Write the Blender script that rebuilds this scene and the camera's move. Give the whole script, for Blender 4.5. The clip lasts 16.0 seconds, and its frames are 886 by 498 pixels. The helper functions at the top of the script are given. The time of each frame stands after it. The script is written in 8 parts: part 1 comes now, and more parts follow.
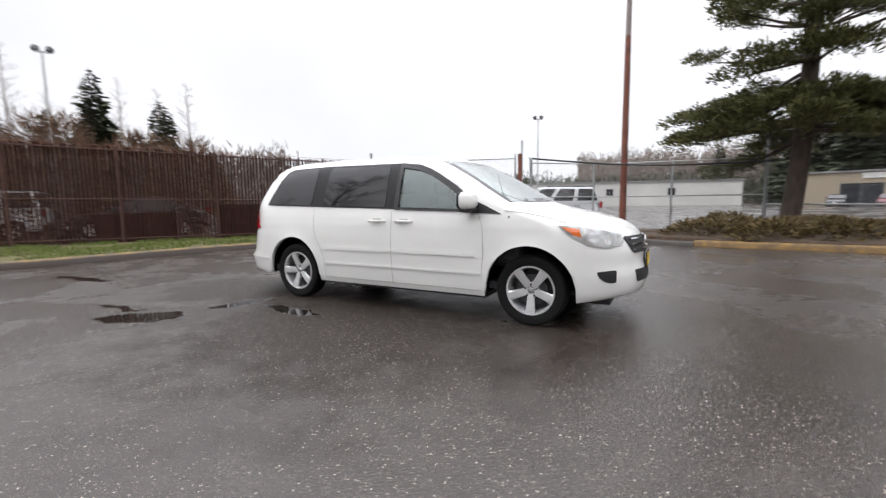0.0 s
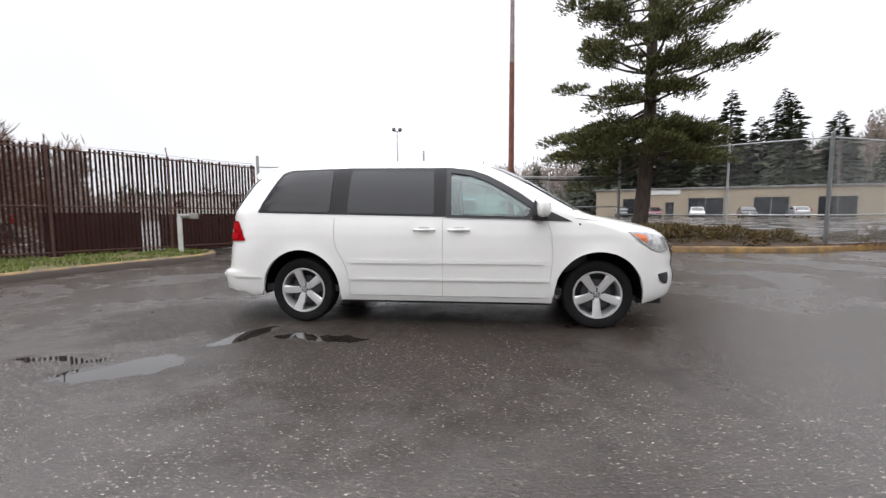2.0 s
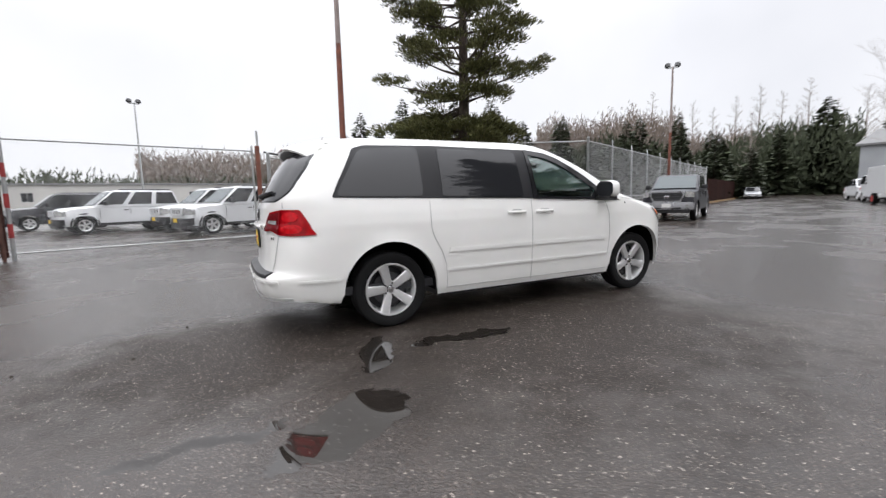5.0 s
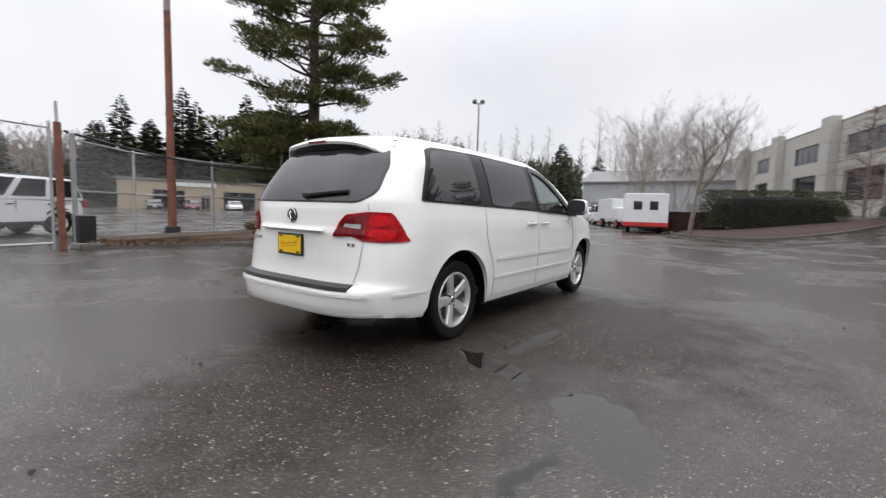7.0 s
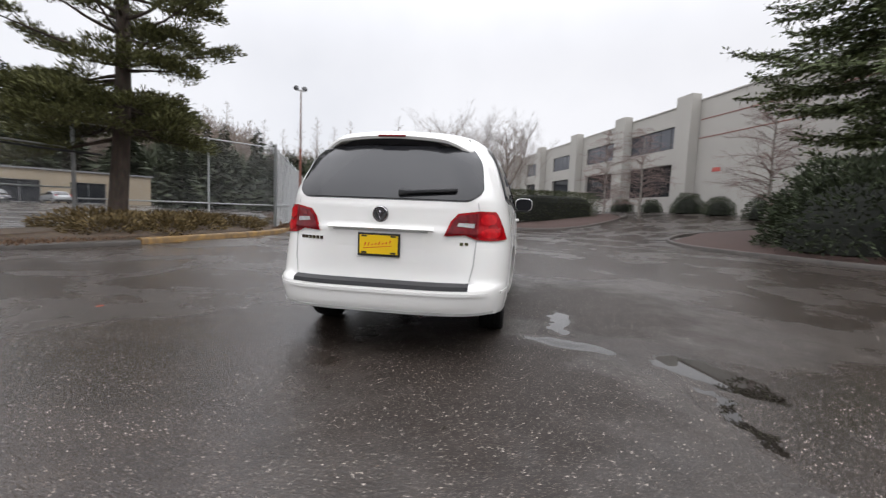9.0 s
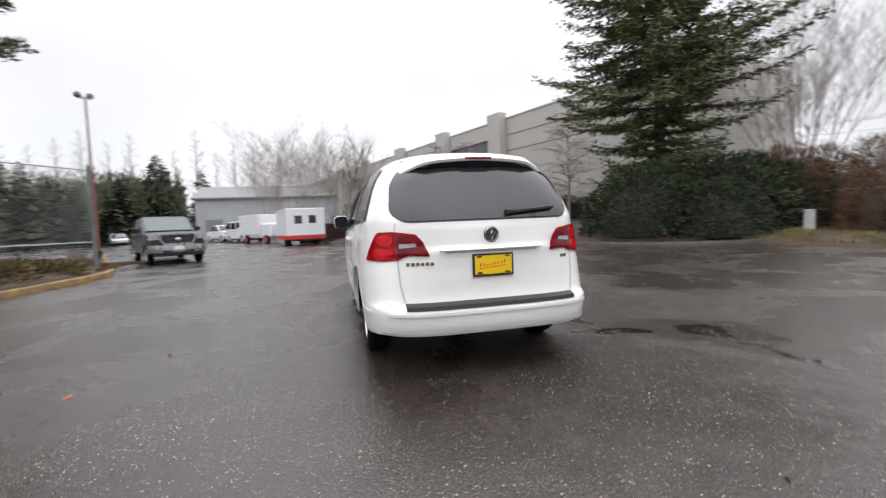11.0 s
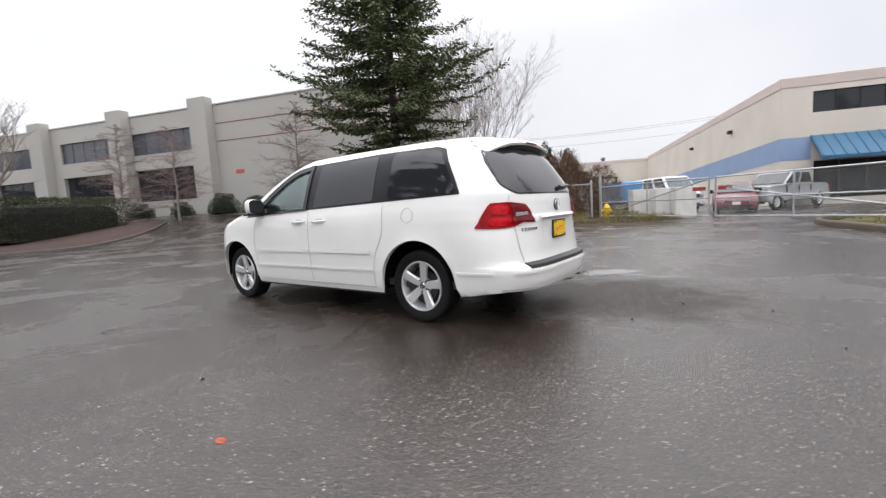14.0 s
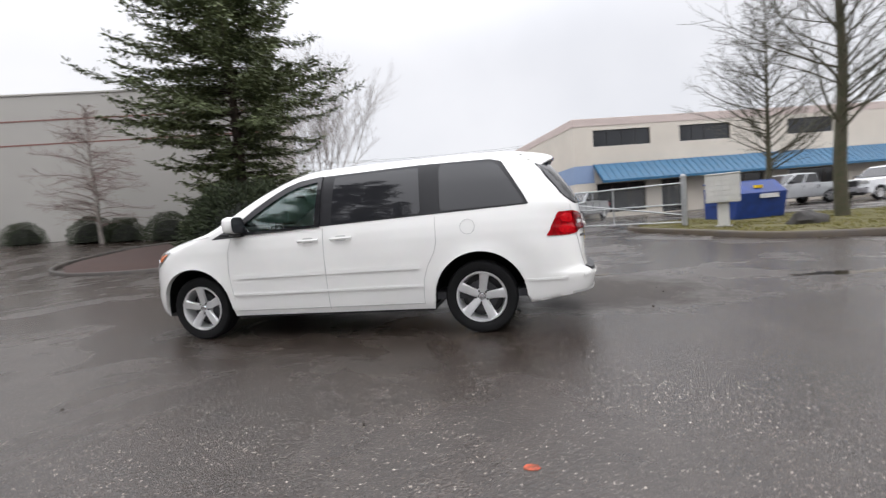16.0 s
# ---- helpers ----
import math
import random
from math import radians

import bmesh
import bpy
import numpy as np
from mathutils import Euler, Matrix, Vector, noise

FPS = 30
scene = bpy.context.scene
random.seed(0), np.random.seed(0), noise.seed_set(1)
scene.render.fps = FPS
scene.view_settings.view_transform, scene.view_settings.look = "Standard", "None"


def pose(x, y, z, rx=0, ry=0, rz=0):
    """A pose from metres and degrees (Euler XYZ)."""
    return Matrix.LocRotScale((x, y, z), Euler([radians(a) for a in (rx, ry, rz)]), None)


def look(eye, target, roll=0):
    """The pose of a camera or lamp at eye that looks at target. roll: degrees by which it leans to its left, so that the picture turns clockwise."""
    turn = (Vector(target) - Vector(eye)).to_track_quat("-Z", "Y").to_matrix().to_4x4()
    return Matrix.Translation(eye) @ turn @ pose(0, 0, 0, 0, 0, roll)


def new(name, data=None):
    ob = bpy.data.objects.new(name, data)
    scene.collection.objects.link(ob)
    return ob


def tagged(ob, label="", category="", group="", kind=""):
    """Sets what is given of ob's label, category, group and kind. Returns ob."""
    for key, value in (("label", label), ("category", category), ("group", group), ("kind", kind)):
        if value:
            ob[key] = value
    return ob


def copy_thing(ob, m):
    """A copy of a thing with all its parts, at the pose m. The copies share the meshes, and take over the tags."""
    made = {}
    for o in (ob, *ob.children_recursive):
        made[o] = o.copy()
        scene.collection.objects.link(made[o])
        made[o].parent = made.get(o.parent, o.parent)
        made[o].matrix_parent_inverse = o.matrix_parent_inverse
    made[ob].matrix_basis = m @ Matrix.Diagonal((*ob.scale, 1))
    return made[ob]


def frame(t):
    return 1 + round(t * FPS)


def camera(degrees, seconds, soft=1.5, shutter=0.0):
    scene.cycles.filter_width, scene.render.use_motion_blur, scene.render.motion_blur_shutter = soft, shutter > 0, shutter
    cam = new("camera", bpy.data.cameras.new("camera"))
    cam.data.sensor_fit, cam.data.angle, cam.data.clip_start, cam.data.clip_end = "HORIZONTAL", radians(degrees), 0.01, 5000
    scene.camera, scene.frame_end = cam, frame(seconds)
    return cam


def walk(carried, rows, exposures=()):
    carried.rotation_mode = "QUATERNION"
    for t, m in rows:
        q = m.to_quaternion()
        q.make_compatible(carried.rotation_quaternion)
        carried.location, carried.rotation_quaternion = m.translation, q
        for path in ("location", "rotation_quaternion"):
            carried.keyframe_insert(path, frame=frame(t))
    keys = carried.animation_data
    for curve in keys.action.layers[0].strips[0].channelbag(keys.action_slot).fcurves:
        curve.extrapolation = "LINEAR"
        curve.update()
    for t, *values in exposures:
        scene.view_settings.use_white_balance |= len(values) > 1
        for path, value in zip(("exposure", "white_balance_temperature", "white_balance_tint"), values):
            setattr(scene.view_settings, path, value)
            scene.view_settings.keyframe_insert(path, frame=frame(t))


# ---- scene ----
cam = camera(91.3, 16.0, soft=1.3, shutter=0.5)
PATH = [
    (0, (2.738, -4.894, 1.214), (1.8, -3.142, 0.994), -0.7),
    (0.5, (2.18, -5.094, 1.199), (1.477, -3.238, 0.954), 0.3),
    (1, (1.614, -5.194, 1.22), (1.005, -3.303, 0.985), 0.0),
    (1.5, (1.064, -5.317, 1.217), (0.706, -3.36, 1.018), -0.4),
    (2, (0.509, -5.32, 1.201), (0.275, -3.342, 1.022), -0.3),
    (2.5, (-0.062, -5.348, 1.189), (-0.08, -3.354, 1.029), 0.1),
    (3, (-0.644, -5.295, 1.18), (-0.495, -3.314, 0.949), -1.0),
    (3.5, (-1.216, -5.202, 1.179), (-0.873, -3.242, 0.979), -1.4),
    (4, (-1.782, -5.054, 1.19), (-1.226, -3.15, 0.936), -2.8),
    (6.5, (-4.209, -3.441, 1.129), (-2.804, -2.021, 1.025), 1.8),
    (7, (-4.615, -2.991, 1.124), (-3.006, -1.817, 0.943), 1.7),
    (7.5, (-4.921, -2.479, 1.097), (-3.221, -1.434, 0.96), 1.7),
    (8, (-5.238, -2.001, 1.082), (-3.418, -1.182, 0.945), 2.2),
    (10.5, (-5.699, 0.607, 1.133), (-3.721, 0.352, 0.983), -0.8),
    (11, (-5.606, 1.134, 1.145), (-3.668, 0.654, 1.024), -2.4),
    (11.5, (-5.571, 1.687, 1.131), (-3.769, 0.84, 0.949), -2.4),
    (12, (-5.334, 2.192, 1.105), (-3.622, 1.174, 0.923), -3.5),
    (12.5, (-5.153, 2.729, 1.115), (-3.619, 1.464, 0.903), -4.7),
    (13, (-4.861, 3.212, 1.099), (-3.41, 1.852, 0.886), -4.7),
    (13.5, (-4.525, 3.648, 1.089), (-3.218, 2.144, 0.917), -3.2),
    (14, (-4.116, 4.028, 1.083), (-2.941, 2.421, 0.889), -3.3),
    (14.5, (-3.636, 4.308, 1.111), (-2.591, 2.611, 0.933), -4.8),
    (15, (-3.141, 4.574, 1.12), (-2.298, 2.768, 0.952), -5.6),
    (15.5, (-2.607, 4.737, 1.13), (-1.918, 2.864, 0.993), -4.6),
    (16, (-2.074, 4.917, 1.141), (-1.653, 2.968, 0.987), -4.8),
]
EXPOSURES = [(0, 0.38, 6500, 11), (3.5, 0.44, 6500, 11), (6.4, 0.18, 6500, 11), (8.0, 0.18, 6500, 11), (10.5, 0.38, 6500, 11), (13.5, 0.42, 6500, 11), (16, 0.37, 6500, 11)]
walk(cam, [(t, look(eye, target, roll)) for t, eye, target, roll in PATH], EXPOSURES)

# ---- sky and light: bright overcast ----
SUN_EL, SUN_AZ = radians(38), radians(215)
world = bpy.data.worlds.new("overcast_sky")
scene.world = world
world.use_nodes = True
wn, wl = world.node_tree.nodes, world.node_tree.links
wn.clear()
w_out = wn.new("ShaderNodeOutputWorld")
w_bg = wn.new("ShaderNodeBackground")
w_sky = wn.new("ShaderNodeTexSky")
w_sky.sky_type = 'NISHITA'
w_sky.sun_disc = False
w_sky.sun_elevation, w_sky.sun_rotation = SUN_EL, SUN_AZ
w_cloud = wn.new("ShaderNodeTexNoise")
w_cloud.inputs["Scale"].default_value = 1.6
w_cloud.inputs["Detail"].default_value = 5.0
w_ramp = wn.new("ShaderNodeValToRGB")
w_ramp.color_ramp.elements[0].position, w_ramp.color_ramp.elements[0].color = 0.3, (10.6, 10.85, 11.5, 1)
w_ramp.color_ramp.elements[1].position, w_ramp.color_ramp.elements[1].color = 0.7, (13.3, 13.4, 13.9, 1)
w_mix = wn.new("ShaderNodeMix")
w_mix.data_type = 'RGBA'
w_mix.inputs["Factor"].default_value = 0.96
wl.new(w_sky.outputs["Color"], w_mix.inputs["A"])
wl.new(w_cloud.outputs["Fac"], w_ramp.inputs["Fac"])
w_dir = wn.new("ShaderNodeTexCoord")
w_sep = wn.new("ShaderNodeSeparateXYZ")
w_alt = wn.new("ShaderNodeMapRange")
w_alt.interpolation_type = 'SMOOTHSTEP'
for key, val in (("From Min", 0.28), ("From Max", 1.0), ("To Min", 0.62), ("To Max", 2.2)):
    w_alt.inputs[key].default_value = val
w_mul = wn.new("ShaderNodeMix")
w_mul.data_type, w_mul.blend_type = 'RGBA', 'MULTIPLY'
w_mul.inputs["Factor"].default_value = 1.0
wl.new(w_dir.outputs["Generated"], w_sep.inputs["Vector"])
wl.new(w_sep.outputs["Z"], w_alt.inputs["Value"])
wl.new(w_ramp.outputs["Color"], w_mul.inputs["A"])
wl.new(w_alt.outputs["Result"], w_mul.inputs["B"])
w_side = wn.new("ShaderNodeMapRange")
for key, val in (("From Min", -1.0), ("From Max", 1.0), ("To Min", 0.90), ("To Max", 1.08)):
    w_side.inputs[key].default_value = val
wl.new(w_sep.outputs["Y"], w_side.inputs["Value"])
w_mul2 = wn.new("ShaderNodeMix")
w_mul2.data_type, w_mul2.blend_type = 'RGBA', 'MULTIPLY'
w_mul2.inputs["Factor"].default_value = 1.0
wl.new(w_mul.outputs["Result"], w_mul2.inputs["A"])
wl.new(w_side.outputs["Result"], w_mul2.inputs["B"])
wl.new(w_mul2.outputs["Result"], w_mix.inputs["B"])
wl.new(w_mix.outputs["Result"], w_bg.inputs["Color"])
w_bg.inputs["Strength"].default_value = 0.1
wl.new(w_bg.outputs["Background"], w_out.inputs["Surface"])

sun_data = bpy.data.lights.new("sun", 'SUN')
sun_data.energy, sun_data.angle, sun_data.color = 0.6, radians(150), (1.0, 0.97, 0.93)
sun = new("sun", sun_data)
sun.matrix_world = look((0, 0, 60), (25, 35, 0))


# ---- materials ----
def node_mat(name):
    m = bpy.data.materials.new(name)
    m.use_nodes = True
    n, l = m.node_tree.nodes, m.node_tree.links
    return m, n, l, n["Principled BSDF"]


def mat(name, color, rough=0.6, metal=0.0, var=0.15, scale=3.0, bump=0.0, bscale=60.0, stain=None, stain_amt=0.3, coat=0.0, spec=0.5, rand=0.0, stretch=(1, 1, 1)):
    """A painted or natural surface: grain and broad blotches in colour, roughness variation and fine relief."""
    m, n, l, b = node_mat(name)
    tc = n.new("ShaderNodeTexCoord")
    mp = n.new("ShaderNodeMapping")
    mp.inputs["Scale"].default_value = stretch
    l.new(tc.outputs["Object"], mp.inputs["Vector"])
    n1 = n.new("ShaderNodeTexNoise")
    n1.inputs["Scale"].default_value, n1.inputs["Detail"].default_value = scale, 6
    n2 = n.new("ShaderNodeTexNoise")
    n2.inputs["Scale"].default_value, n2.inputs["Detail"].default_value = bscale, 4
    l.new(mp.outputs["Vector"], n1.inputs["Vector"])
    l.new(mp.outputs["Vector"], n2.inputs["Vector"])
    ramp = n.new("ShaderNodeValToRGB")
    lo = tuple(c * (1 - var) for c in color) if stain is None else tuple(c * (1 - stain_amt) + s * stain_amt for c, s in zip(color, stain))
    hi = tuple(min(1, c * (1 + var)) for c in color)
    ramp.color_ramp.elements[0].position, ramp.color_ramp.elements[0].color = 0.32, (*lo, 1)
    ramp.color_ramp.elements[1].position, ramp.color_ramp.elements[1].color = 0.68, (*hi, 1)
    l.new(n1.outputs["Fac"], ramp.inputs["Fac"])
    mix = n.new("ShaderNodeMix")
    mix.data_type, mix.blend_type = 'RGBA', 'MULTIPLY'
    mix.inputs["Factor"].default_value = min(1.0, var * 1.6)
    l.new(ramp.outputs["Color"], mix.inputs["A"])
    l.new(n2.outputs["Color"], mix.inputs["B"])
    out = mix.outputs["Result"]
    if rand:
        oi = n.new("ShaderNodeObjectInfo")
        mr = n.new("ShaderNodeMapRange")
        mr.inputs["To Min"].default_value, mr.inputs["To Max"].default_value = 1 - rand, 1 + rand
        l.new(oi.outputs["Random"], mr.inputs["Value"])
        vm = n.new("ShaderNodeMix")
        vm.data_type, vm.blend_type = 'RGBA', 'MULTIPLY'
        vm.inputs["Factor"].default_value = 1.0
        l.new(out, vm.inputs["A"])
        l.new(mr.outputs["Result"], vm.inputs["B"])
        out = vm.outputs["Result"]
    l.new(out, b.inputs["Base Color"])
    rr = n.new("ShaderNodeMapRange")
    rr.inputs["To Min"].default_value, rr.inputs["To Max"].default_value = max(0.02, rough * 0.8), min(1, rough * 1.2)
    l.new(n1.outputs["Fac"], rr.inputs["Value"])
    l.new(rr.outputs["Result"], b.inputs["Roughness"])
    b.inputs["Metallic"].default_value = metal
    b.inputs["Coat Weight"].default_value = coat
    b.inputs["Coat Roughness"].default_value = 0.05
    b.inputs["Specular IOR Level"].default_value = spec
    if bump:
        bp = n.new("ShaderNodeBump")
        bp.inputs["Strength"].default_value, bp.inputs["Distance"].default_value = bump, 0.01
        l.new(n2.outputs["Fac"], bp.inputs["Height"])
        l.new(bp.outputs["Normal"], b.inputs["Normal"])
    return m


def sheen(n, l):
    """How much a pane reflects: little face on, all at a grazing angle."""
    lw = n.new("ShaderNodeLayerWeight")
    lw.inputs["Blend"].default_value = 0.5
    pw = n.new("ShaderNodeMath")
    pw.operation = 'POWER'
    pw.inputs[1].default_value = 4.0
    l.new(lw.outputs["Facing"], pw.inputs[0])
    mr = n.new("ShaderNodeMapRange")
    mr.inputs["To Min"].default_value, mr.inputs["To Max"].default_value = 0.11, 0.95
    l.new(pw.outputs[0], mr.inputs["Value"])
    return mr.outputs["Result"]


def glass_mat(name, color, rough=0.02, see=0.0):
    """Window glass: glossy over dark tint, or see-through where see is above 0."""
    m, n, l, b = node_mat(name)
    b.inputs["Base Color"].default_value = (*color, 1)
    b.inputs["Roughness"].default_value = rough
    b.inputs["IOR"].default_value = 1.5
    if see:
        tr = n.new("ShaderNodeBsdfTransparent")
        tr.inputs["Color"].default_value = (0.66 * see + 0.1, 0.80 * see + 0.1, 0.78 * see + 0.1, 1)
        gl = n.new("ShaderNodeBsdfGlossy")
        gl.inputs["Roughness"].default_value = rough
        mx = n.new("ShaderNodeMixShader")
        l.new(sheen(n, l), mx.inputs["Fac"])
        l.new(tr.outputs["BSDF"], mx.inputs[1])
        l.new(gl.outputs["BSDF"], mx.inputs[2])
        l.new(mx.outputs["Shader"], n["Material Output"].inputs["Surface"])
    return m


def milky_sheen_glass(name):
    """A see-through, glossy windscreen; milky diffuse specks paint in the pale sky sheen."""
    m, n, l, b = node_mat(name)
    tr = n.new("ShaderNodeBsdfTransparent")
    tr.inputs["Color"].default_value = (0.74, 0.82, 0.80, 1)
    gl = n.new("ShaderNodeBsdfGlossy")
    gl.inputs["Roughness"].default_value = 0.05
    df = n.new("ShaderNodeBsdfDiffuse")
    df.inputs["Color"].default_value = (0.70, 0.76, 0.75, 1)
    tc = n.new("ShaderNodeTexCoord")
    sp = n.new("ShaderNodeTexNoise")
    sp.inputs["Scale"].default_value, sp.inputs["Detail"].default_value = 70.0, 3.0
    l.new(tc.outputs["Object"], sp.inputs["Vector"])
    mr = n.new("ShaderNodeMapRange")
    for key, val in (("From Min", 0.35), ("From Max", 0.7), ("To Min", 0.10), ("To Max", 0.38)):
        mr.inputs[key].default_value = val
    l.new(sp.outputs["Fac"], mr.inputs["Value"])
    m1, m2 = n.new("ShaderNodeMixShader"), n.new("ShaderNodeMixShader")
    l.new(mr.outputs["Result"], m1.inputs["Fac"])
    l.new(tr.outputs["BSDF"], m1.inputs[1])
    l.new(df.outputs["BSDF"], m1.inputs[2])
    l.new(sheen(n, l), m2.inputs["Fac"])
    l.new(m1.outputs["Shader"], m2.inputs[1])
    l.new(gl.outputs["BSDF"], m2.inputs[2])
    l.new(m2.outputs["Shader"], n["Material Output"].inputs["Surface"])
    return m


def leaf_mat(name, color, var=0.35):
    """Foliage that varies from clump to clump."""
    m, n, l, b = node_mat(name)
    gi = n.new("ShaderNodeNewGeometry")
    ramp = n.new("ShaderNodeValToRGB")
    ramp.color_ramp.elements[0].color = (*[c * (1 - var) for c in color], 1)
    ramp.color_ramp.elements[1].color = (*[c * (1 + var) for c in color], 1)
    l.new(gi.outputs["Random Per Island"], ramp.inputs["Fac"])
    l.new(ramp.outputs["Color"], b.inputs["Base Color"])
    b.inputs["Roughness"].default_value = 0.7
    b.inputs["Specular IOR Level"].default_value = 0.25
    return m


def top_paint_only(m, bare):
    """Keeps a kerb's paint on its top and leaves its sides bare."""
    n, l = m.node_tree.nodes, m.node_tree.links
    b = next(k for k in n if k.type == 'BSDF_PRINCIPLED')
    old = b.inputs["Base Color"].links[0].from_socket
    geo = n.new("ShaderNodeNewGeometry")
    sep = n.new("ShaderNodeSeparateXYZ")
    l.new(geo.outputs["True Normal"], sep.inputs["Vector"])
    k = n.new("ShaderNodeMapRange")
    k.inputs["From Min"].default_value, k.inputs["From Max"].default_value = 0.25, 0.6
    l.new(sep.outputs["Z"], k.inputs["Value"])
    mix = n.new("ShaderNodeMix")
    mix.data_type = 'RGBA'
    l.new(k.outputs["Result"], mix.inputs["Factor"])
    mix.inputs["A"].default_value = (*bare, 1)
    l.new(old, mix.inputs["B"])
    l.new(mix.outputs["Result"], b.inputs["Base Color"])


def asphalt_mat():
    """Wet worn asphalt: pale stone chips in dark binder, damp patches, standing water and dark seams."""
    m, n, l, b = node_mat("wet_asphalt")
    geo = n.new("ShaderNodeNewGeometry")

    def noise_tex(scale, detail=5, rough=0.55, dist=0.0):
        t = n.new("ShaderNodeTexNoise")
        t.inputs["Scale"].default_value, t.inputs["Detail"].default_value = scale, detail
        t.inputs["Roughness"].default_value, t.inputs["Distortion"].default_value = rough, dist
        l.new(geo.outputs["Position"], t.inputs["Vector"])
        return t.outputs["Fac"]

    def math_n(op, a, c, clamp=False):
        k = n.new("ShaderNodeMath")
        k.operation, k.use_clamp = op, clamp
        for i, v in enumerate((a, c)):
            if isinstance(v, (int, float)):
                k.inputs[i].default_value = v
            else:
                l.new(v, k.inputs[i])
        return k.outputs[0]

    def span(v, a, c, lo=0.0, hi=1.0):
        k = n.new("ShaderNodeMapRange")
        k.interpolation_type = 'SMOOTHSTEP'
        for key, val in (("From Min", a), ("From Max", c), ("To Min", lo), ("To Max", hi)):
            k.inputs[key].default_value = val
        l.new(v, k.inputs["Value"])
        return k.outputs["Result"]

    sep = n.new("ShaderNodeSeparateXYZ")
    drift = n.new("ShaderNodeTexNoise")
    drift.inputs["Scale"].default_value, drift.inputs["Detail"].default_value = 3.5, 6.0
    l.new(geo.outputs["Position"], drift.inputs["Vector"])
    sway = n.new("ShaderNodeVectorMath")
    sway.operation = 'MULTIPLY_ADD'
    sway.inputs[1].default_value, sway.inputs[2].default_value = (0.36, 0.36, 0), (-0.18, -0.18, 0)
    l.new(drift.outputs["Color"], sway.inputs[0])
    swum = n.new("ShaderNodeVectorMath")
    swum.operation = 'ADD'
    l.new(geo.outputs["Position"], swum.inputs[0])
    l.new(sway.outputs["Vector"], swum.inputs[1])
    l.new(swum.outputs["Vector"], sep.inputs["Vector"])
    wob = math_n('MULTIPLY', math_n('SUBTRACT', noise_tex(2.2, 6, 0.6), 0.5), 1.2)

    def blob(x, y, rx, ry, deg):
        c, s = math.cos(radians(deg)), math.sin(radians(deg))
        dx, dy = math_n('SUBTRACT', sep.outputs["X"], x), math_n('SUBTRACT', sep.outputs["Y"], y)
        u = math_n('DIVIDE', math_n('ADD', math_n('MULTIPLY', dx, c), math_n('MULTIPLY', dy, s)), rx)
        v = math_n('DIVIDE', math_n('SUBTRACT', math_n('MULTIPLY', dy, c), math_n('MULTIPLY', dx, s)), ry)
        d = math_n('SQRT', math_n('ADD', math_n('MULTIPLY', u, u), math_n('MULTIPLY', v, v)), 0)
        return math_n('SUBTRACT', 1.0, math_n('ADD', d, wob))

    # standing water
    pud = None
    for p in PUDDLES:
        k = blob(*p)
        pud = k if pud is None else math_n('MAXIMUM', pud, k)
    water = span(pud, 0.0, 0.10)
    damp = pud
    for p in DAMP:
        damp = math_n('MAXIMUM', damp, blob(*p))
    damp_edge = span(damp, -0.5, 0.25)
    # dark open seams
    seam = None
    for p in SEAMS:
        k = blob(*p)
        seam = k if seam is None else math_n('MAXIMUM', seam, k)
    seam = span(seam, -0.1, 0.5, 0.0, 0.8)
    coarse = None
    for p in COARSE:
        k = blob(*p)
        coarse = k if coarse is None else math_n('MAXIMUM', coarse, k)
    coarse = span(coarse, -0.40, 0.60)
    # colour
    vor = n.new("ShaderNodeTexVoronoi")
    vor.inputs["Scale"].default_value = 62.0
    warp = n.new("ShaderNodeTexNoise")
    warp.inputs["Scale"].default_value, warp.inputs["Detail"].default_value = 95.0, 2.0
    l.new(geo.outputs["Position"], warp.inputs["Vector"])
    shift = n.new("ShaderNodeVectorMath")
    shift.operation = 'SCALE'
    shift.inputs["Scale"].default_value = 0.024
    l.new(warp.outputs["Color"], shift.inputs[0])
    bent = n.new("ShaderNodeVectorMath")
    bent.operation = 'ADD'
    l.new(geo.outputs["Position"], bent.inputs[0])
    l.new(shift.outputs["Vector"], bent.inputs[1])
    l.new(bent.outputs["Vector"], vor.inputs["Vector"])
    chip_pick = n.new("ShaderNodeSeparateColor")
    l.new(vor.outputs["Color"], chip_pick.inputs["Color"])
    ragged = math_n('MULTIPLY', noise_tex(210, 3, 0.6), 0.34)
    chips = math_n('MULTIPLY', span(chip_pick.outputs["Red"], 0.62, 0.84), span(math_n('ADD', vor.outputs["Distance"], math_n('ADD', math_n('MULTIPLY', chip_pick.outputs["Green"], 0.26), ragged)), 0.58, 0.42))
    film = span(noise_tex(0.55, 6, 0.6, 0.6), 0.36, 0.62)
    film = math_n('MULTIPLY', film, math_n('SUBTRACT', 1.0, math_n('MULTIPLY', coarse, 0.85)))
    wet = math_n('MAXIMUM', film, damp_edge)
    grit = n.new("ShaderNodeTexVoronoi")
    grit.inputs["Scale"].default_value = 150.0
    l.new(bent.outputs["Vector"], grit.inputs["Vector"])
    grit_pick = n.new("ShaderNodeSeparateColor")
    l.new(grit.outputs["Color"], grit_pick.inputs["Color"])
    fine = math_n('MULTIPLY', span(grit_pick.outputs["Blue"], 0.60, 0.95, 0.0, 0.40), span(grit.outputs["Distance"], 0.5, 0.25))
    chips = math_n('MAXIMUM', chips, fine)
    chips = math_n('MULTIPLY', chips, math_n('MAXIMUM', math_n('MULTIPLY', coarse, 0.9), span(noise_tex(0.9, 3), 0.35, 0.65, 0.6, 1.0)))
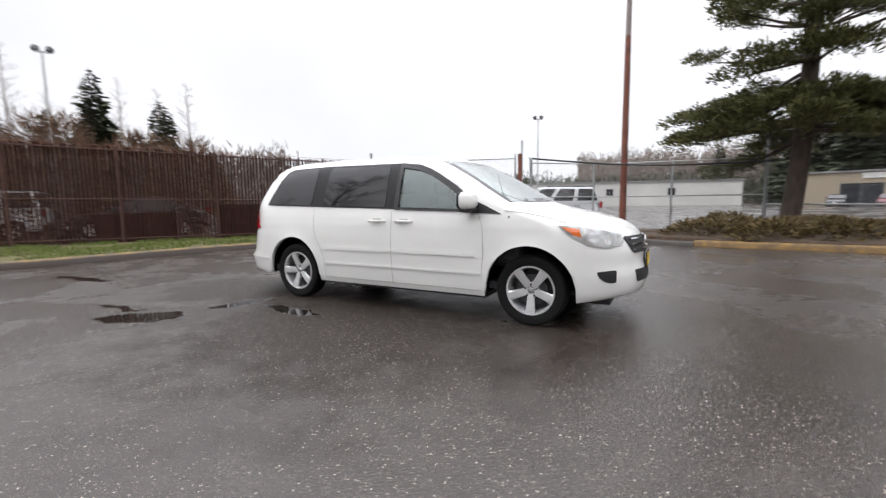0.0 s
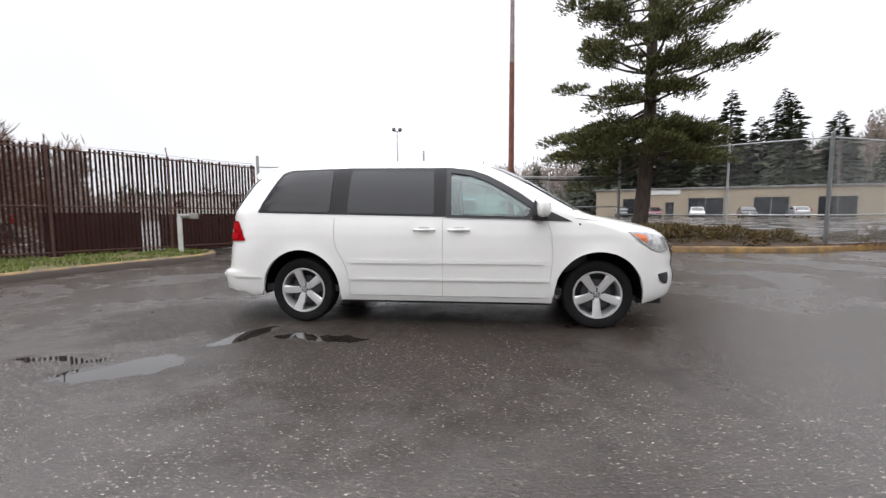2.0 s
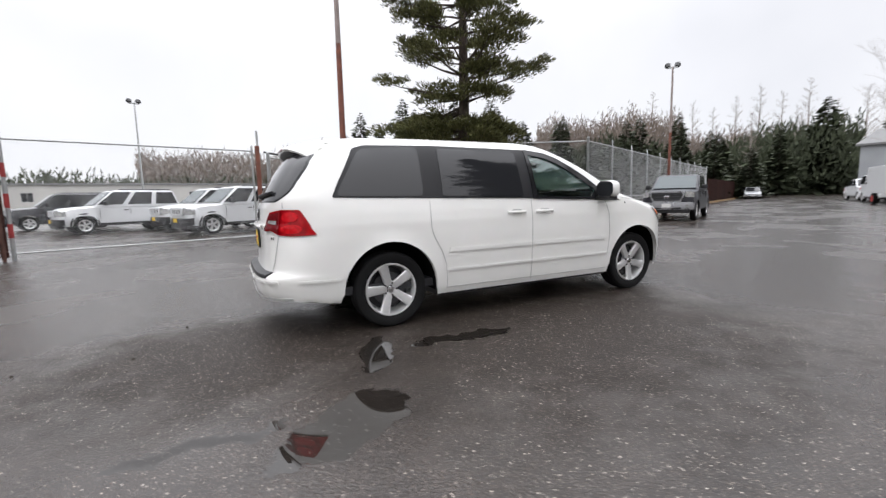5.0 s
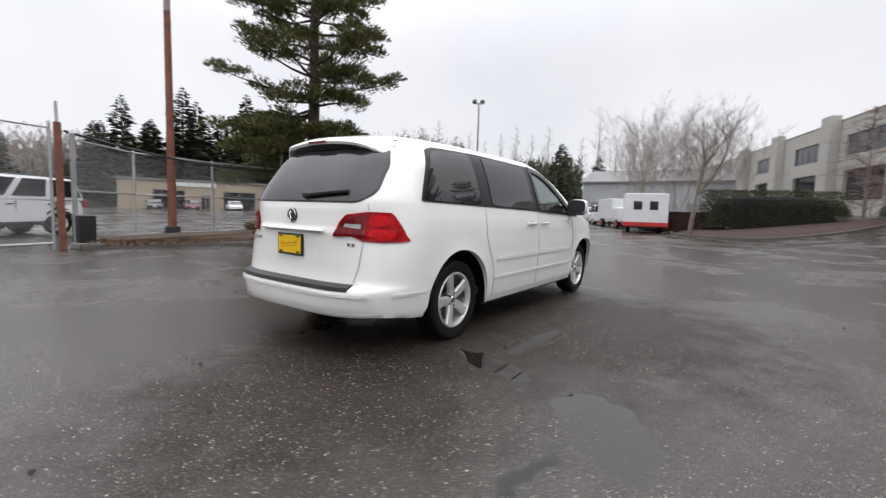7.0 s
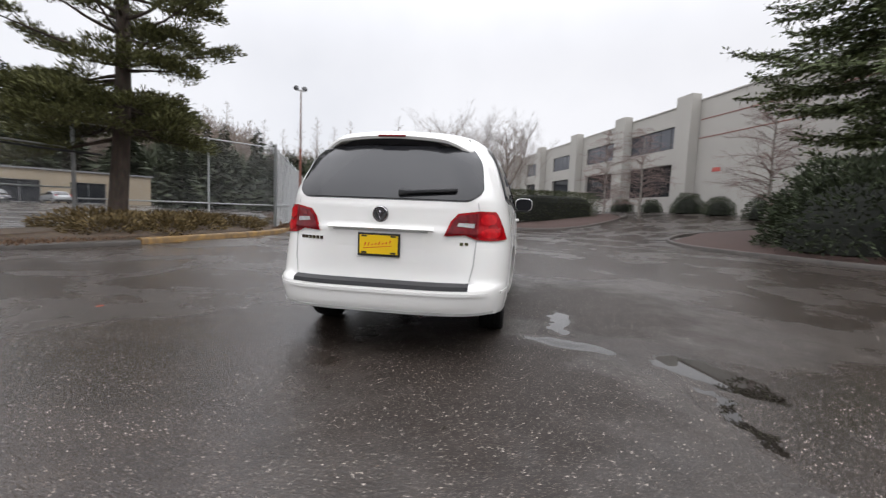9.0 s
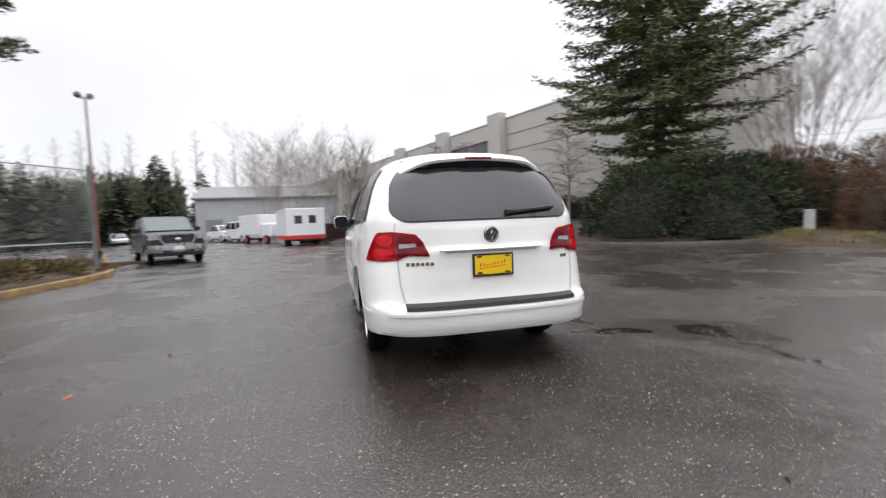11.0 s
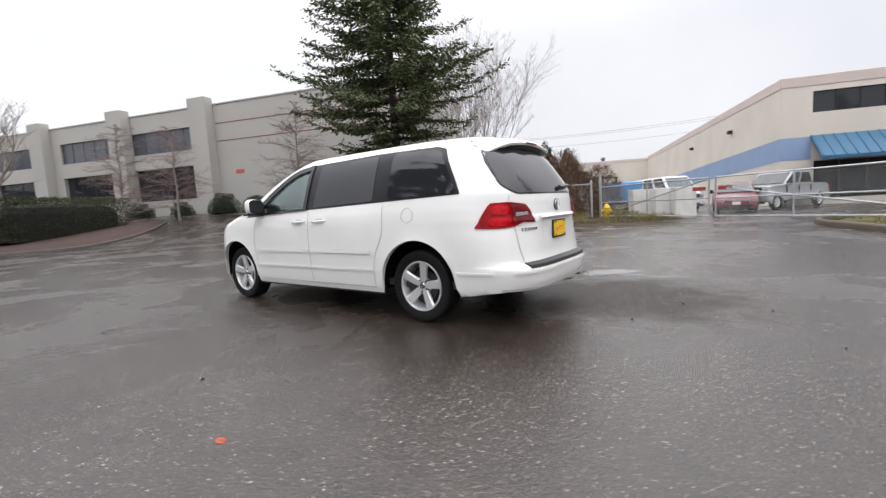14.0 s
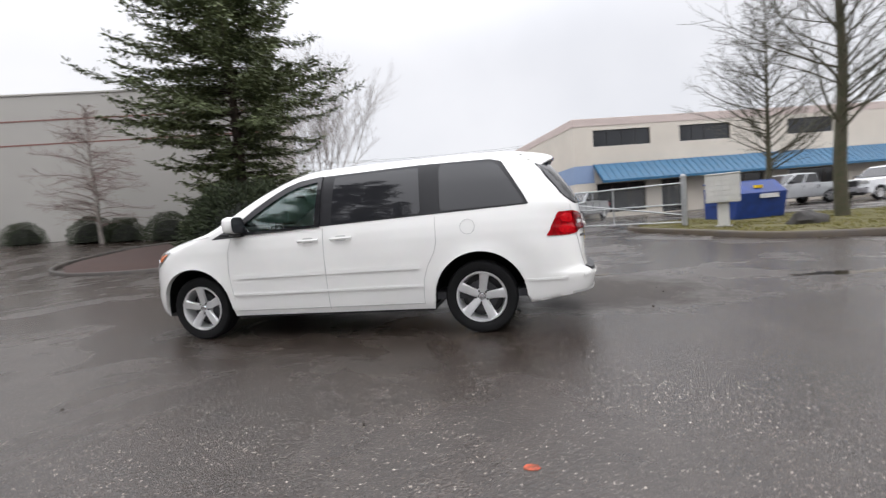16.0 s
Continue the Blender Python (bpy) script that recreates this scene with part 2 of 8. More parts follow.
    chips = math_n('MULTIPLY', chips, span(wet, 0.2, 1.0, 0.9, 0.55))
    base = n.new("ShaderNodeValToRGB")
    base.color_ramp.elements[0].position, base.color_ramp.elements[0].color = 0.36, (0.0135, 0.0098, 0.0078, 1)
    base.color_ramp.elements[1].position, base.color_ramp.elements[1].color = 0.64, (0.040, 0.0300, 0.0243, 1)
    l.new(math_n('ADD', math_n('MULTIPLY', noise_tex(34, 6, 0.7), 0.6), math_n('MULTIPLY', noise_tex(3.2, 5, 0.6), 0.4)), base.inputs["Fac"])
    m1 = n.new("ShaderNodeMix")
    m1.data_type = 'RGBA'
    l.new(chips, m1.inputs["Factor"])
    # darker base in the coarse stretches: the van's contact shadow put into colour
    worn = n.new("ShaderNodeMix")
    worn.data_type = 'RGBA'
    l.new(math_n('MULTIPLY', coarse, 0.55), worn.inputs["Factor"])
    l.new(base.outputs["Color"], worn.inputs["A"])
    worn.inputs["B"].default_value = (0.010, 0.0072, 0.0055, 1)
    l.new(worn.outputs["Result"], m1.inputs["A"])
    stone = n.new("ShaderNodeValToRGB")
    stone.color_ramp.elements[0].color, stone.color_ramp.elements[1].color = (0.25, 0.18, 0.13, 1), (0.72, 0.65, 0.57, 1)
    l.new(chip_pick.outputs["Blue"], stone.inputs["Fac"])
    l.new(stone.outputs["Color"], m1.inputs["B"])
    m2 = n.new("ShaderNodeMix")
    m2.data_type = 'RGBA'
    l.new(math_n('MAXIMUM', math_n('MULTIPLY', water, 0.7), seam), m2.inputs["Factor"])
    l.new(m1.outputs["Result"], m2.inputs["A"])
    m2.inputs["B"].default_value = (0.012, 0.011, 0.010, 1)
    l.new(m2.outputs["Result"], b.inputs["Base Color"])
    # damp gloss
    r0 = math_n('ADD', span(wet, 0.0, 1.0, 0.33, 0.15), math_n('MULTIPLY', coarse, 0.24))
    r1 = math_n('ADD', r0, math_n('MULTIPLY', math_n('SUBTRACT', noise_tex(90, 3), 0.5), 0.2))
    rough = n.new("ShaderNodeMix")
    l.new(water, rough.inputs["Factor"])
    l.new(r1, rough.inputs["A"])
    rough.inputs["B"].default_value = 0.015
    l.new(rough.outputs["Result"], b.inputs["Roughness"])
    l.new(math_n('MULTIPLY', math_n('SUBTRACT', 1.0, math_n('MAXIMUM', math_n('MULTIPLY', seam, 0.6), math_n('MULTIPLY', math_n('SUBTRACT', coarse, water), 0.66))), 0.68), b.inputs["Specular IOR Level"])
    bp = n.new("ShaderNodeBump")
    bp.inputs["Distance"].default_value = 0.006
    l.new(math_n('MULTIPLY', math_n('SUBTRACT', 1.0, water), 0.5), bp.inputs["Strength"])
    hgt = math_n('ADD', math_n('MULTIPLY', vor.outputs["Distance"], -0.7), math_n('MULTIPLY', noise_tex(120, 3), 0.6))
    l.new(hgt, bp.inputs["Height"])
    l.new(bp.outputs["Normal"], b.inputs["Normal"])
    return m


# x, y, half length, half width, turn
PUDDLES = [(-1.12, -1.46, 0.46, 0.13, -4), (-1.88, -1.42, 0.42, 0.12, 70), (-2.36, -2.40, 0.46, 0.24, 32), (-3.00, -2.27, 0.42, 0.06, 6), (-5.9, -1.46, 0.75, 0.10, 8)]
DAMP = [(-2.02, -1.85, 0.5, 0.14, 66), (-3.3, -2.55, 1.5, 0.30, 18), (-2.2, -2.3, 0.8, 0.4, 50), (-4.3, -3.1, 1.3, 0.35, 25), (3.6, -1.2, 1.9, 0.9, 25), (4.2, -3.4, 1.6, 0.7, 20), (-5.2, 4.6, 2.2, 0.5, 40), (-2.3, 6.1, 2.6, 0.45, 8)]
SEAMS = [(-3.00, -2.27, 0.40, 0.06, 5), (-1.86, -1.38, 0.34, 0.07, 70), (5.5, -7.6, 3.0, 0.06, 0), (9.5, -6.2, 2.2, 0.05, -12), (-1.2, -9.6, 2.6, 0.05, -8), (-4.4, -9.0, 1.8, 0.06, 4), (-2.2, 7.1, 1.6, 0.07, 6)]
# coarse drier stretches by the van; their dark tone paints its contact shadow
COARSE = [(-0.2, -1.8, 2.2, 1.7, 0), (-2.8, -0.9, 1.6, 1.2, 0)]

ASPHALT = asphalt_mat()
WHITE_PAINT = mat("white_car_paint", (0.82, 0.812, 0.785), 0.22, var=0.02, scale=2, bscale=8, coat=0.6)
BLACK_TRIM = mat("black_trim_plastic", (0.018, 0.018, 0.02), 0.45, var=0.2, bump=0.05, bscale=300)
GLOSS_BLACK = mat("gloss_black_pillar", (0.012, 0.012, 0.014), 0.12, var=0.05)
PRIVACY = glass_mat("dark_privacy_glass", (0.018, 0.0185, 0.021), 0.015)
PILLAR = mat("satin_black_pillar", (0.012, 0.012, 0.014), 0.35, var=0.05, spec=0.3)
CLEAR = glass_mat("clear_car_glass", (1, 1, 1), 0.01, see=0.95)
WELL = mat("black_wheel_arch_liner", (0.006, 0.006, 0.006), 0.9, var=0.2, spec=0.1)
# windscreen whose bright sky sheen is partly painted as pale diffuse specks
MILKY_SHEEN = milky_sheen_glass("milky_sheen_windscreen")
RUBBER = mat("tyre_rubber", (0.009, 0.009, 0.0095), 0.72, spec=0.22, var=0.25, bump=0.25, bscale=180, scale=8)
ALLOY = mat("silver_alloy", (0.78, 0.78, 0.78), 0.34, metal=0.6, var=0.06, scale=10)
DARK_METAL = mat("dark_brake_metal", (0.10, 0.10, 0.105), 0.5, metal=0.7, var=0.25)
DULL_CHROME = mat("dull_chrome", (0.42, 0.42, 0.44), 0.28, metal=0.8, var=0.1)
CHROME = mat("chrome", (0.75, 0.75, 0.77), 0.10, metal=1.0, var=0.03)
RED_LENS = mat("red_lamp_lens", (0.42, 0.004, 0.009), 0.07, var=0.35, scale=22, spec=0.22, stretch=(1, 1, 0.4))
BRIGHT_RED = mat("bright_red_lamp_bowl", (0.60, 0.008, 0.014), 0.08, var=0.2, scale=26, spec=0.22)
SMOKED = mat("smoked_red_lens", (0.20, 0.016, 0.022), 0.08, var=0.35, scale=18, spec=0.25)
DARK_RED = mat("dark_red_lens", (0.20, 0.010, 0.014), 0.14, var=0.2, scale=12, spec=0.4)
LAMP_BOWL = mat("silver_lamp_bowl", (0.80, 0.80, 0.80), 0.16, metal=0.7, var=0.15, scale=30)
CLEAR_LENS = mat("clear_lamp_lens", (0.62, 0.62, 0.61), 0.12, metal=0.25, var=0.35, scale=14, coat=0.9)
AMBER = mat("amber_lens", (0.75, 0.16, 0.03), 0.15, var=0.15, coat=0.8)
YELLOW = mat("yellow_plate", (0.85, 0.55, 0.01), 0.4, var=0.05)
RED_INK = mat("red_print", (0.65, 0.05, 0.02), 0.5, var=0.05)
SEAT = mat("grey_seat_cloth", (0.36, 0.36, 0.35), 0.9, var=0.2, bump=0.3, bscale=200)
DASH = mat("dark_dashboard_plastic", (0.04, 0.04, 0.045), 0.6, var=0.2)
HEADLINER = mat("pale_headliner", (0.6, 0.6, 0.58), 0.9, var=0.08)
JOINT = mat("dark_panel_gap", (0.50, 0.50, 0.485), 0.6, var=0.1)
GALV = mat("galvanised_steel", (0.46, 0.47, 0.47), 0.45, metal=0.55, var=0.12, scale=6, rand=0.08)
RUST = mat("rusty_red_steel", (0.24, 0.085, 0.055), 0.75, var=0.35, scale=5, stain=(0.12, 0.05, 0.035), stain_amt=0.6, bump=0.2)
SLAT = mat("brown_fence_slat", (0.036, 0.014, 0.011), 0.8, spec=0.06, var=0.3, scale=2, bump=0.1, rand=0.35, stretch=(1, 1, 0.3))
KERB_Y = mat("worn_yellow_kerb_paint", (0.22, 0.135, 0.036), 0.55, var=0.25, scale=4, stain=(0.06, 0.042, 0.03), stain_amt=0.95, bump=0.3, bscale=90)
KERB_GOLD = mat("yellow_kerb_paint_in_leaves", (0.30, 0.17, 0.036), 0.55, var=0.25, scale=4, stain=(0.09, 0.055, 0.03), stain_amt=0.9, bump=0.3, bscale=90)
top_paint_only(KERB_Y, (0.052, 0.038, 0.030))
CONCRETE = mat("grey_concrete", (0.30, 0.29, 0.27), 0.8, var=0.18, scale=2, bump=0.15, bscale=120)
KERB_WET = mat("dark_wet_kerb", (0.065, 0.054, 0.045), 0.5, var=0.35, scale=3, bump=0.3, bscale=90)
KERB_OLD = mat("dirty_kerb_with_yellow_traces", (0.070, 0.050, 0.026), 0.55, var=0.3, scale=3, stain=(0.06, 0.045, 0.035), stain_amt=0.95, bump=0.3, bscale=90)
SOIL = mat("leafy_brown_soil", (0.085, 0.055, 0.032), 0.95, var=0.5, scale=9, bump=0.8, bscale=50)
MULCH = mat("red_brown_mulch", (0.062, 0.030, 0.022), 0.95, var=0.45, scale=12, bump=0.9, bscale=60)
LAWN = mat("winter_lawn", (0.105, 0.10, 0.028), 0.95, var=0.35, scale=4, stain=(0.12, 0.09, 0.04), stain_amt=0.7, bump=0.8, bscale=70)
GRASS = leaf_mat("grass_blades", (0.115, 0.145, 0.034))
WALL_A = mat("pale_grey_tilt_up_wall", (0.40, 0.385, 0.355), 0.8, var=0.05, scale=0.25, bscale=30, bump=0.05)
WALL_B = mat("cream_stucco", (0.66, 0.605, 0.525), 0.85, var=0.06, scale=0.4, bump=0.06)
PINK = mat("pinkish_parapet_paint", (0.60, 0.50, 0.46), 0.8, var=0.05, scale=0.5)
BLUE_BAND = mat("blue_wall_paint", (0.25, 0.34, 0.51), 0.75, var=0.06, scale=0.6)
AWN_BLUE = mat("blue_metal_awning", (0.026, 0.125, 0.235), 0.4, var=0.12, scale=2)
WIN_DARK = glass_mat("dark_window_glass", (0.020, 0.022, 0.026), 0.04)
WIN_BLUE = glass_mat("slate_window_glass", (0.075, 0.080, 0.095), 0.10)
WALL_N = mat("weathered_white_cladding", (0.58, 0.57, 0.54), 0.8, var=0.08, scale=0.3)
WALL_FAR = mat("blue_grey_cladding", (0.36, 0.375, 0.39), 0.8, var=0.08, scale=0.3)
WALL_C = mat("tan_block_wall", (0.36, 0.30, 0.22), 0.85, var=0.07, scale=0.3)
ROOF = mat("grey_flat_roof", (0.22, 0.22, 0.22), 0.8, var=0.15)
BARK = mat("fissured_bark", (0.085, 0.062, 0.048), 0.95, var=0.4, scale=9, bump=0.9, bscale=40, stretch=(1, 1, 0.25))
PALE_BARK = mat("pale_grey_bark", (0.30, 0.27, 0.24), 0.9, var=0.3, scale=6, bump=0.4)
TWIG = mat("grey_brown_twigs", (0.21, 0.17, 0.145), 0.95, var=0.25, scale=3)
NEEDLE_PINE = leaf_mat("pine_needles", (0.092, 0.094, 0.036), 0.5)
NEEDLE_SPRUCE = leaf_mat("spruce_needles", (0.104, 0.124, 0.058), 0.55)
JUNIPER = leaf_mat("juniper_leaves", (0.033, 0.043, 0.021), 0.5)
HEDGE_LEAF = leaf_mat("clipped_hedge_leaves", (0.050, 0.056, 0.025), 0.45)
SHRUB_LEAF = leaf_mat("brown_green_shrub_leaves", (0.115, 0.082, 0.034), 0.5)
DRY_TWIG = leaf_mat("dry_brush", (0.115, 0.066, 0.038), 0.5)
BIRCH_TWIG = mat("reddish_birch_twigs", (0.27, 0.195, 0.175), 0.95, var=0.25, scale=3)
# paled so that bright sky washing over thin twigs is in the colour
PALE_TWIG = mat("sky_paled_thin_twigs", (0.30, 0.255, 0.225), 0.95, var=0.25, scale=3)
MOSSY_BARK = mat("dark_mossy_bark", (0.085, 0.074, 0.050), 0.95, var=0.45, scale=5, bump=0.6, bscale=40, stain=(0.07, 0.085, 0.03), stain_amt=0.5)
FAR_FIR = leaf_mat("far_fir_foliage", (0.050, 0.060, 0.034), 0.4)
# near-black, so that the shade inside dense foliage lies in the colour
LEAF_CORE = mat("painted_inner_shade", (0.012, 0.014, 0.009), 0.95, var=0.4, scale=14)
FAR_BROWN = leaf_mat("far_leafless_wood", (0.205, 0.168, 0.142), 0.3)


# ---- building helpers ----
def link_mesh(name, me, material, parent=None, label="", smooth=False):
    me.materials.append(material)
    if smooth:
        me.polygons.foreach_set("use_smooth", [True] * len(me.polygons))
    ob = new(name, me)
    ob.parent = parent
    if label:
        ob["label"] = label
    return ob


def part(name, bm, material, parent=None, label="", smooth=False, sharp=35):
    """Links a bmesh as one mesh object under a thing or a part."""
    bmesh.ops.recalc_face_normals(bm, faces=bm.faces)
    if smooth:
        for f in bm.faces:
            f.smooth = True
        for e in bm.edges:
            if len(e.link_faces) == 2 and e.calc_face_angle(0) > radians(sharp):
                e.smooth = False
    me = bpy.data.meshes.new(name)
    bm.to_mesh(me)
    bm.free()
    return link_mesh(name, me, material, parent, label)


def raw(name, verts, faces, material, parent=None, label="", smooth=False):
    me = bpy.data.meshes.new(name)
    me.from_pydata([tuple(v) for v in verts], [], [tuple(f) for f in faces])
    me.update()
    return link_mesh(name, me, material, parent, label, smooth)


def thing(name, label, category, group="", m=None):
    ob = new(name)
    ob.empty_display_size = 0.3
    if m is not None:
        ob.matrix_world = m
    return tagged(ob, label, category, group)


def box(bm, x0, x1, y0, y1, z0, z1, bevel=0.0, seg=2):
    r = bmesh.ops.create_cube(bm, size=1.0)
    for v in r["verts"]:
        v.co = Vector((x0 + (v.co.x + .5) * (x1 - x0), y0 + (v.co.y + .5) * (y1 - y0), z0 + (v.co.z + .5) * (z1 - z0)))
    if bevel:
        bmesh.ops.bevel(bm, geom=list({e for v in r["verts"] for e in v.link_edges}), offset=bevel, segments=seg, affect='EDGES', profile=0.5)
    return bm


def cyl(bm, p, q, r, r2=None, seg=12, cap=True):
    p, q = Vector(p), Vector(q)
    d = q - p
    m = Matrix.Translation((p + q) / 2) @ d.to_track_quat('Z', 'Y').to_matrix().to_4x4()
    bmesh.ops.create_cone(bm, cap_ends=cap, segments=seg, radius1=r, radius2=r if r2 is None else r2, depth=d.length, matrix=m)
    return bm


def rings(bm, loops, close=True, cap0=False, cap1=False):
    """Skins a row of loops of equal length."""
    vs = [[bm.verts.new(p) for p in lp] for lp in loops]
    n = len(vs[0])
    for a, b in zip(vs, vs[1:]):
        for i in range(n if close else n - 1):
            j = (i + 1) % n
            bm.faces.new((a[i], a[j], b[j], b[i]))
    if cap0:
        bm.faces.new(vs[0][::-1])
    if cap1:
        bm.faces.new(vs[-1])
    return vs


def lathe(bm, prof, seg=40, axis='Y'):
    """Turns a row of (radius, height along the axis) about the axis."""
    loops = []
    for r, h in prof:
        lp = []
        for i in range(seg):
            a = 2 * math.pi * i / seg
            c, s = r * math.cos(a), r * math.sin(a)
            lp.append((c, h, s) if axis == 'Y' else (c, s, h))
        loops.append(lp)
    rings(bm, loops)
    return bm


def sweep(bm, path, prof, close=False):
    """Sweeps a profile of (side, up) along a ground path of (x, y, z)."""
    pts = [Vector(p) for p in path]
    loops = []
    for i, p in enumerate(pts):
        d = (pts[min(i + 1, len(pts) - 1)] - pts[max(i - 1, 0)]).normalized()
        side = Vector((-d.y, d.x, 0)).normalized()
        loops.append([p + side * s + Vector((0, 0, u)) for s, u in prof])
    rings(bm, loops, close=True, cap0=True, cap1=True)
    return bm


def smooth_line(pts, n=6):
    """A Catmull-Rom line through a few points."""
    P = [Vector(p) for p in pts]
    P = [P[0] * 2 - P[1]] + P + [P[-1] * 2 - P[-2]]
    out = []
    for i in range(1, len(P) - 2):
        for k in range(n):
            t = k / n
            a, b, c, d = P[i - 1], P[i], P[i + 1], P[i + 2]
            out.append(0.5 * ((2 * b) + (c - a) * t + (2 * a - 5 * b + 4 * c - d) * t * t + (3 * b - a - 3 * c + d) * t ** 3))
    return out + [P[-2]]


def interp(tab, v):
    return float(np.interp(v, [a for a, _ in tab], [b for _, b in tab]))


def sstep(v, a, b):
    t = min(1.0, max(0.0, (v - a) / (b - a)))
    return t * t * (3 - 2 * t)


# ---- the ground: one sheet, level round the van, rising to the offices in the south-east ----
WALL_P, WALL_W, WALL_M = (34.1, -13.8), (-0.945, -0.326), (-0.326, 0.945)


def along_a(x, y):
    return (x - WALL_P[0]) * WALL_W[0] + (y - WALL_P[1]) * WALL_W[1], (x - WALL_P[0]) * WALL_M[0] + (y - WALL_P[1]) * WALL_M[1]


def ground_z(x, y):
    a, s = along_a(x, y)
    top = 1.65 - 0.75 * sstep(a, 3, 22)
    rise = top * (1 - sstep(s, 0.5, 15)) * (1 - sstep(a, 22, 32))
    far = max(0.0, math.hypot(x, y) - 75)
    return rise + 0.02 * far * (1 if y > -20 else 0.3) * sstep(far, 0, 60)


def line_to(a, b, step):
    n = max(1, round(abs(b - a) / step))
    return [a + (b - a) * i / n for i in range(n)]


gx = line_to(-900, -160, 60) + line_to(-160, -40, 8) + line_to(-40, 60, 1.25) + line_to(60, 160, 8) + line_to(160, 960, 60)
gy = gx
gv = [(x, y, ground_z(x, y)) for y in gy for x in gx]
NX = len(gx)
gf = [(j * NX + i, j * NX + i + 1, (j + 1) * NX + i + 1, (j + 1) * NX + i) for j in range(len(gy) - 1) for i in range(NX - 1)]
tagged(raw("ground", gv, gf, ASPHALT, smooth=True), "wet worn grey asphalt with puddles and cracks", "ground", kind="structure")


def bed(name, outline, material, label, z=0.13, dome=0.0, category="planting bed"):
    """A raised bed with a closed outline and a slightly domed, uneven top."""
    bm = bmesh.new()
    pts = [Vector((x, y, 0)) for x, y in outline]
    c = sum(pts, Vector()) / len(pts)
    loops = []
    for k in range(9):
        f = k / 8
        lp = []
        for p in pts:
            q = p.lerp(c, f * 0.97)
            zz = ground_z(q.x, q.y) + (z if k else -0.05) + dome * (1 - (1 - f) ** 2) + (0.03 * noise.noise(q * 1.3) if 0 < k else 0)
            lp.append((q.x, q.y, zz))
        loops.append(lp)
    rings(bm, loops, cap1=True)
    return tagged(part(name, bm, material, smooth=True), label, category, kind="structure")


def kerb(path, material, label, h=0.15, w=0.16):
    bm = bmesh.new()
    pts = [(p.x, p.y, ground_z(p.x, p.y)) for p in smooth_line([(x, y, 0) for x, y in path], 8)]
    prof = [(-w / 2, -0.1), (-w / 2, h - 0.035), (-w / 2 + 0.035, h), (w / 2 - 0.02, h), (w / 2, h - 0.02), (w / 2, -0.1)]
    sweep(bm, pts, prof)
    return tagged(part("kerb", bm, material, smooth=True, sharp=60), label, "kerb", kind="structure")


# north side: bed under the pine, west grass corner
KERB_N = [(-1.6, 9.25), (0.4, 9.0), (1.8, 8.2), (3.2, 7.75), (6.0, 7.55), (8.6, 7.55), (10.4, 8.15), (14.0, 9.8), (20.0, 12.6), (32.0, 18.2), (60.0, 31.0)]
kerb(KERB_N[:4], KERB_WET, "low dark kerb half buried in leaves", h=0.11)
kerb(KERB_N[3:], KERB_GOLD, "weathered kerb with worn yellow paint")
bed("planting_bed", [(p.x, p.y) for p in smooth_line([(x, y + 0.05, 0) for x, y in KERB_N[:8]], 4)] + [(14.5, 11.0), (10.8, 10.2), (7, 11.8), (3, 12.4), (-0.5, 11.6), (-1.9, 10.4)], SOIL, "brown leafy planting bed under a pine", dome=0.18)
KERB_W = [(-24.0, -4.2), (-13.0, -3.9), (-9.6, -3.0), (-8.5, -1.2), (-8.0, 0.8), (-7.35, 2.9), (-6.75, 4.3), (-6.9, 5.3), (-7.7, 5.9)]
kerb(KERB_W, KERB_Y, "low kerb with worn yellow paint beside grass")
bed("grass_verge", [(p.x, p.y) for p in smooth_line([(x, y, 0) for x, y in KERB_W], 4)] + [(-8.6, 6.0), (-10.6, 3.6), (-13.2, 0.2), (-18, -2.0), (-24, -3.0)], LAWN, "strip of mossy winter grass along a fence", category="grass verge")
# south-east: mulch island with the spruce, bank below the hedge
ISL = [(9.4, -8.3), (12.0, -7.4), (15.0, -7.6), (17.2, -9.2), (17.6, -12.5), (16.0, -16.0), (12.0, -17.6), (7.5, -17.0), (5.2, -14.2), (6.2, -10.4)]
kerb(ISL + [ISL[0]], KERB_WET, "low dark concrete kerb round a planted island", h=0.12)
bed("mulch_island", ISL, MULCH, "red-brown mulch island with evergreens", dome=0.25, z=0.10)
BANK = [(25.0, 1.4), (23.6, -0.8), (23.8, -3.6), (25.8, -6.6), (29.0, -9.0), (32.6, -9.0), (33.6, -4.5), (31.5, 0.6), (28.0, 1.8)]
kerb(BANK + [BANK[0]], KERB_WET, "dark wet concrete kerb round a hedge bank", h=0.14)
bed("hedge_bank", BANK, MULCH, "mulched bank under a clipped hedge", dome=0.35, z=0.12)
# south: verge by the hydrant, island by the mailbox
VERGE_S = [(7.2, -11.7), (4.4, -11.9), (1.6, -12.2), (-0.6, -12.8), (-1.7, -14.0), (-1.0, -15.4), (1.4, -17.0), (6.0, -18.5), (9.0, -18.0), (9.0, -14.0)]
bed("rough_verge", VERGE_S, SOIL, "rough verge of dry grass beside a fence", z=0.08, dome=0.1, category="grass verge")
KERB_S = [(-6.2, -14.5), (-5.5, -12.2), (-5.9, -10.4), (-6.6, -8.4), (-7.3, -6.4), (-9.0, -5.6), (-13.0, -5.9), (-24.0, -6.4)]
kerb(KERB_S, KERB_OLD, "dirty kerb with traces of yellow paint beside a lawn")
bed("lawn_island", [(p.x, p.y) for p in smooth_line([(x - 0.05, y, 0) for x, y in KERB_S], 4)] + [(-24, -9), (-17, -12.5), (-13, -14.2), (-9, -15.2)], LAWN, "winter lawn with a bare tree", category="lawn")


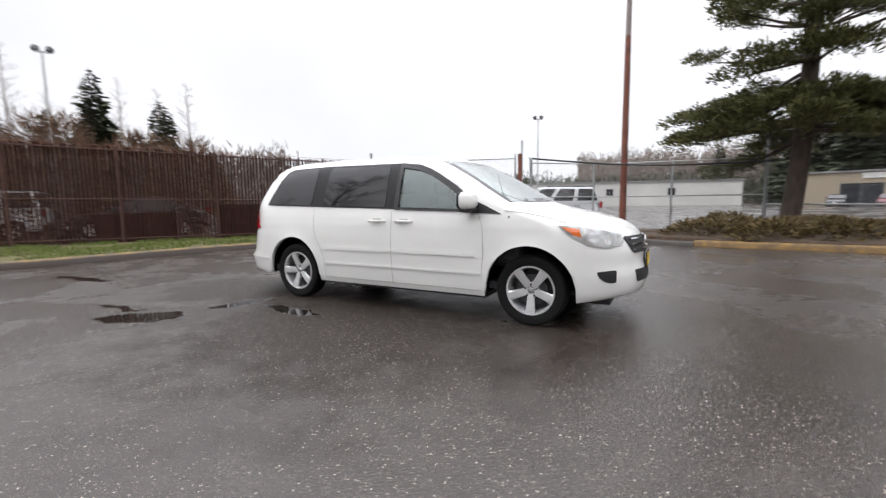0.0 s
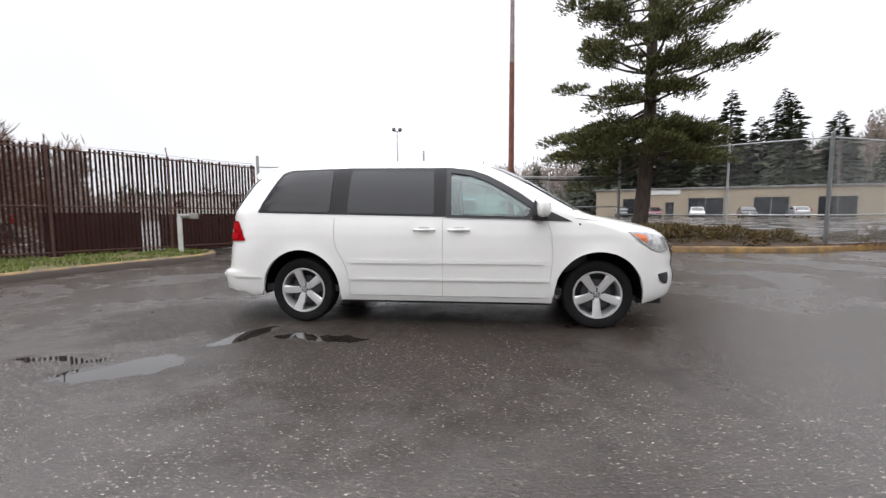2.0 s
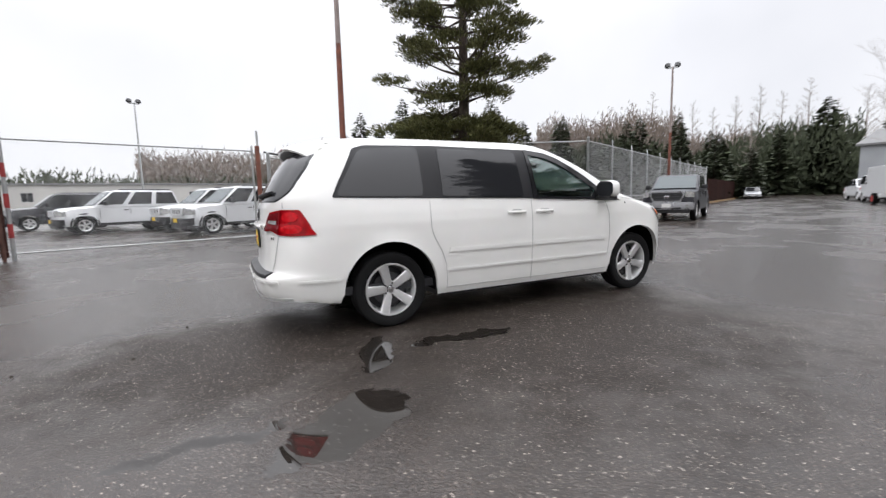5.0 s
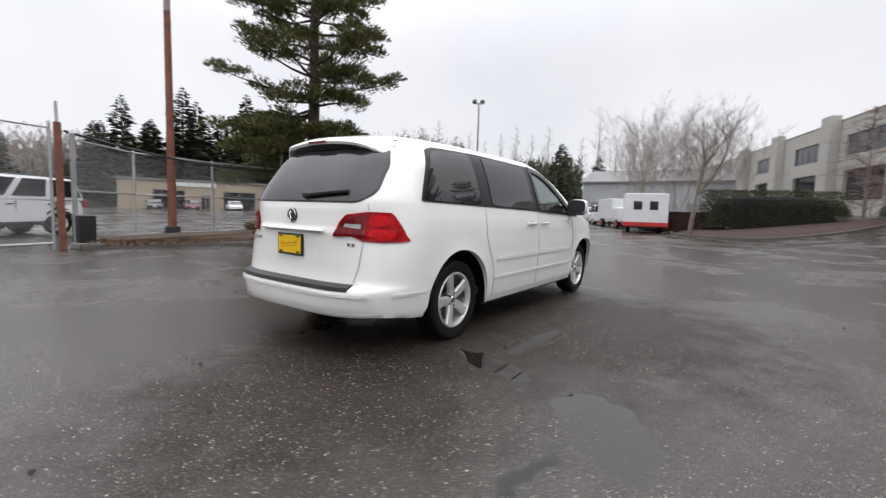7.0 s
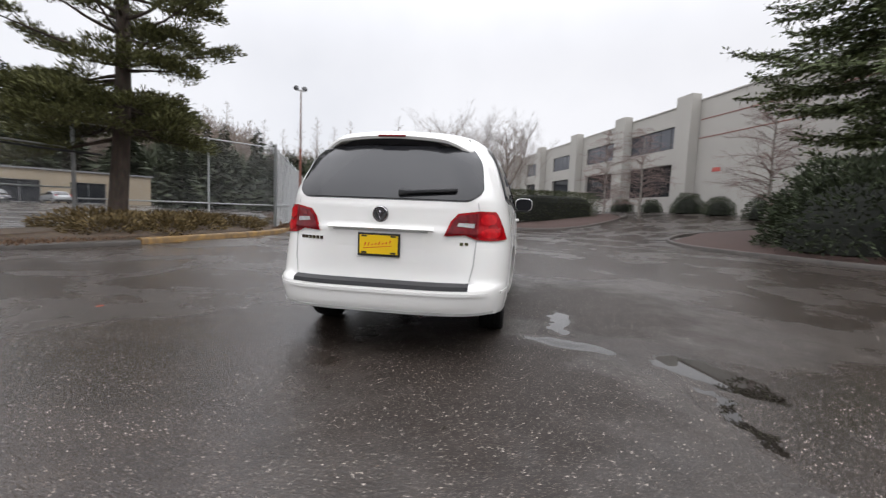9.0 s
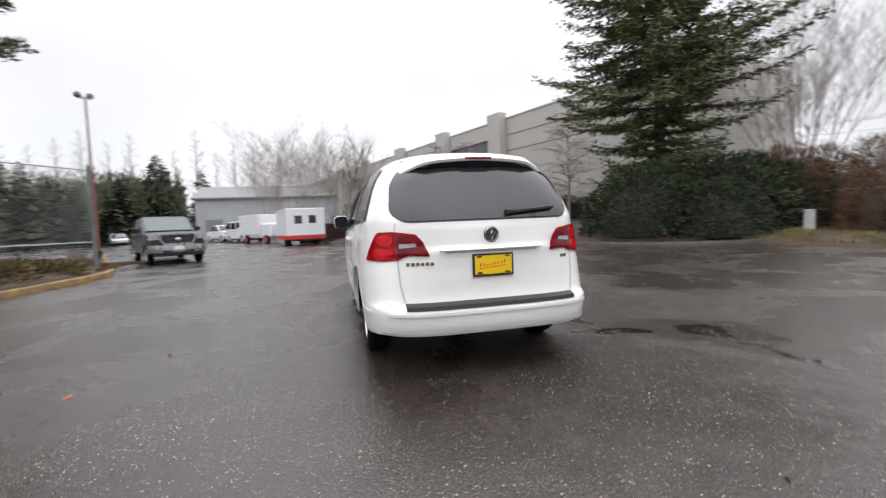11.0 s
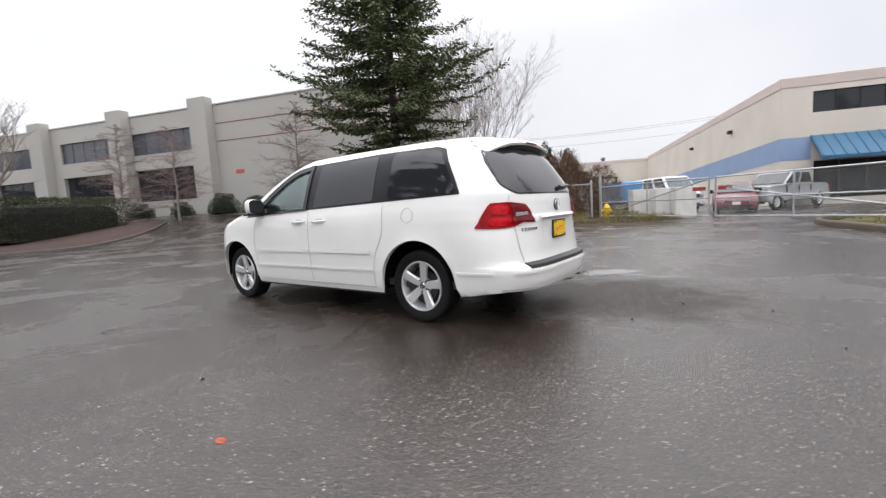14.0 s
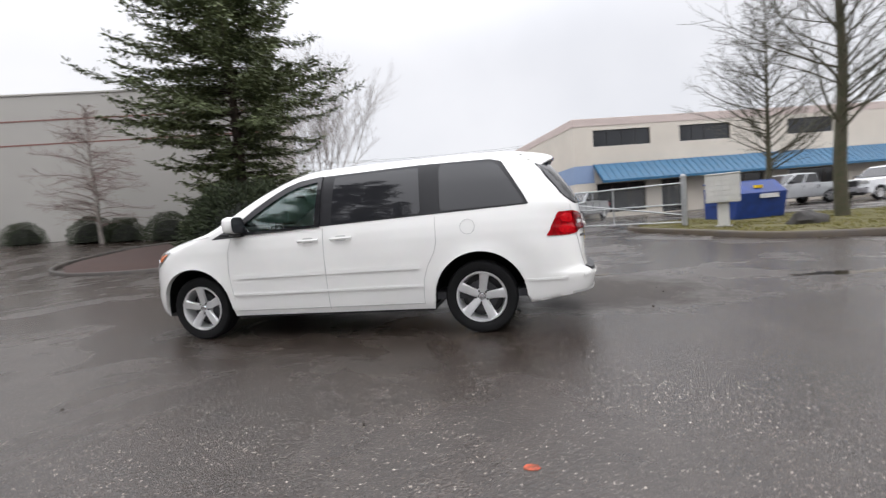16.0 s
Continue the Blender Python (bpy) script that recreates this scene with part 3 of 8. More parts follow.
# ---- buildings ----
def in_frame(p, w, m, base=0.0):
    """A frame whose x runs along the wall and whose y points out of it."""
    return Matrix(((w[0], m[0], 0, p[0]), (w[1], m[1], 0, p[1]), (0, 0, 1, base), (0, 0, 0, 1)))


def wall_with_holes(bm, a0, a1, z0, z1, holes, depth=0.3):
    """A wall along x, its face at y = 0 and its back at -depth, with rectangular openings cut through."""
    xs = sorted({a0, a1, *[h[0] for h in holes], *[h[1] for h in holes]})
    zs = sorted({z0, z1, *[h[2] for h in holes], *[h[3] for h in holes]})
    solid = lambda i, k: 0 <= i < len(xs) - 1 and 0 <= k < len(zs) - 1 and not any(h[0] - 1e-6 <= xs[i] and xs[i + 1] <= h[1] + 1e-6 and h[2] - 1e-6 <= zs[k] and zs[k + 1] <= h[3] + 1e-6 for h in holes)
    cache = {}

    def v(x, y, z):
        key = (round(x, 4), round(y, 4), round(z, 4))
        if key not in cache:
            cache[key] = bm.verts.new((x, y, z))
        return cache[key]
    for i in range(len(xs) - 1):
        for k in range(len(zs) - 1):
            if not solid(i, k):
                continue
            x, X, z, Z = xs[i], xs[i + 1], zs[k], zs[k + 1]
            bm.faces.new((v(x, 0, z), v(X, 0, z), v(X, 0, Z), v(x, 0, Z)))
            bm.faces.new((v(x, -depth, z), v(x, -depth, Z), v(X, -depth, Z), v(X, -depth, z)))
            for di, dk, q in ((-1, 0, ((x, z), (x, Z))), (1, 0, ((X, z), (X, Z))), (0, -1, ((x, z), (X, z))), (0, 1, ((x, Z), (X, Z)))):
                if not solid(i + di, k + dk):
                    (xa, za), (xb, zb) = q
                    bm.faces.new((v(xa, 0, za), v(xb, 0, zb), v(xb, -depth, zb), v(xa, -depth, za)))
    return bm


def window(parent, x0, x1, z0, z1, glass, frame_mat, mullions=3, depth=0.16, fr=0.045):
    """A window unit set back in its opening: frame, mullions and one pane between each two."""
    w = part("window", box(bmesh.new(), x0, x1, -depth - 0.04, -depth + 0.02, z0, z0 + fr), frame_mat, parent)
    bm = bmesh.new()
    box(bm, x0, x1, -depth - 0.04, -depth + 0.02, z1 - fr, z1)
    for i in range(mullions + 1):
        x = x0 + (x1 - x0 - fr) * i / mullions
        box(bm, x, x + fr, -depth - 0.035, -depth + 0.015, z0 + fr, z1 - fr)
    part("window_frame", bm, frame_mat, w)
    for i in range(mullions):
        xa = x0 + (x1 - x0) * i / mullions + fr / 2
        xb = x0 + (x1 - x0) * (i + 1) / mullions - fr / 2
        part("pane", box(bmesh.new(), xa, xb, -depth - 0.02, -depth - 0.01, z0 + fr / 2, z1 - fr / 2), glass, w)
    return w


# grey two-storey offices
off = thing("office_building", "long pale grey two-storey concrete office building with ribbon windows", "building", m=in_frame(WALL_P, WALL_W, WALL_M))
bays = [(-6.7, 0.0), (-15.6, -9.1), (-25.4, -19.2), (-36.0, -30.6)]
holes = [(a - 0.1, b + 0.4, 7.05, 8.9) for a, b in bays] + [(a - 0.15, b + 0.35, 3.0, 5.75) for a, b in bays]
part("wall", wall_with_holes(bmesh.new(), -62, 20.6, 0.2, 10.35, holes, 0.4), WALL_A, off)
for a, b in bays:
    window(off, a - 0.1, b + 0.4, 7.05, 8.9, WIN_BLUE, BLACK_TRIM, 5)
    window(off, a - 0.15, b + 0.35, 3.0, 5.75, WIN_DARK, BLACK_TRIM, 4, depth=0.34)
    part("pilaster", box(bmesh.new(), b + 0.65, b + 2.40, 0.003, 0.85, 0.2, 10.9, 0.03), WALL_A, off)
part("pilaster", box(bmesh.new(), -41.5, -39, 0.003, 0.75, 0.2, 10.9, 0.03), WALL_A, off)
for z in (8.87, 7.45):
    part("reveal_line", box(bmesh.new(), 2.5, 20.6, 0.002, 0.02, z - 0.04, z + 0.04), mat("rust_red_joint", (0.26, 0.12, 0.10), 0.8), off)
part("coping", box(bmesh.new(), -62, 20.7, -0.45, 0.06, 10.35, 10.47, 0.02), WALL_A, off)
part("end_wall", box(bmesh.new(), 20.2, 20.6, -10, -0.4, 0.2, 10.35), WALL_A, off)
part("roof", box(bmesh.new(), -62, 20.2, -10, -0.4, 10.0, 10.1), ROOF, off)
part("sign_mark", box(bmesh.new(), 4.1, 4.9, 0.004, 0.03, 4.75, 5.05, 0.01), mat("faded_red_sign", (0.55, 0.12, 0.10), 0.6), off, "small faded red sign")

# cream and blue workshop
B_P = (-5.1, -27.6)
wsh = thing("workshop_building", "cream two-storey workshop with blue stripe and blue metal awning", "building", m=in_frame(B_P, WALL_W, WALL_M))
holes = [(1.5, 5.9, 5.1, 6.25), (8.2, 12.3, 5.1, 6.25), (17.0, 21.0, 5.1, 6.25), (1.6, 5.4, 0.35, 2.45), (6.6, 8.6, 0.05, 2.45), (10.5, 15.0, 0.35, 2.45), (17.0, 22.0, 0.35, 2.45)]
part("wall", wall_with_holes(bmesh.new(), 0, 42, -0.1, 6.55, holes, 0.35), WALL_B, wsh)
for h in holes[:3]:
    window(wsh, *h, WIN_DARK, BLACK_TRIM, 4, 0.14)
for h in holes[3:]:
    window(wsh, *h, WIN_DARK, mat("bronze_frame", (0.10, 0.08, 0.06), 0.5, metal=0.4), 3, 0.2)
part("parapet", box(bmesh.new(), -0.03, 42, -0.38, 0.03, 6.55, 7.1, 0.02), PINK, wsh)
part("side_wall", box(bmesh.new(), 0.0, 0.35, -46, -0.352, -0.1, 6.55), WALL_B, wsh)
part("side_parapet", box(bmesh.new(), -0.03, 0.35, -46, -0.382, 6.55, 7.1, 0.02), PINK, wsh)
part("blue_stripe", box(bmesh.new(), -0.012, 1.45, 0.002, 0.012, 2.55, 3.8), BLUE_BAND, wsh)
bm = bmesh.new()
rings(bm, [[(-0.012, 0.012, 2.55), (-0.012, 0.012, 3.8)], [(-0.012, -46, 0.9), (-0.012, -46, 2.6)]], close=False)
part("side_blue_stripe", bm, BLUE_BAND, wsh)
part("roof", box(bmesh.new(), 0.35, 42, -46, -0.38, 6.3, 6.45), ROOF, wsh)
bm = bmesh.new()
rings(bm, [[(x, 0.005, 3.85), (x, 0.005, 3.78), (x, 1.35, 2.45), (x, 1.35, 2.62)] for x in (1.4, 33.0)], cap0=True, cap1=True)
awn = part("awning", bm, AWN_BLUE, wsh, "ribbed blue metal awning")
rib_me = None
for i in range(64):
    x = 1.45 + i * 0.5
    if rib_me is None:
        bm = bmesh.new()
        rings(bm, [[(x_, 0.0, 3.852), (x_, 1.36, 2.615), (x_, 1.36, 2.66), (x_, 0.0, 3.90)] for x_ in (0, 0.04)], cap0=True, cap1=True)
        rib = part("rib", bm, AWN_BLUE, awn)
        rib_me = rib.data
        rib.location.x = x
    else:
        rib = new("rib", rib_me)
        rib.parent = awn
        rib.location.x = x
for y, x in ((-8, -0.1), (-19, -0.1)):
    part("wall_lamp", box(bmesh.new(), x - 0.2, x + 0.097, y - 0.2, y + 0.2, 5.2, 5.45, 0.04), BLACK_TRIM, wsh)
# lower rear wing of the workshop
wing = thing("rear_wing", "lower cream rear wing of a workshop", "building", m=in_frame(B_P, WALL_W, WALL_M))
part("wall", box(bmesh.new(), -12, -0.05, -58, -46.05, -0.1, 6.4), WALL_B, wing)
part("parapet", box(bmesh.new(), -12.05, 0, -58, -46.0, 6.4, 6.9), PINK, wing)


def low_shed(name, label, x0, y0, x1, y1, h, wall_mat, doors):
    """A long low building between two ground points, its front towards the south."""
    d = Vector((x1 - x0, y1 - y0, 0))
    L = d.length
    w = d / L
    m = (w.y, -w.x)
    t = thing(name, label, "building", m=in_frame((x0, y0), (w.x, w.y), m))
    part("wall", wall_with_holes(bmesh.new(), 0, L, -0.3, h, doors, 0.3), wall_mat, t)
    part("roof", box(bmesh.new(), -0.3, L + 0.3, -18, 0.25, h, h + 0.22, 0.03), ROOF, t)
    part("side_wall", box(bmesh.new(), 0, 0.3, -18, -0.302, -0.3, h), wall_mat, t)
    part("side_wall", box(bmesh.new(), L - 0.3, L, -18, -0.302, -0.3, h), wall_mat, t)
    for dd in doors:
        window(t, *dd, WIN_DARK, GALV, 2, 0.15)
    return t


low_shed("white_shed", "long low white industrial shed with a flat roof", -62, 62, 12, 78, 3.9, WALL_N, [(8 + 9.5 * i, 9.2 + 9.5 * i, 1.7, 2.9) for i in range(7)])
tan = low_shed("tan_workshop", "low tan block workshop with dark bay doors", 17, 68, 52, 54, 4.1, WALL_C, [(4, 8, 0, 2.8), (10, 11.2, 0, 2.2), (13, 17.5, 0, 2.8), (21, 25, 0, 2.8), (28, 32, 0, 2.8)])
part("sign", box(bmesh.new(), 6, 12, 0.01, 0.12, 3.35, 4.0, 0.02), mat("white_sign_board", (0.7, 0.7, 0.68), 0.6), tan, "blank white sign board")
for x, y in ((-11.2, -47.2), (-6.5, -49.0)):
    vt = thing("roof_vent", "small dark roof vent on a workshop", "vent", "roof vents", in_frame(B_P, WALL_W, WALL_M) @ Matrix.Translation((x, y, 6.9)))
    part("stack", cyl(bmesh.new(), (0, 0, -0.5), (0, 0, 0.5), 0.25), DARK_METAL, vt)
    part("cowl", cyl(bmesh.new(), (0, 0, 0.5), (0, 0, 0.85), 0.5, 0.2), DARK_METAL, vt)
# entrance steps at the offices
st = thing("entrance_steps", "concrete entrance steps with a low wall and handrail", "steps", m=in_frame(WALL_P, WALL_W, WALL_M, 1.35))
for i in range(6):
    part("step", box(bmesh.new(), -7.2 + 0.3 * i, -5.4, 1.0, 2.2, -0.3 if i == 0 else 0.17 * i + 0.002, 0.17 * (i + 1), 0.01), CONCRETE, st)
part("landing", box(bmesh.new(), -5.39, -3.9, 0.9, 2.25, -0.3, 1.05, 0.01), CONCRETE, st)
part("parapet_wall", box(bmesh.new(), -5.39, -3.9, 2.255, 2.38, -0.3, 1.85, 0.01), CONCRETE, st)
for x, z in ((-7.1, 0.1), (-5.5, 1.0)):
    part("rail_post", cyl(bmesh.new(), (x, 2.15, z), (x, 2.15, z + 0.95), 0.025, seg=8), DARK_METAL, st)
part("handrail", cyl(bmesh.new(), (-7.1, 2.15, 1.05), (-5.5, 2.15, 1.95), 0.025, seg=8), DARK_METAL, st)



# ---- the white minivan: x ahead, y to its left, axles at +-1.539 ----
AXLE, HUB_Z, TYRE_R, ARCH_R = 1.539, 0.345, 0.345, 0.432
T_XF = [(0.26, 2.43), (0.32, 2.485), (0.40, 2.51), (0.50, 2.515), (0.62, 2.48), (0.70, 2.49), (0.80, 2.46), (0.88, 2.42), (0.94, 2.36), (0.985, 2.27), (1.02, 2.16), (1.06, 2.00), (1.10, 1.80), (1.13, 1.64), (1.155, 1.53),
        (1.18, 1.47), (1.25, 1.36), (1.34, 1.21), (1.43, 1.06), (1.52, 0.90), (1.60, 0.75), (1.66, 0.62), (1.70, 0.50), (1.725, 0.36), (1.742, 0.15), (1.75, -0.1)]
T_SF = [(0.26, 1.74), (0.50, 1.75), (0.84, 1.75), (0.92, 1.72), (0.98, 1.66), (1.03, 1.55), (1.08, 1.38), (1.13, 1.26), (1.18, 1.16), (1.26, 1.00), (1.40, 0.76), (1.50, 0.57), (1.60, 0.32), (1.66, 0.15), (1.70, 0.05), (1.725, -0.05), (1.742, -0.25), (1.75, -0.5)]
T_XR = [(0.26, 2.56), (0.33, 2.615), (0.40, 2.635), (0.50, 2.645), (0.535, 2.63), (0.555, 2.575), (0.62, 2.56), (0.80, 2.555), (0.90, 2.56), (0.935, 2.565), (0.96, 2.55), (1.10, 2.54), (1.17, 2.525), (1.30, 2.455), (1.45, 2.355), (1.58, 2.26), (1.66, 2.195), (1.70, 2.14), (1.725, 2.06), (1.742, 1.92), (1.75, 1.6)]
T_SR = [(0.26, 1.72), (0.48, 1.71), (0.68, 1.71), (1.10, 1.71), (1.22, 1.70), (1.50, 1.60), (1.62, 1.32), (1.70, 1.26), (1.742, 1.1), (1.75, 0.9)]
T_W = [(0.26, 0.925), (0.32, 0.945), (0.45, 0.962), (0.60, 0.974), (0.80, 0.978), (0.95, 0.970), (1.05, 0.957), (1.13, 0.940), (1.17, 0.930), (1.30, 0.890), (1.45, 0.838), (1.56, 0.790), (1.62, 0.757), (1.66, 0.725), (1.70, 0.675), (1.725, 0.61), (1.742, 0.52), (1.75, 0.40)]
T_NF = [(0.26, 1.9), (0.86, 1.85), (0.95, 2.0), (1.03, 2.3), (1.12, 2.7), (1.2, 2.5), (1.75, 2.4)]
T_NR = [(0.26, 3.8), (0.48, 4.0), (0.56, 4.0), (0.68, 3.8), (0.80, 3.5), (0.90, 3.2), (1.08, 3.2), (1.22, 3.5), (1.5, 3.5), (1.75, 2.9)]


def even(pts, n):
    """n points at even steps along a line of (x, y), its first and last among them."""
    P = np.array(pts)
    s = np.r_[0, np.cumsum(np.hypot(*np.diff(P, axis=0).T))]
    q = np.linspace(0, s[-1], n)
    return list(zip(np.interp(q, s, P[:, 0]), np.interp(q, s, P[:, 1])))


def van_outline(z, side_x):
    """Half of the level outline at height z, from the middle of the tail round the side to the middle of the nose."""
    w, xf, xr = interp(T_W, z), interp(T_XF, z), interp(T_XR, z)
    xa, xb = -min(2.2, xr - 0.22), min(2.05, xf - 0.25)
    ta, tb = van_y(xa, z), van_y(xb, z)
    tail = even([(van_rear_x(ta * k / 60, z), ta * k / 60) for k in range(61)], 20)
    nose = even([(van_front_x(tb * k / 60, z), tb * k / 60) for k in range(60, -1, -1)], 20)
    side = [(xa + (x + 2.2) / 4.25 * (xb - xa), 0) for x in side_x]
    return tail[:-1] + [(x, van_y(x, z)) for x, _ in side] + nose[1:]


def van_y(x, z):
    """Half width of the body at (x, z); it draws in a little towards the tail."""
    w, sf, xf, nf = interp(T_W, z), interp(T_SF, z), interp(T_XF, z), interp(T_NF, z)
    sr, xr, nr = interp(T_SR, z), interp(T_XR, z), interp(T_NR, z)
    w -= 0.03 * sstep(-x, 1.0, 1.7)
    if x > sf:
        return w * max(0.0, 1 - min(1, (x - sf) / (xf - sf)) ** nf) ** (1 / nf)
    if x < -sr:
        return w * max(0.0, 1 - min(1, (-x - sr) / (xr - sr)) ** nr) ** (1 / nr)
    return w


def van_rear_x(y, z):
    w, sr, xr, nr = interp(T_W, z) - 0.03, interp(T_SR, z), interp(T_XR, z), interp(T_NR, z)
    return -sr - (xr - sr) * max(0.0, 1 - min(1, abs(y) / w) ** nr) ** (1 / nr)


def van_front_x(y, z):
    w, sf, xf, nf = interp(T_W, z), interp(T_SF, z), interp(T_XF, z), interp(T_NF, z)
    return sf + (xf - sf) * max(0.0, 1 - min(1, abs(y) / w) ** nf) ** (1 / nf)


def cut_panel(poly, step=0.06):
    """A flat polygon (u, v) as a bmesh in the plane, cut into small cells so that it can be bent."""
    bm = bmesh.new()
    bm.faces.new([bm.verts.new((u, v, 0)) for u, v in poly])
    lo = [min(p[i] for p in poly) for i in (0, 1)]
    hi = [max(p[i] for p in poly) for i in (0, 1)]
    for i in (0, 1):
        c = math.ceil(lo[i] / step) * step
        while c < hi[i]:
            no = Vector((1, 0, 0)) if i == 0 else Vector((0, 1, 0))
            bmesh.ops.bisect_plane(bm, geom=bm.verts[:] + bm.edges[:] + bm.faces[:], plane_co=no * c, plane_no=no, dist=1e-5)
            c += step
    return bm


def bend(bm, where, thick=0.004):
    """Lays a cut panel onto the body by where(u, v) and gives it an edge of thick metres."""
    for v in bm.verts:
        v.co = where(v.co.x, v.co.y)
    bmesh.ops.recalc_face_normals(bm, faces=bm.faces)
    if thick:
        bmesh.ops.solidify(bm, geom=bm.faces[:], thickness=-thick)
    return bm


def side_at(s, off):
    return lambda u, v: Vector((u, s * (van_y(u, v) + off), v))


def rear_at(off):
    return lambda u, v: Vector((van_rear_x(u, v) - off, u, v))


def front_at(off):
    return lambda u, v: Vector((van_front_x(u, v) + off, u, v))


def round_poly(poly, r=0.03, n=4):
    """Rounds the corners of a polygon."""
    out = []
    for i, p in enumerate(poly):
        p, a, b = Vector(p), Vector(poly[i - 1]), Vector(poly[(i + 1) % len(poly)])
        ra = min(r, (a - p).length * 0.45)
        rb = min(r, (b - p).length * 0.45)
        s, e = p + (a - p).normalized() * ra, p + (b - p).normalized() * rb
        for k in range(n + 1):
            t = k / n
            q = (1 - t) ** 2 * s + 2 * t * (1 - t) * p + t * t * e
            out.append((q.x, q.y))
    return out


def shrink(poly, d):
    """A polygon moved inwards by d along the bisectors of its corners."""
    P = [Vector(p) for p in poly]
    area = sum(a.x * b.y - b.x * a.y for a, b in zip(P, P[1:] + P[:1]))
    sg = 1 if area > 0 else -1
    out = []
    for i, p in enumerate(P):
        e1, e2 = (p - P[i - 1]).normalized(), (P[(i + 1) % len(P)] - p).normalized()
        n1, n2 = Vector((-e1.y, e1.x)) * sg, Vector((-e2.y, e2.x)) * sg
        b = (n1 + n2)
        b = b / max(0.3, b.length_squared) * 2
        q = p + b * d
        out.append((q.x, q.y))
    return out


def inside(poly, x, y):
    hit = False
    for (ax, ay), (bx, by) in zip(poly, poly[1:] + poly[:1]):
        if (ay > y) != (by > y) and x < (bx - ax) * (y - ay) / (by - ay) + ax:
            hit = not hit
    return hit


def ring_panel(outer, inner, where, thick=0.004):
    """A frame between two outlines with the same number of corners."""
    bm = bmesh.new()
    n = len(outer)
    a, b = [], []
    for i in range(n):
        for k in range(6):
            t = k / 6
            a.append(tuple(Vector(outer[i]).lerp(Vector(outer[(i + 1) % n]), t)))
            b.append(tuple(Vector(inner[i]).lerp(Vector(inner[(i + 1) % n]), t)))
    vs = rings(bm, [[(*p, 0) for p in a], [(*p, 0) for p in b]])
    return bend(bm, where, thick)


def strip(path, where, w, thick=0.003):
    """A narrow band along a line of (u, v) on the body."""
    bm = bmesh.new()
    P = [Vector(p) for p in path]
    fine = []
    for a, b in zip(P, P[1:]):
        n = max(1, int((b - a).length / 0.05))
        fine += [a.lerp(b, i / n) for i in range(n)]
    fine.append(P[-1])
    loops = []
    for i, p in enumerate(fine):
        d = (fine[min(i + 1, len(fine) - 1)] - fine[max(i - 1, 0)]).normalized()
        nn = Vector((-d.y, d.x)) * w / 2
        loops.append([(*(p + nn), 0), (*(p - nn), 0)])
    rings(bm, loops, close=False)
    return bend(bm, where, thick)


Q_WIN = [(-2.00, 1.195), (-1.21, 1.181), (-1.20, 1.632), (-1.70, 1.615), (-1.77, 1.58), (-1.94, 1.30)]
S_WIN = [(-1.02, 1.178), (-0.10, 1.152), (-0.115, 1.615), (-1.00, 1.625)]
F_WIN = [(0.06, 1.135), (0.83, 1.115), (0.90, 1.215), (0.74, 1.325), (0.57, 1.43), (0.42, 1.51), (0.27, 1.565), (0.05, 1.60)]
R_WIN = round_poly([(-0.64, 1.165), (0.64, 1.165), (0.725, 1.235), (0.69, 1.46), (0.61, 1.575), (-0.61, 1.575), (-0.69, 1.46), (-0.725, 1.235)], 0.045)
W_SCR = [(-0.82, 1.20), (0.82, 1.20), (0.775, 1.35), (0.70, 1.52), (0.625, 1.645), (-0.625, 1.645), (-0.70, 1.52), (-0.775, 1.35)]


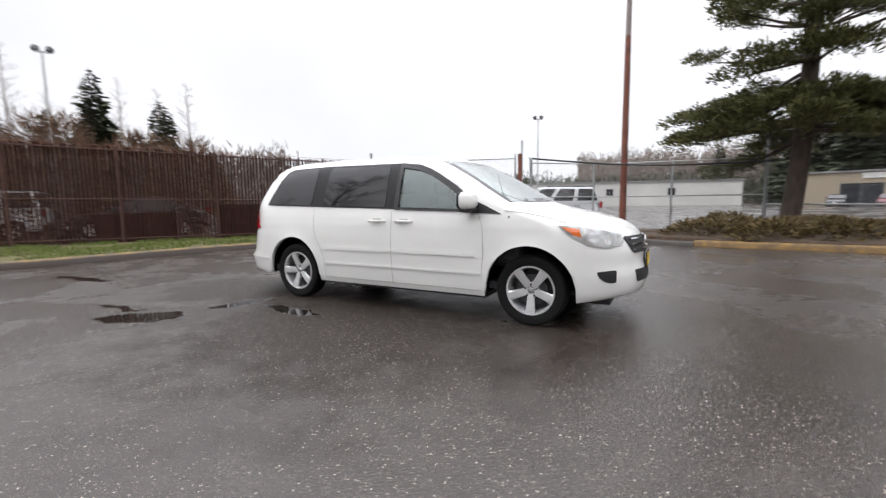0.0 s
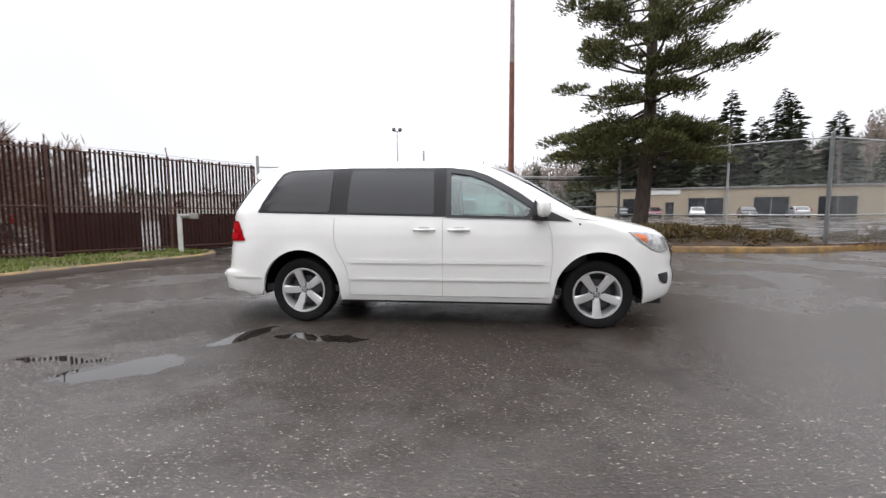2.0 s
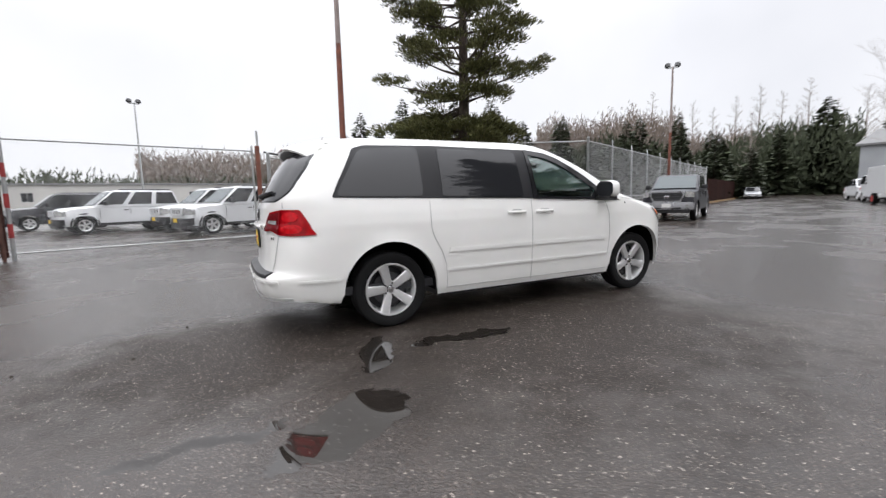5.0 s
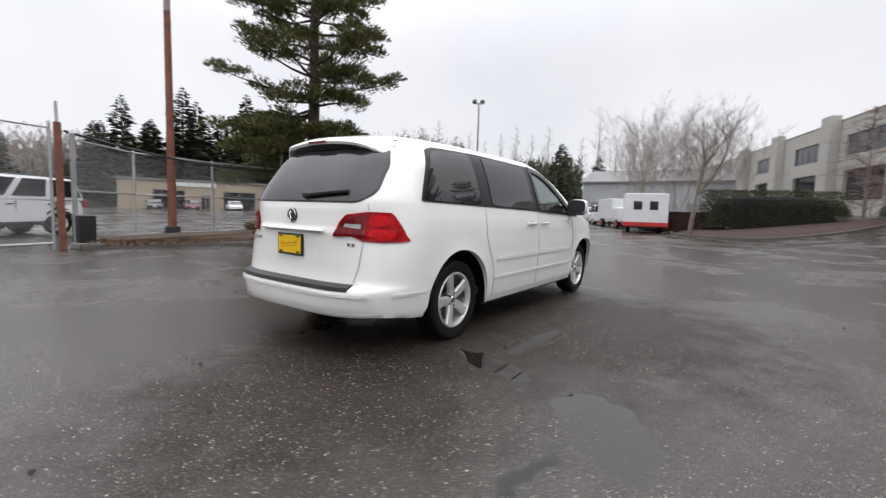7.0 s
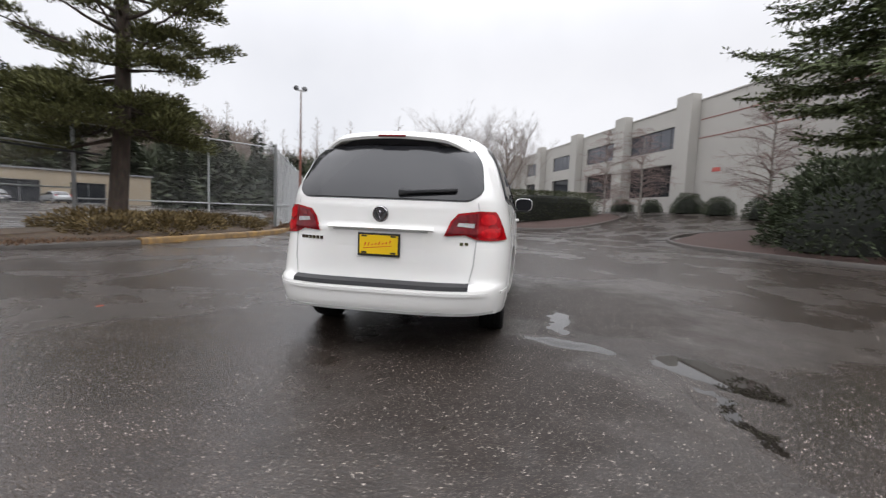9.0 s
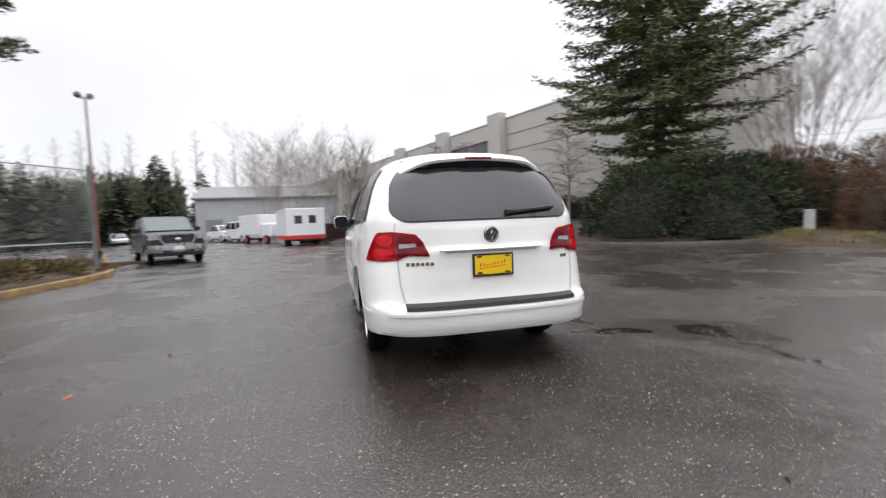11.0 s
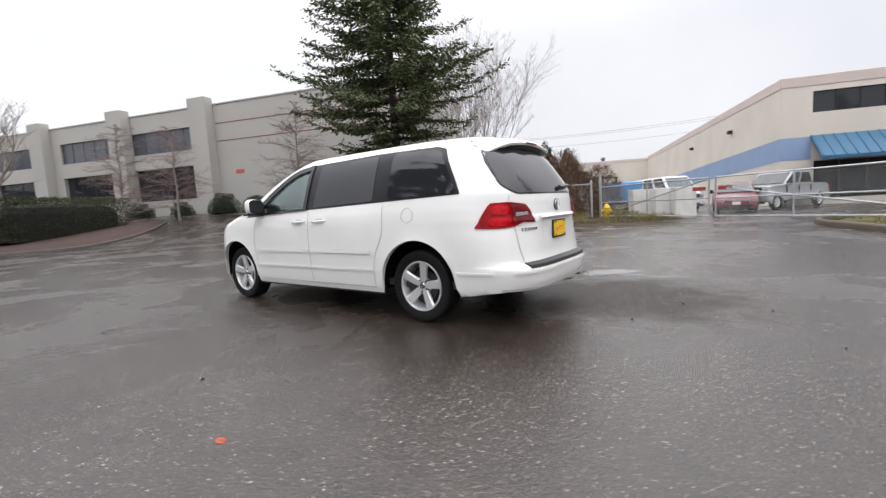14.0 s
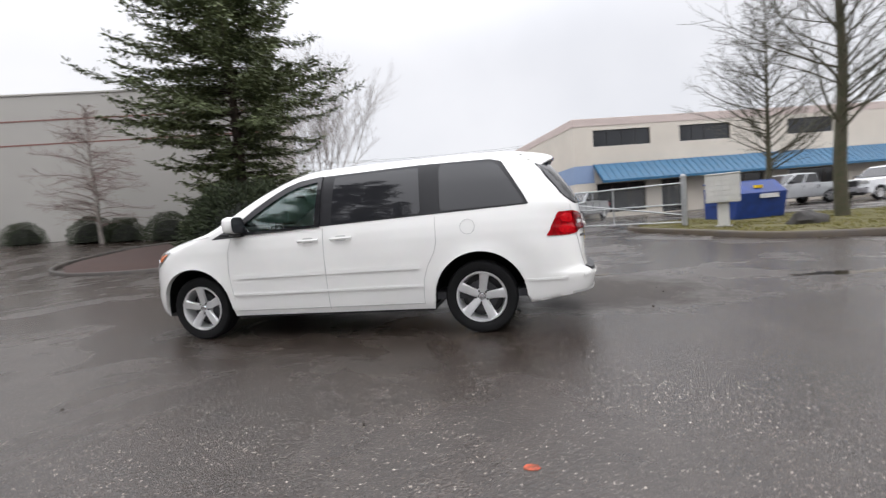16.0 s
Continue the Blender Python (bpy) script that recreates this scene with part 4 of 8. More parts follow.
def make_wheel(parent, s):
    """One road wheel about the y axis, its outer face towards s."""
    hub = thing("wheel", "", "")
    hub.parent = parent
    for key in ("label", "category"):
        if key in hub:
            del hub[key]
    t = s
    bm = bmesh.new()
    prof = [(0.235, 0.085), (0.262, 0.098), (0.30, 0.108), (0.325, 0.104), (0.340, 0.088), (0.345, 0.060), (0.345, 0.048), (0.338, 0.046), (0.338, 0.036), (0.345, 0.034), (0.345, 0.006), (0.338, 0.004), (0.338, -0.004), (0.345, -0.006),
            (0.345, -0.034), (0.338, -0.036), (0.338, -0.046), (0.345, -0.048), (0.345, -0.06), (0.340, -0.088), (0.325, -0.104), (0.29, -0.108), (0.235, -0.09)]
    lathe(bm, [(r, h * t) for r, h in prof], 56)
    part("tyre", bm, RUBBER, hub, smooth=True, sharp=30)
    bm = bmesh.new()
    lathe(bm, [(r, h * t) for r, h in [(0.243, 0.088), (0.238, 0.098), (0.226, 0.097), (0.220, 0.086), (0.214, 0.04), (0.205, -0.06), (0.20, -0.09)]], 56)
    rim = part("rim", bm, ALLOY, hub, smooth=True, sharp=40)
    for k in range(5):
        a = radians(90 + 72 * k)
        bm = bmesh.new()
        loops = []
        for r, hw, y, th in ((0.035, 0.032, 0.066, 0.035), (0.075, 0.037, 0.074, 0.035), (0.12, 0.039, 0.081, 0.03), (0.17, 0.042, 0.087, 0.026), (0.205, 0.047, 0.091, 0.022), (0.228, 0.058, 0.093, 0.02)):
            lp = []
            for u, dy in ((-hw, -0.010), (-hw * 0.8, -0.001), (-hw * 0.3, 0.0), (hw * 0.3, 0.0), (hw * 0.8, -0.001), (hw, -0.010), (hw, -th), (-hw, -th)):
                lp.append((r * math.cos(a) - u * math.sin(a), t * (y + dy), r * math.sin(a) + u * math.cos(a)))
            loops.append(lp)
        rings(bm, loops, cap0=True, cap1=True)
        part("spoke", bm, ALLOY, rim, smooth=True, sharp=40)
        b = a + radians(36)
        cx, cz = 0.057 * math.cos(b), 0.057 * math.sin(b)
        part("wheel_bolt", cyl(bmesh.new(), (cx, t * 0.045, cz), (cx, t * 0.072, cz), 0.010, seg=6), DARK_METAL, rim)
    bm = bmesh.new()
    lathe(bm, [(0.0005, 0.078 * t), (0.026, 0.077 * t), (0.031, 0.070 * t), (0.031, 0.03 * t)], 24)
    part("hub_cap", bm, CHROME, rim, smooth=True)
    bm = bmesh.new()
    lathe(bm, [(0.05, 0.05 * t), (0.072, 0.045 * t), (0.078, 0.02 * t)], 24)
    part("hub_boss", bm, ALLOY, rim, smooth=True)
    bm = bmesh.new()
    lathe(bm, [(0.03, 0.02 * t), (0.15, 0.02 * t), (0.152, 0.0), (0.03, -0.01 * t)], 40)
    part("brake_disc", bm, DARK_METAL, hub, smooth=True, sharp=30)
    bm = bmesh.new()
    lathe(bm, [(0.003, -0.03 * t), (0.20, -0.03 * t), (0.205, -0.08 * t)], 32)
    part("back_plate", bm, BLACK_TRIM, hub)
    return hub


def make_van():
    van = thing("minivan", "white minivan with dark tinted rear glass, parked on wet asphalt", "minivan")
    # body shell
    arch_edge = [c + e for c in (-AXLE, AXLE) for e in (-ARCH_R, -ARCH_R + 0.002, ARCH_R - 0.002, ARCH_R)]
    side_t = sorted([-2.2 + 4.25 * i / 150 for i in range(151) if min(abs(-2.2 + 4.25 * i / 150 - e) for e in arch_edge) > 0.006] + arch_edge)
    zs = [0.26, 0.29, 0.32, 0.36, 0.40, 0.44, 0.48, 0.51, 0.53, 0.545, 0.56, 0.60, 0.65, 0.70, 0.75, 0.80, 0.85, 0.89, 0.92, 0.945, 0.965, 0.985, 1.005, 1.02, 1.04, 1.06, 1.08, 1.10, 1.115, 1.13, 1.145, 1.16, 1.175,
          1.20, 1.24, 1.28, 1.32, 1.36, 1.40, 1.44, 1.48, 1.52, 1.56, 1.59, 1.62, 1.64, 1.66, 1.68, 1.70, 1.715, 1.727, 1.736, 1.743, 1.748, 1.75]
    bm = bmesh.new()

    def arch(x, y, z):
        if y > 0.45 and z < 1.0:
            for c in (-AXLE, AXLE):
                if abs(x - c) < ARCH_R:
                    return max(z, HUB_Z + 0.01 + math.sqrt(ARCH_R ** 2 - (x - c) ** 2))
        return z

    loops = []
    for z in zs:
        half = van_outline(z, side_t)
        flare = []
        for x, y in half:
            y2 = y
            if y > 0.6 and z < 1.0:
                for c in (-AXLE, AXLE):
                    d = math.hypot(x - c, z - HUB_Z) - ARCH_R
                    if -0.5 < d < 0.14:
                        y2 = y + 0.012 * (1 - max(0, d) / 0.14) ** 2
            zz = arch(x, y, z)
            if x < -1.975:
                zz = max(zz, 0.275 + 0.065 * min(1, (-x - 1.975) / 0.5))
            elif x > 1.975:
                zz = max(zz, 0.265 + 0.025 * min(1, (x - 1.975) / 0.4))
            flare.append((x, y2, zz))
        loops.append(flare + [(x, -y, z_) for x, y, z_ in flare[::-1]])
    vs = rings(bm, loops)
    n = len(loops[-1])
    top = vs[-1]
    for i in range(n // 2 - 1):
        bm.faces.new((top[i], top[i + 1], top[n - 2 - i], top[n - 1 - i]))
    bmesh.ops.remove_doubles(bm, verts=bm.verts, dist=0.0006)
    bmesh.ops.dissolve_degenerate(bm, edges=bm.edges, dist=0.0006)
    hole_w = shrink(W_SCR, 0.02)
    gone = []
    for f in bm.faces:
        c = f.calc_center_median()
        if abs(c.y) > 0.70 and inside(F_WIN, c.x, c.z):
            gone.append(f)
        elif c.x > 0.45 and 1.2 < c.z < 1.66 and inside(hole_w, c.y, c.z) and c.x > van_front_x(c.y, c.z) - 0.06 and all(inside(W_SCR, v.co.y, v.co.z) for v in f.verts):
            gone.append(f)
    bmesh.ops.delete(bm, geom=gone, context='FACES')
    body = part("body", bm, WHITE_PAINT, van, smooth=True, sharp=42)
    # underside and wheel wells
    bm = bmesh.new()
    box(bm, -2.1, 2.1, -0.55, 0.55, 0.27, 0.33)
    box(bm, -1.08, 1.08, -0.90, 0.90, 0.235, 0.30)
    part("floor_pan", bm, BLACK_TRIM, van)
    for c in (-AXLE, AXLE):
        for s in (-1, 1):
            bm = bmesh.new()
            lp = []
            for y in (0.55, 0.945):
                row = []
                for a in range(-10, 191, 8):
                    x, z = c + (ARCH_R + 0.006) * math.cos(radians(a)), HUB_Z + 0.01 + (ARCH_R + 0.006) * math.sin(radians(a))
                    row.append((x, s * min(y, van_y(x, max(z, 0.3)) - 0.02), max(z, 0.30)))
                lp.append(row)
            lp.insert(0, [(c + 0.01 * math.cos(radians(a)), s * 0.55, HUB_Z + 0.01 * math.sin(radians(a))) for a in range(-10, 191, 8)])
            rings(bm, lp, close=False)
            part("wheel_well", bm, WELL, van, smooth=True)
            w = make_wheel(van, s)
            w.location = (c, s * 0.80, HUB_Z)
            w.rotation_euler = (0, radians({(-AXLE, -1): -18, (AXLE, -1): -36, (-AXLE, 1): -10, (AXLE, 1): 4}[(c, s)]), 0)
    # side glass
    for s in (-1, 1):
        rear_dlo = [(-2.03, 1.184), (0.02, 1.134), (0.02, 1.638), (-1.0, 1.652), (-1.70, 1.642), (-1.80, 1.61), (-1.98, 1.29)]
        part("window_surround", bend(cut_panel(round_poly(rear_dlo, 0.015, 2)), side_at(s, 0.004)), PILLAR, van, smooth=True)
        out = [(0.02, 1.128), (0.86, 1.104), (0.96, 1.225), (0.77, 1.362), (0.585, 1.472), (0.43, 1.553), (0.28, 1.606), (0.02, 1.638)]
        part("door_frame", ring_panel(out, shrink(F_WIN, 0.016), side_at(s, 0.004), 0.012), GLOSS_BLACK, van, smooth=True)
        sail = [(0.865, 1.097), (1.27, 1.083), (1.10, 1.165), (0.96, 1.222)]
        part("mirror_sail", bend(cut_panel(sail), side_at(s, 0.004)), BLACK_TRIM, van)
        part("quarter_glass", bend(cut_panel(round_poly(Q_WIN, 0.05)), side_at(s, 0.009)), PRIVACY, van, smooth=True)
        part("sliding_door_glass", bend(cut_panel(round_poly(S_WIN, 0.03)), side_at(s, 0.009)), PRIVACY, van, smooth=True)
        part("front_door_glass", bend(cut_panel(F_WIN), side_at(s, -0.006)), CLEAR, van, "clear front door glass", smooth=True)
        # doors: gaps, mouldings, handles
        part("door_gap", strip([(-0.01, 1.112), (-0.015, 0.30)], side_at(s, 0.0012), 0.0055), JOINT, van)
        part("door_gap", strip([(1.03, 1.085), (1.075, 0.95), (1.085, 0.72), (1.065, 0.50), (1.05, 0.31)], side_at(s, 0.0012), 0.0055), JOINT, van)
        part("door_gap", strip([(-1.155, 1.13), (-1.157, 0.90), (-1.13, 0.80), (-1.06, 0.68), (-1.015, 0.55), (-1.00, 0.40), (-1.0, 0.31)], side_at(s, 0.0012), 0.0055), JOINT, van)
        part("sill_gap", strip([(-1.0, 0.318), (1.06, 0.318)], side_at(s, 0.0015), 0.006), JOINT, van)
        for x0, x1 in ((-0.98, -0.035), (0.01, 1.0)):
            part("side_moulding", strip([(x0, 0.676), (x1, 0.676)], side_at(s, 0.0065), 0.040, 0.006), WHITE_PAINT, van)
        part("sill_crease", strip([(-0.99, 0.492), (1.05, 0.492)], side_at(s, 0.0065), 0.024, 0.006), WHITE_PAINT, van)
        for x in (-0.20, 0.155):
            y = van_y(x, 1.0)
            bm = bmesh.new()
            lp = []
            for k in range(9):
                u = -1 + k / 4
                o = 0.038 - 0.030 * u ** 4
                lp.append([(x + 0.115 * u, s * (y + o + dy), 1.003 + dz) for dy, dz in ((0.006, 0.0), (0.0, 0.014), (-0.012, 0.012), (-0.012, -0.012), (0.0, -0.014))])
            rings(bm, lp, cap0=True, cap1=True)
            part("door_handle", bm, WHITE_PAINT, van, smooth=True)
            part("handle_cup", bend(cut_panel(round_poly([(x - 0.06, 0.978), (x + 0.06, 0.978), (x + 0.06, 1.03), (x - 0.06, 1.03)], 0.025), 0.03), side_at(s, 0.0015), 0.002), JOINT, van)
        # mirror
        my, mw, mx = (1.065, 0.125, 0.90) if s < 0 else (1.035, 0.105, 0.87)
        bm = bmesh.new()
        lp = []
        for k, (x, sx) in enumerate(((0.0, 0.70), (0.03, 0.93), (0.07, 1.0), (0.11, 0.90), (0.14, 0.60))):
            lp.append([(mx + x, s * (my + mw * sx * math.copysign(abs(math.cos(a)) ** 0.6, math.cos(a))), 1.215 + 0.092 * sx * math.copysign(abs(math.sin(a)) ** 0.6, math.sin(a))) for a in [2 * math.pi * i / 20 for i in range(20)]])
        rings(bm, lp, cap0=True, cap1=True)
        mirror = part("door_mirror", bm, WHITE_PAINT, van, smooth=True, sharp=50)
        bm = bmesh.new()
        rings(bm, [[(mx - 0.004, s * (my + mw * 0.86 * math.copysign(abs(math.cos(a)) ** 0.6, math.cos(a))), 1.215 + 0.078 * math.copysign(abs(math.sin(a)) ** 0.6, math.sin(a))) for a in [2 * math.pi * i / 20 for i in range(20)]],
                   [(mx - 0.001, s * (my + mw * 0.92 * math.copysign(abs(math.cos(a)) ** 0.6, math.cos(a))), 1.215 + 0.084 * math.copysign(abs(math.sin(a)) ** 0.6, math.sin(a))) for a in [2 * math.pi * i / 20 for i in range(20)]]], cap0=True)
        part("mirror_glass", bm, PRIVACY, mirror, "dark mirror glass")
        bm = bmesh.new()
        box(bm, 0.90, 1.02, *sorted((s * 0.90, s * 1.14)), 1.105, 1.140, 0.012)
        part("mirror_foot", bm, BLACK_TRIM, mirror)
        # lamps
        head = [(1.80, 0.985), (2.00, 0.965), (2.16, 0.93), (2.30, 0.87), (2.33, 0.79), (2.20, 0.765), (2.06, 0.80), (1.93, 0.88)]
        hl = part("headlamp", bend(cut_panel(round_poly(head, 0.03, 2), 0.04), side_at(s, 0.006), 0.006), CLEAR_LENS, van, "clear headlamp lens", smooth=True)
        part("indicator", bend(cut_panel([(1.84, 0.968), (1.985, 0.946), (2.005, 0.875), (1.945, 0.892)], 0.04), side_at(s, 0.011), 0.004), AMBER, hl, "amber indicator")
        for cu, cv, cr in ((2.10, 0.872, 0.050), (2.215, 0.838, 0.040)):
            ring = [(cu + cr * math.cos(math.tau * i / 16), cv + cr * math.sin(math.tau * i / 16)) for i in range(16)]
            part("lamp_bowl", bend(cut_panel(ring, 0.03), side_at(s, 0.0105), 0.003), LAMP_BOWL, hl, "silver lamp bowl", smooth=True)
        part("headlamp_rim", strip([(1.80, 0.988), (2.00, 0.970), (2.16, 0.935), (2.30, 0.875)], side_at(s, 0.008), 0.012, 0.004), CHROME, hl)
        fog = [(2.13, 0.555), (2.285, 0.56), (2.285, 0.44), (2.22, 0.445), (2.16, 0.49)]
        part("fog_recess", bend(cut_panel(round_poly(fog, 0.02, 2), 0.04), side_at(s, 0.003), 0.003), BLACK_TRIM, van)
        # tail lamp, wrapped round the corner
        lens = bmesh.new()

        def tail(u, z, off):
            # u: along the tail, then round the side
            y = min(u, 0.985)
            if u <= 0.80:
                return Vector((van_rear_x(u, z) - off, s * u, z))
            x0 = van_rear_x(0.80, z)
            x = x0 + (u - 0.80)
            return Vector((x, s * (van_y(x, z) + off), z))
        tl_poly = [(0.475, 0.905), (0.515, 1.01), (0.565, 1.068), (0.72, 1.092), (0.820, 1.090), (0.850, 1.065), (0.985, 0.882), (0.80, 0.872), (0.70, 0.882), (0.62, 0.915)]
        tl = part("tail_lamp", bend(cut_panel(tl_poly, 0.03), lambda u, v: tail(u, v, 0.010), 0.004), RED_LENS, van, "red tail lamp", smooth=True)
        part("reversing_lens", bend(cut_panel([(0.495, 0.915), (0.53, 1.005), (0.58, 1.055), (0.70, 1.073), (0.70, 0.90), (0.62, 0.93)], 0.03), lambda u, v: tail(u, v, 0.0185), 0.003), SMOKED, tl, "smoked reversing lens", smooth=True)
        part("reflector_bar", bend(cut_panel([(0.565, 0.978), (0.575, 1.003), (0.685, 1.0), (0.685, 0.968)], 0.03), lambda u, v: tail(u, v, 0.024), 0.002), CLEAR_LENS, tl, smooth=True)
        part("reflector_bar", bend(cut_panel([(0.590, 1.018), (0.605, 1.040), (0.685, 1.048), (0.685, 1.022)], 0.03), lambda u, v: tail(u, v, 0.024), 0.002), DARK_RED, tl, smooth=True)
        for u0, z0, ru, rz in ((0.775, 1.030, 0.050, 0.042), (0.800, 0.930, 0.070, 0.038)):
            bowl = [(u0 + ru * math.cos(2 * math.pi * k / 14), z0 + rz * math.sin(2 * math.pi * k / 14)) for k in range(14)]
            part("lamp_bowl", bend(cut_panel(bowl, 0.03), lambda u, v: tail(u, v, 0.0170), 0.002), BRIGHT_RED, tl, "bright red lamp bowl", smooth=True)
        part("lens_joint", bend(cut_panel([(0.70, 0.888), (0.70, 1.09), (0.712, 1.09), (0.712, 0.888)], 0.03), lambda u, v: tail(u, v, 0.0225), 0.002), DARK_RED, tl)
        part("bumper_crease", strip([(-1.99, 0.492), (-2.15, 0.492), (-2.34, 0.492)], side_at(s, 0.0065), 0.022, 0.006), WHITE_PAINT, van)
        part("tailgate_gap", strip([(s * 0.70, 1.15), (s * 0.71, 1.10)], rear_at(0.0015), 0.008), JOINT, van)
        part("tailgate_gap", strip([(s * 0.70, 0.88), (s * 0.69, 0.70), (s * 0.665, 0.58)], rear_at(0.0015), 0.008), JOINT, van)
    # right side marks and left fuel flap
    part("antenna_base", cyl(bmesh.new(), (1.335, -0.925, 1.045), (1.35, -0.955, 1.06), 0.022, 0.012), BLACK_TRIM, van)
    part("antenna", cyl(bmesh.new(), (1.33, -0.915, 1.06), (1.20, -0.86, 1.45), 0.0028, 0.0015, 6), BLACK_TRIM, van)
    ang = [radians(a) for a in range(0, 361, 15)]
    part("fuel_flap_gap", strip([(-1.46 + 0.068 * math.cos(a), 1.02 + 0.068 * math.sin(a)) for a in ang], side_at(1, 0.0010), 0.004), JOINT, van)
    # tail
    part("rear_glass_rim", bend(cut_panel(shrink(R_WIN, -0.012)), rear_at(0.003), 0.003), GLOSS_BLACK, van, smooth=True)
    part("rear_glass", bend(cut_panel(R_WIN), rear_at(0.008), 0.004), PRIVACY, van, smooth=True)
    bm = bmesh.new()
    lp = []
    for k in range(21):
        u = -1 + k / 10
        y = 0.615 * u
        rx = -2.315 + 0.06 * u * u + (0.10 * max(0, abs(u) - 0.7) / 0.3)
        c = 0.055 * u * u + 0.055 * max(0.0, (abs(u) - 0.6) / 0.4) ** 2
        lp.append([(-1.90, y, 1.742 - c), (-2.06, y, 1.727 - c), (rx + 0.07, y, 1.692 - c), (rx + 0.015, y, 1.668 - c), (rx, y, 1.648 - c), (rx + 0.012, y, 1.628 - c), (-2.13, y, 1.62 - c), (-1.95, y, 1.68 - c)])
    rings(bm, lp, cap0=True, cap1=True)
    part("roof_spoiler", bm, WHITE_PAINT, van, smooth=True, sharp=50)
    bm = bmesh.new()
    lp = []
    for k in range(17):
        u = -1 + k / 8
        y = 0.53 * u
        rx = -2.303 + 0.06 * u * u + (0.09 * max(0, abs(u) - 0.7) / 0.3)
        c = 0.055 * u * u + 0.055 * max(0.0, (abs(u) - 0.6) / 0.4) ** 2
        lp.append([(rx + 0.004, y, 1.628 - c), (rx + 0.035, y, 1.590 - c * 0.8), (-2.14, y, 1.575 - c * 0.6), (-2.14, y, 1.622 - c)])
    rings(bm, lp, cap0=True, cap1=True)
    part("spoiler_underside", bm, BLACK_TRIM, van, smooth=True)
    part("brake_light", box(bmesh.new(), -2.320, -2.295, -0.11, 0.11, 1.638, 1.654, 0.004), DARK_RED, van)
    bm = bmesh.new()
    lp = []
    for k in range(13):
        u = -1 + k / 6
        y = -0.13 - 0.21 * (u + 1)
        z = 1.205 + 0.016 * (u + 1)
        x = van_rear_x(y, z)
        h = 0.016 if u > -0.8 else 0.028
        lp.append([(x - 0.012, y, z - h), (x - 0.045, y, z - h * 0.4), (x - 0.045, y, z + h * 0.5), (x - 0.012, y, z + h)])
    rings(bm, lp, cap0=True, cap1=True)
    part("rear_wiper", bm, BLACK_TRIM, van, smooth=True)
    bm = bmesh.new()
    lathe(bm, [(0.0005, 0.014), (0.052, 0.012), (0.060, 0.004), (0.060, 0.0)], 32)
    em = part("emblem", bm, DARK_METAL, van, "round chrome emblem", smooth=True)
    em.matrix_basis = Matrix.Translation((van_rear_x(0, 1.045) - 0.001, 0, 1.045)) @ Matrix.Rotation(radians(90), 4, 'Z')
    bm = bmesh.new()
    lathe(bm, [(0.045, 0.0125), (0.047, 0.0150), (0.053, 0.0150), (0.055, 0.0125)], 32)
    for a, b in (((-0.030, 0.028), (0.0, -0.036)), ((0.030, 0.028), (0.0, -0.036)), ((-0.012, 0.036), (0.0, 0.004)), ((0.012, 0.036), (0.0, 0.004))):
        cyl(bm, (a[0], 0.014, a[1]), (b[0], 0.014, b[1]), 0.0045, seg=6)
    r2 = part("emblem_relief", bm, CHROME, em)
    part("tailgate_trim", strip([(-0.40, 0.945), (0.40, 0.945)], rear_at(0.014), 0.022, 0.014), WHITE_PAINT, van)
    # grey strip that paints the shadow below the trim ledge
    part("tailgate_painted_shadow", strip([(-0.36, 0.926), (0.36, 0.926)], rear_at(0.004), 0.014, 0.003), JOINT, van)
    rx = van_rear_x(0, 0.8)
    part("plate_recess", bend(cut_panel(round_poly([(-0.33, 0.70), (0.33, 0.70), (0.36, 0.925), (-0.36, 0.925)], 0.05), 0.08), rear_at(0.001), 0.001), WHITE_PAINT, van)
    plate = part("number_plate", box(bmesh.new(), rx - 0.020, rx - 0.004, -0.16, 0.16, 0.735, 0.905, 0.004), BLACK_TRIM, van, "yellow dealer plate in a black frame")
    part("plate_face", box(bmesh.new(), rx - 0.023, rx - 0.0195, -0.145, 0.145, 0.752, 0.890), YELLOW, plate)
    bm = bmesh.new()
    for k in range(8):
        y = 0.100 - k * 0.027
        top = 0.030 if k == 0 else (0.016, 0.024, 0.014)[k % 3]
        z = 0.806 + 0.0035 * k
        rings(bm, [[(x, y + 0.011, z), (x, y + 0.002, z), (x, y - 0.007, z + top), (x, y + 0.002, z + top)] for x in (rx - 0.0245, rx - 0.0225)], cap0=True, cap1=True)
    rings(bm, [[(x, 0.115, 0.790), (x, -0.10, 0.812), (x, -0.10, 0.816), (x, 0.115, 0.795)] for x in (rx - 0.0245, rx - 0.0225)], cap0=True, cap1=True)
    part("plate_print", bm, RED_INK, plate)
    for y in (-0.11, 0.11):
        for z0, z1 in ((0.755, 0.768), (0.876, 0.888)):
            bm = bmesh.new()
            box(bm, rx - 0.0245, rx - 0.0225, y - 0.02, y + 0.02, z0, z1)
            part("plate_strip", bm, BLACK_TRIM, plate)
    for y0, n_ in ((0.63, 6), (-0.60, 2)):
        for k in range(n_):
            y = y0 - k * 0.034
            x = van_rear_x(y, 0.85)
            part("badge_letter", box(bmesh.new(), x - 0.006, x + 0.002, y - 0.0125, y + 0.0125, 0.838, 0.862), CHROME, van)
    part("bumper_crease", strip([(-0.80, 0.492), (0.80, 0.492)], rear_at(0.0065), 0.022, 0.006), WHITE_PAINT, van)
    part("bumper_lip", strip([(-0.84, 0.345), (0.84, 0.345)], rear_at(0.004), 0.020, 0.004), JOINT, van)
    # bumper top pad, exhaust
    bm = bmesh.new()
    lp = []
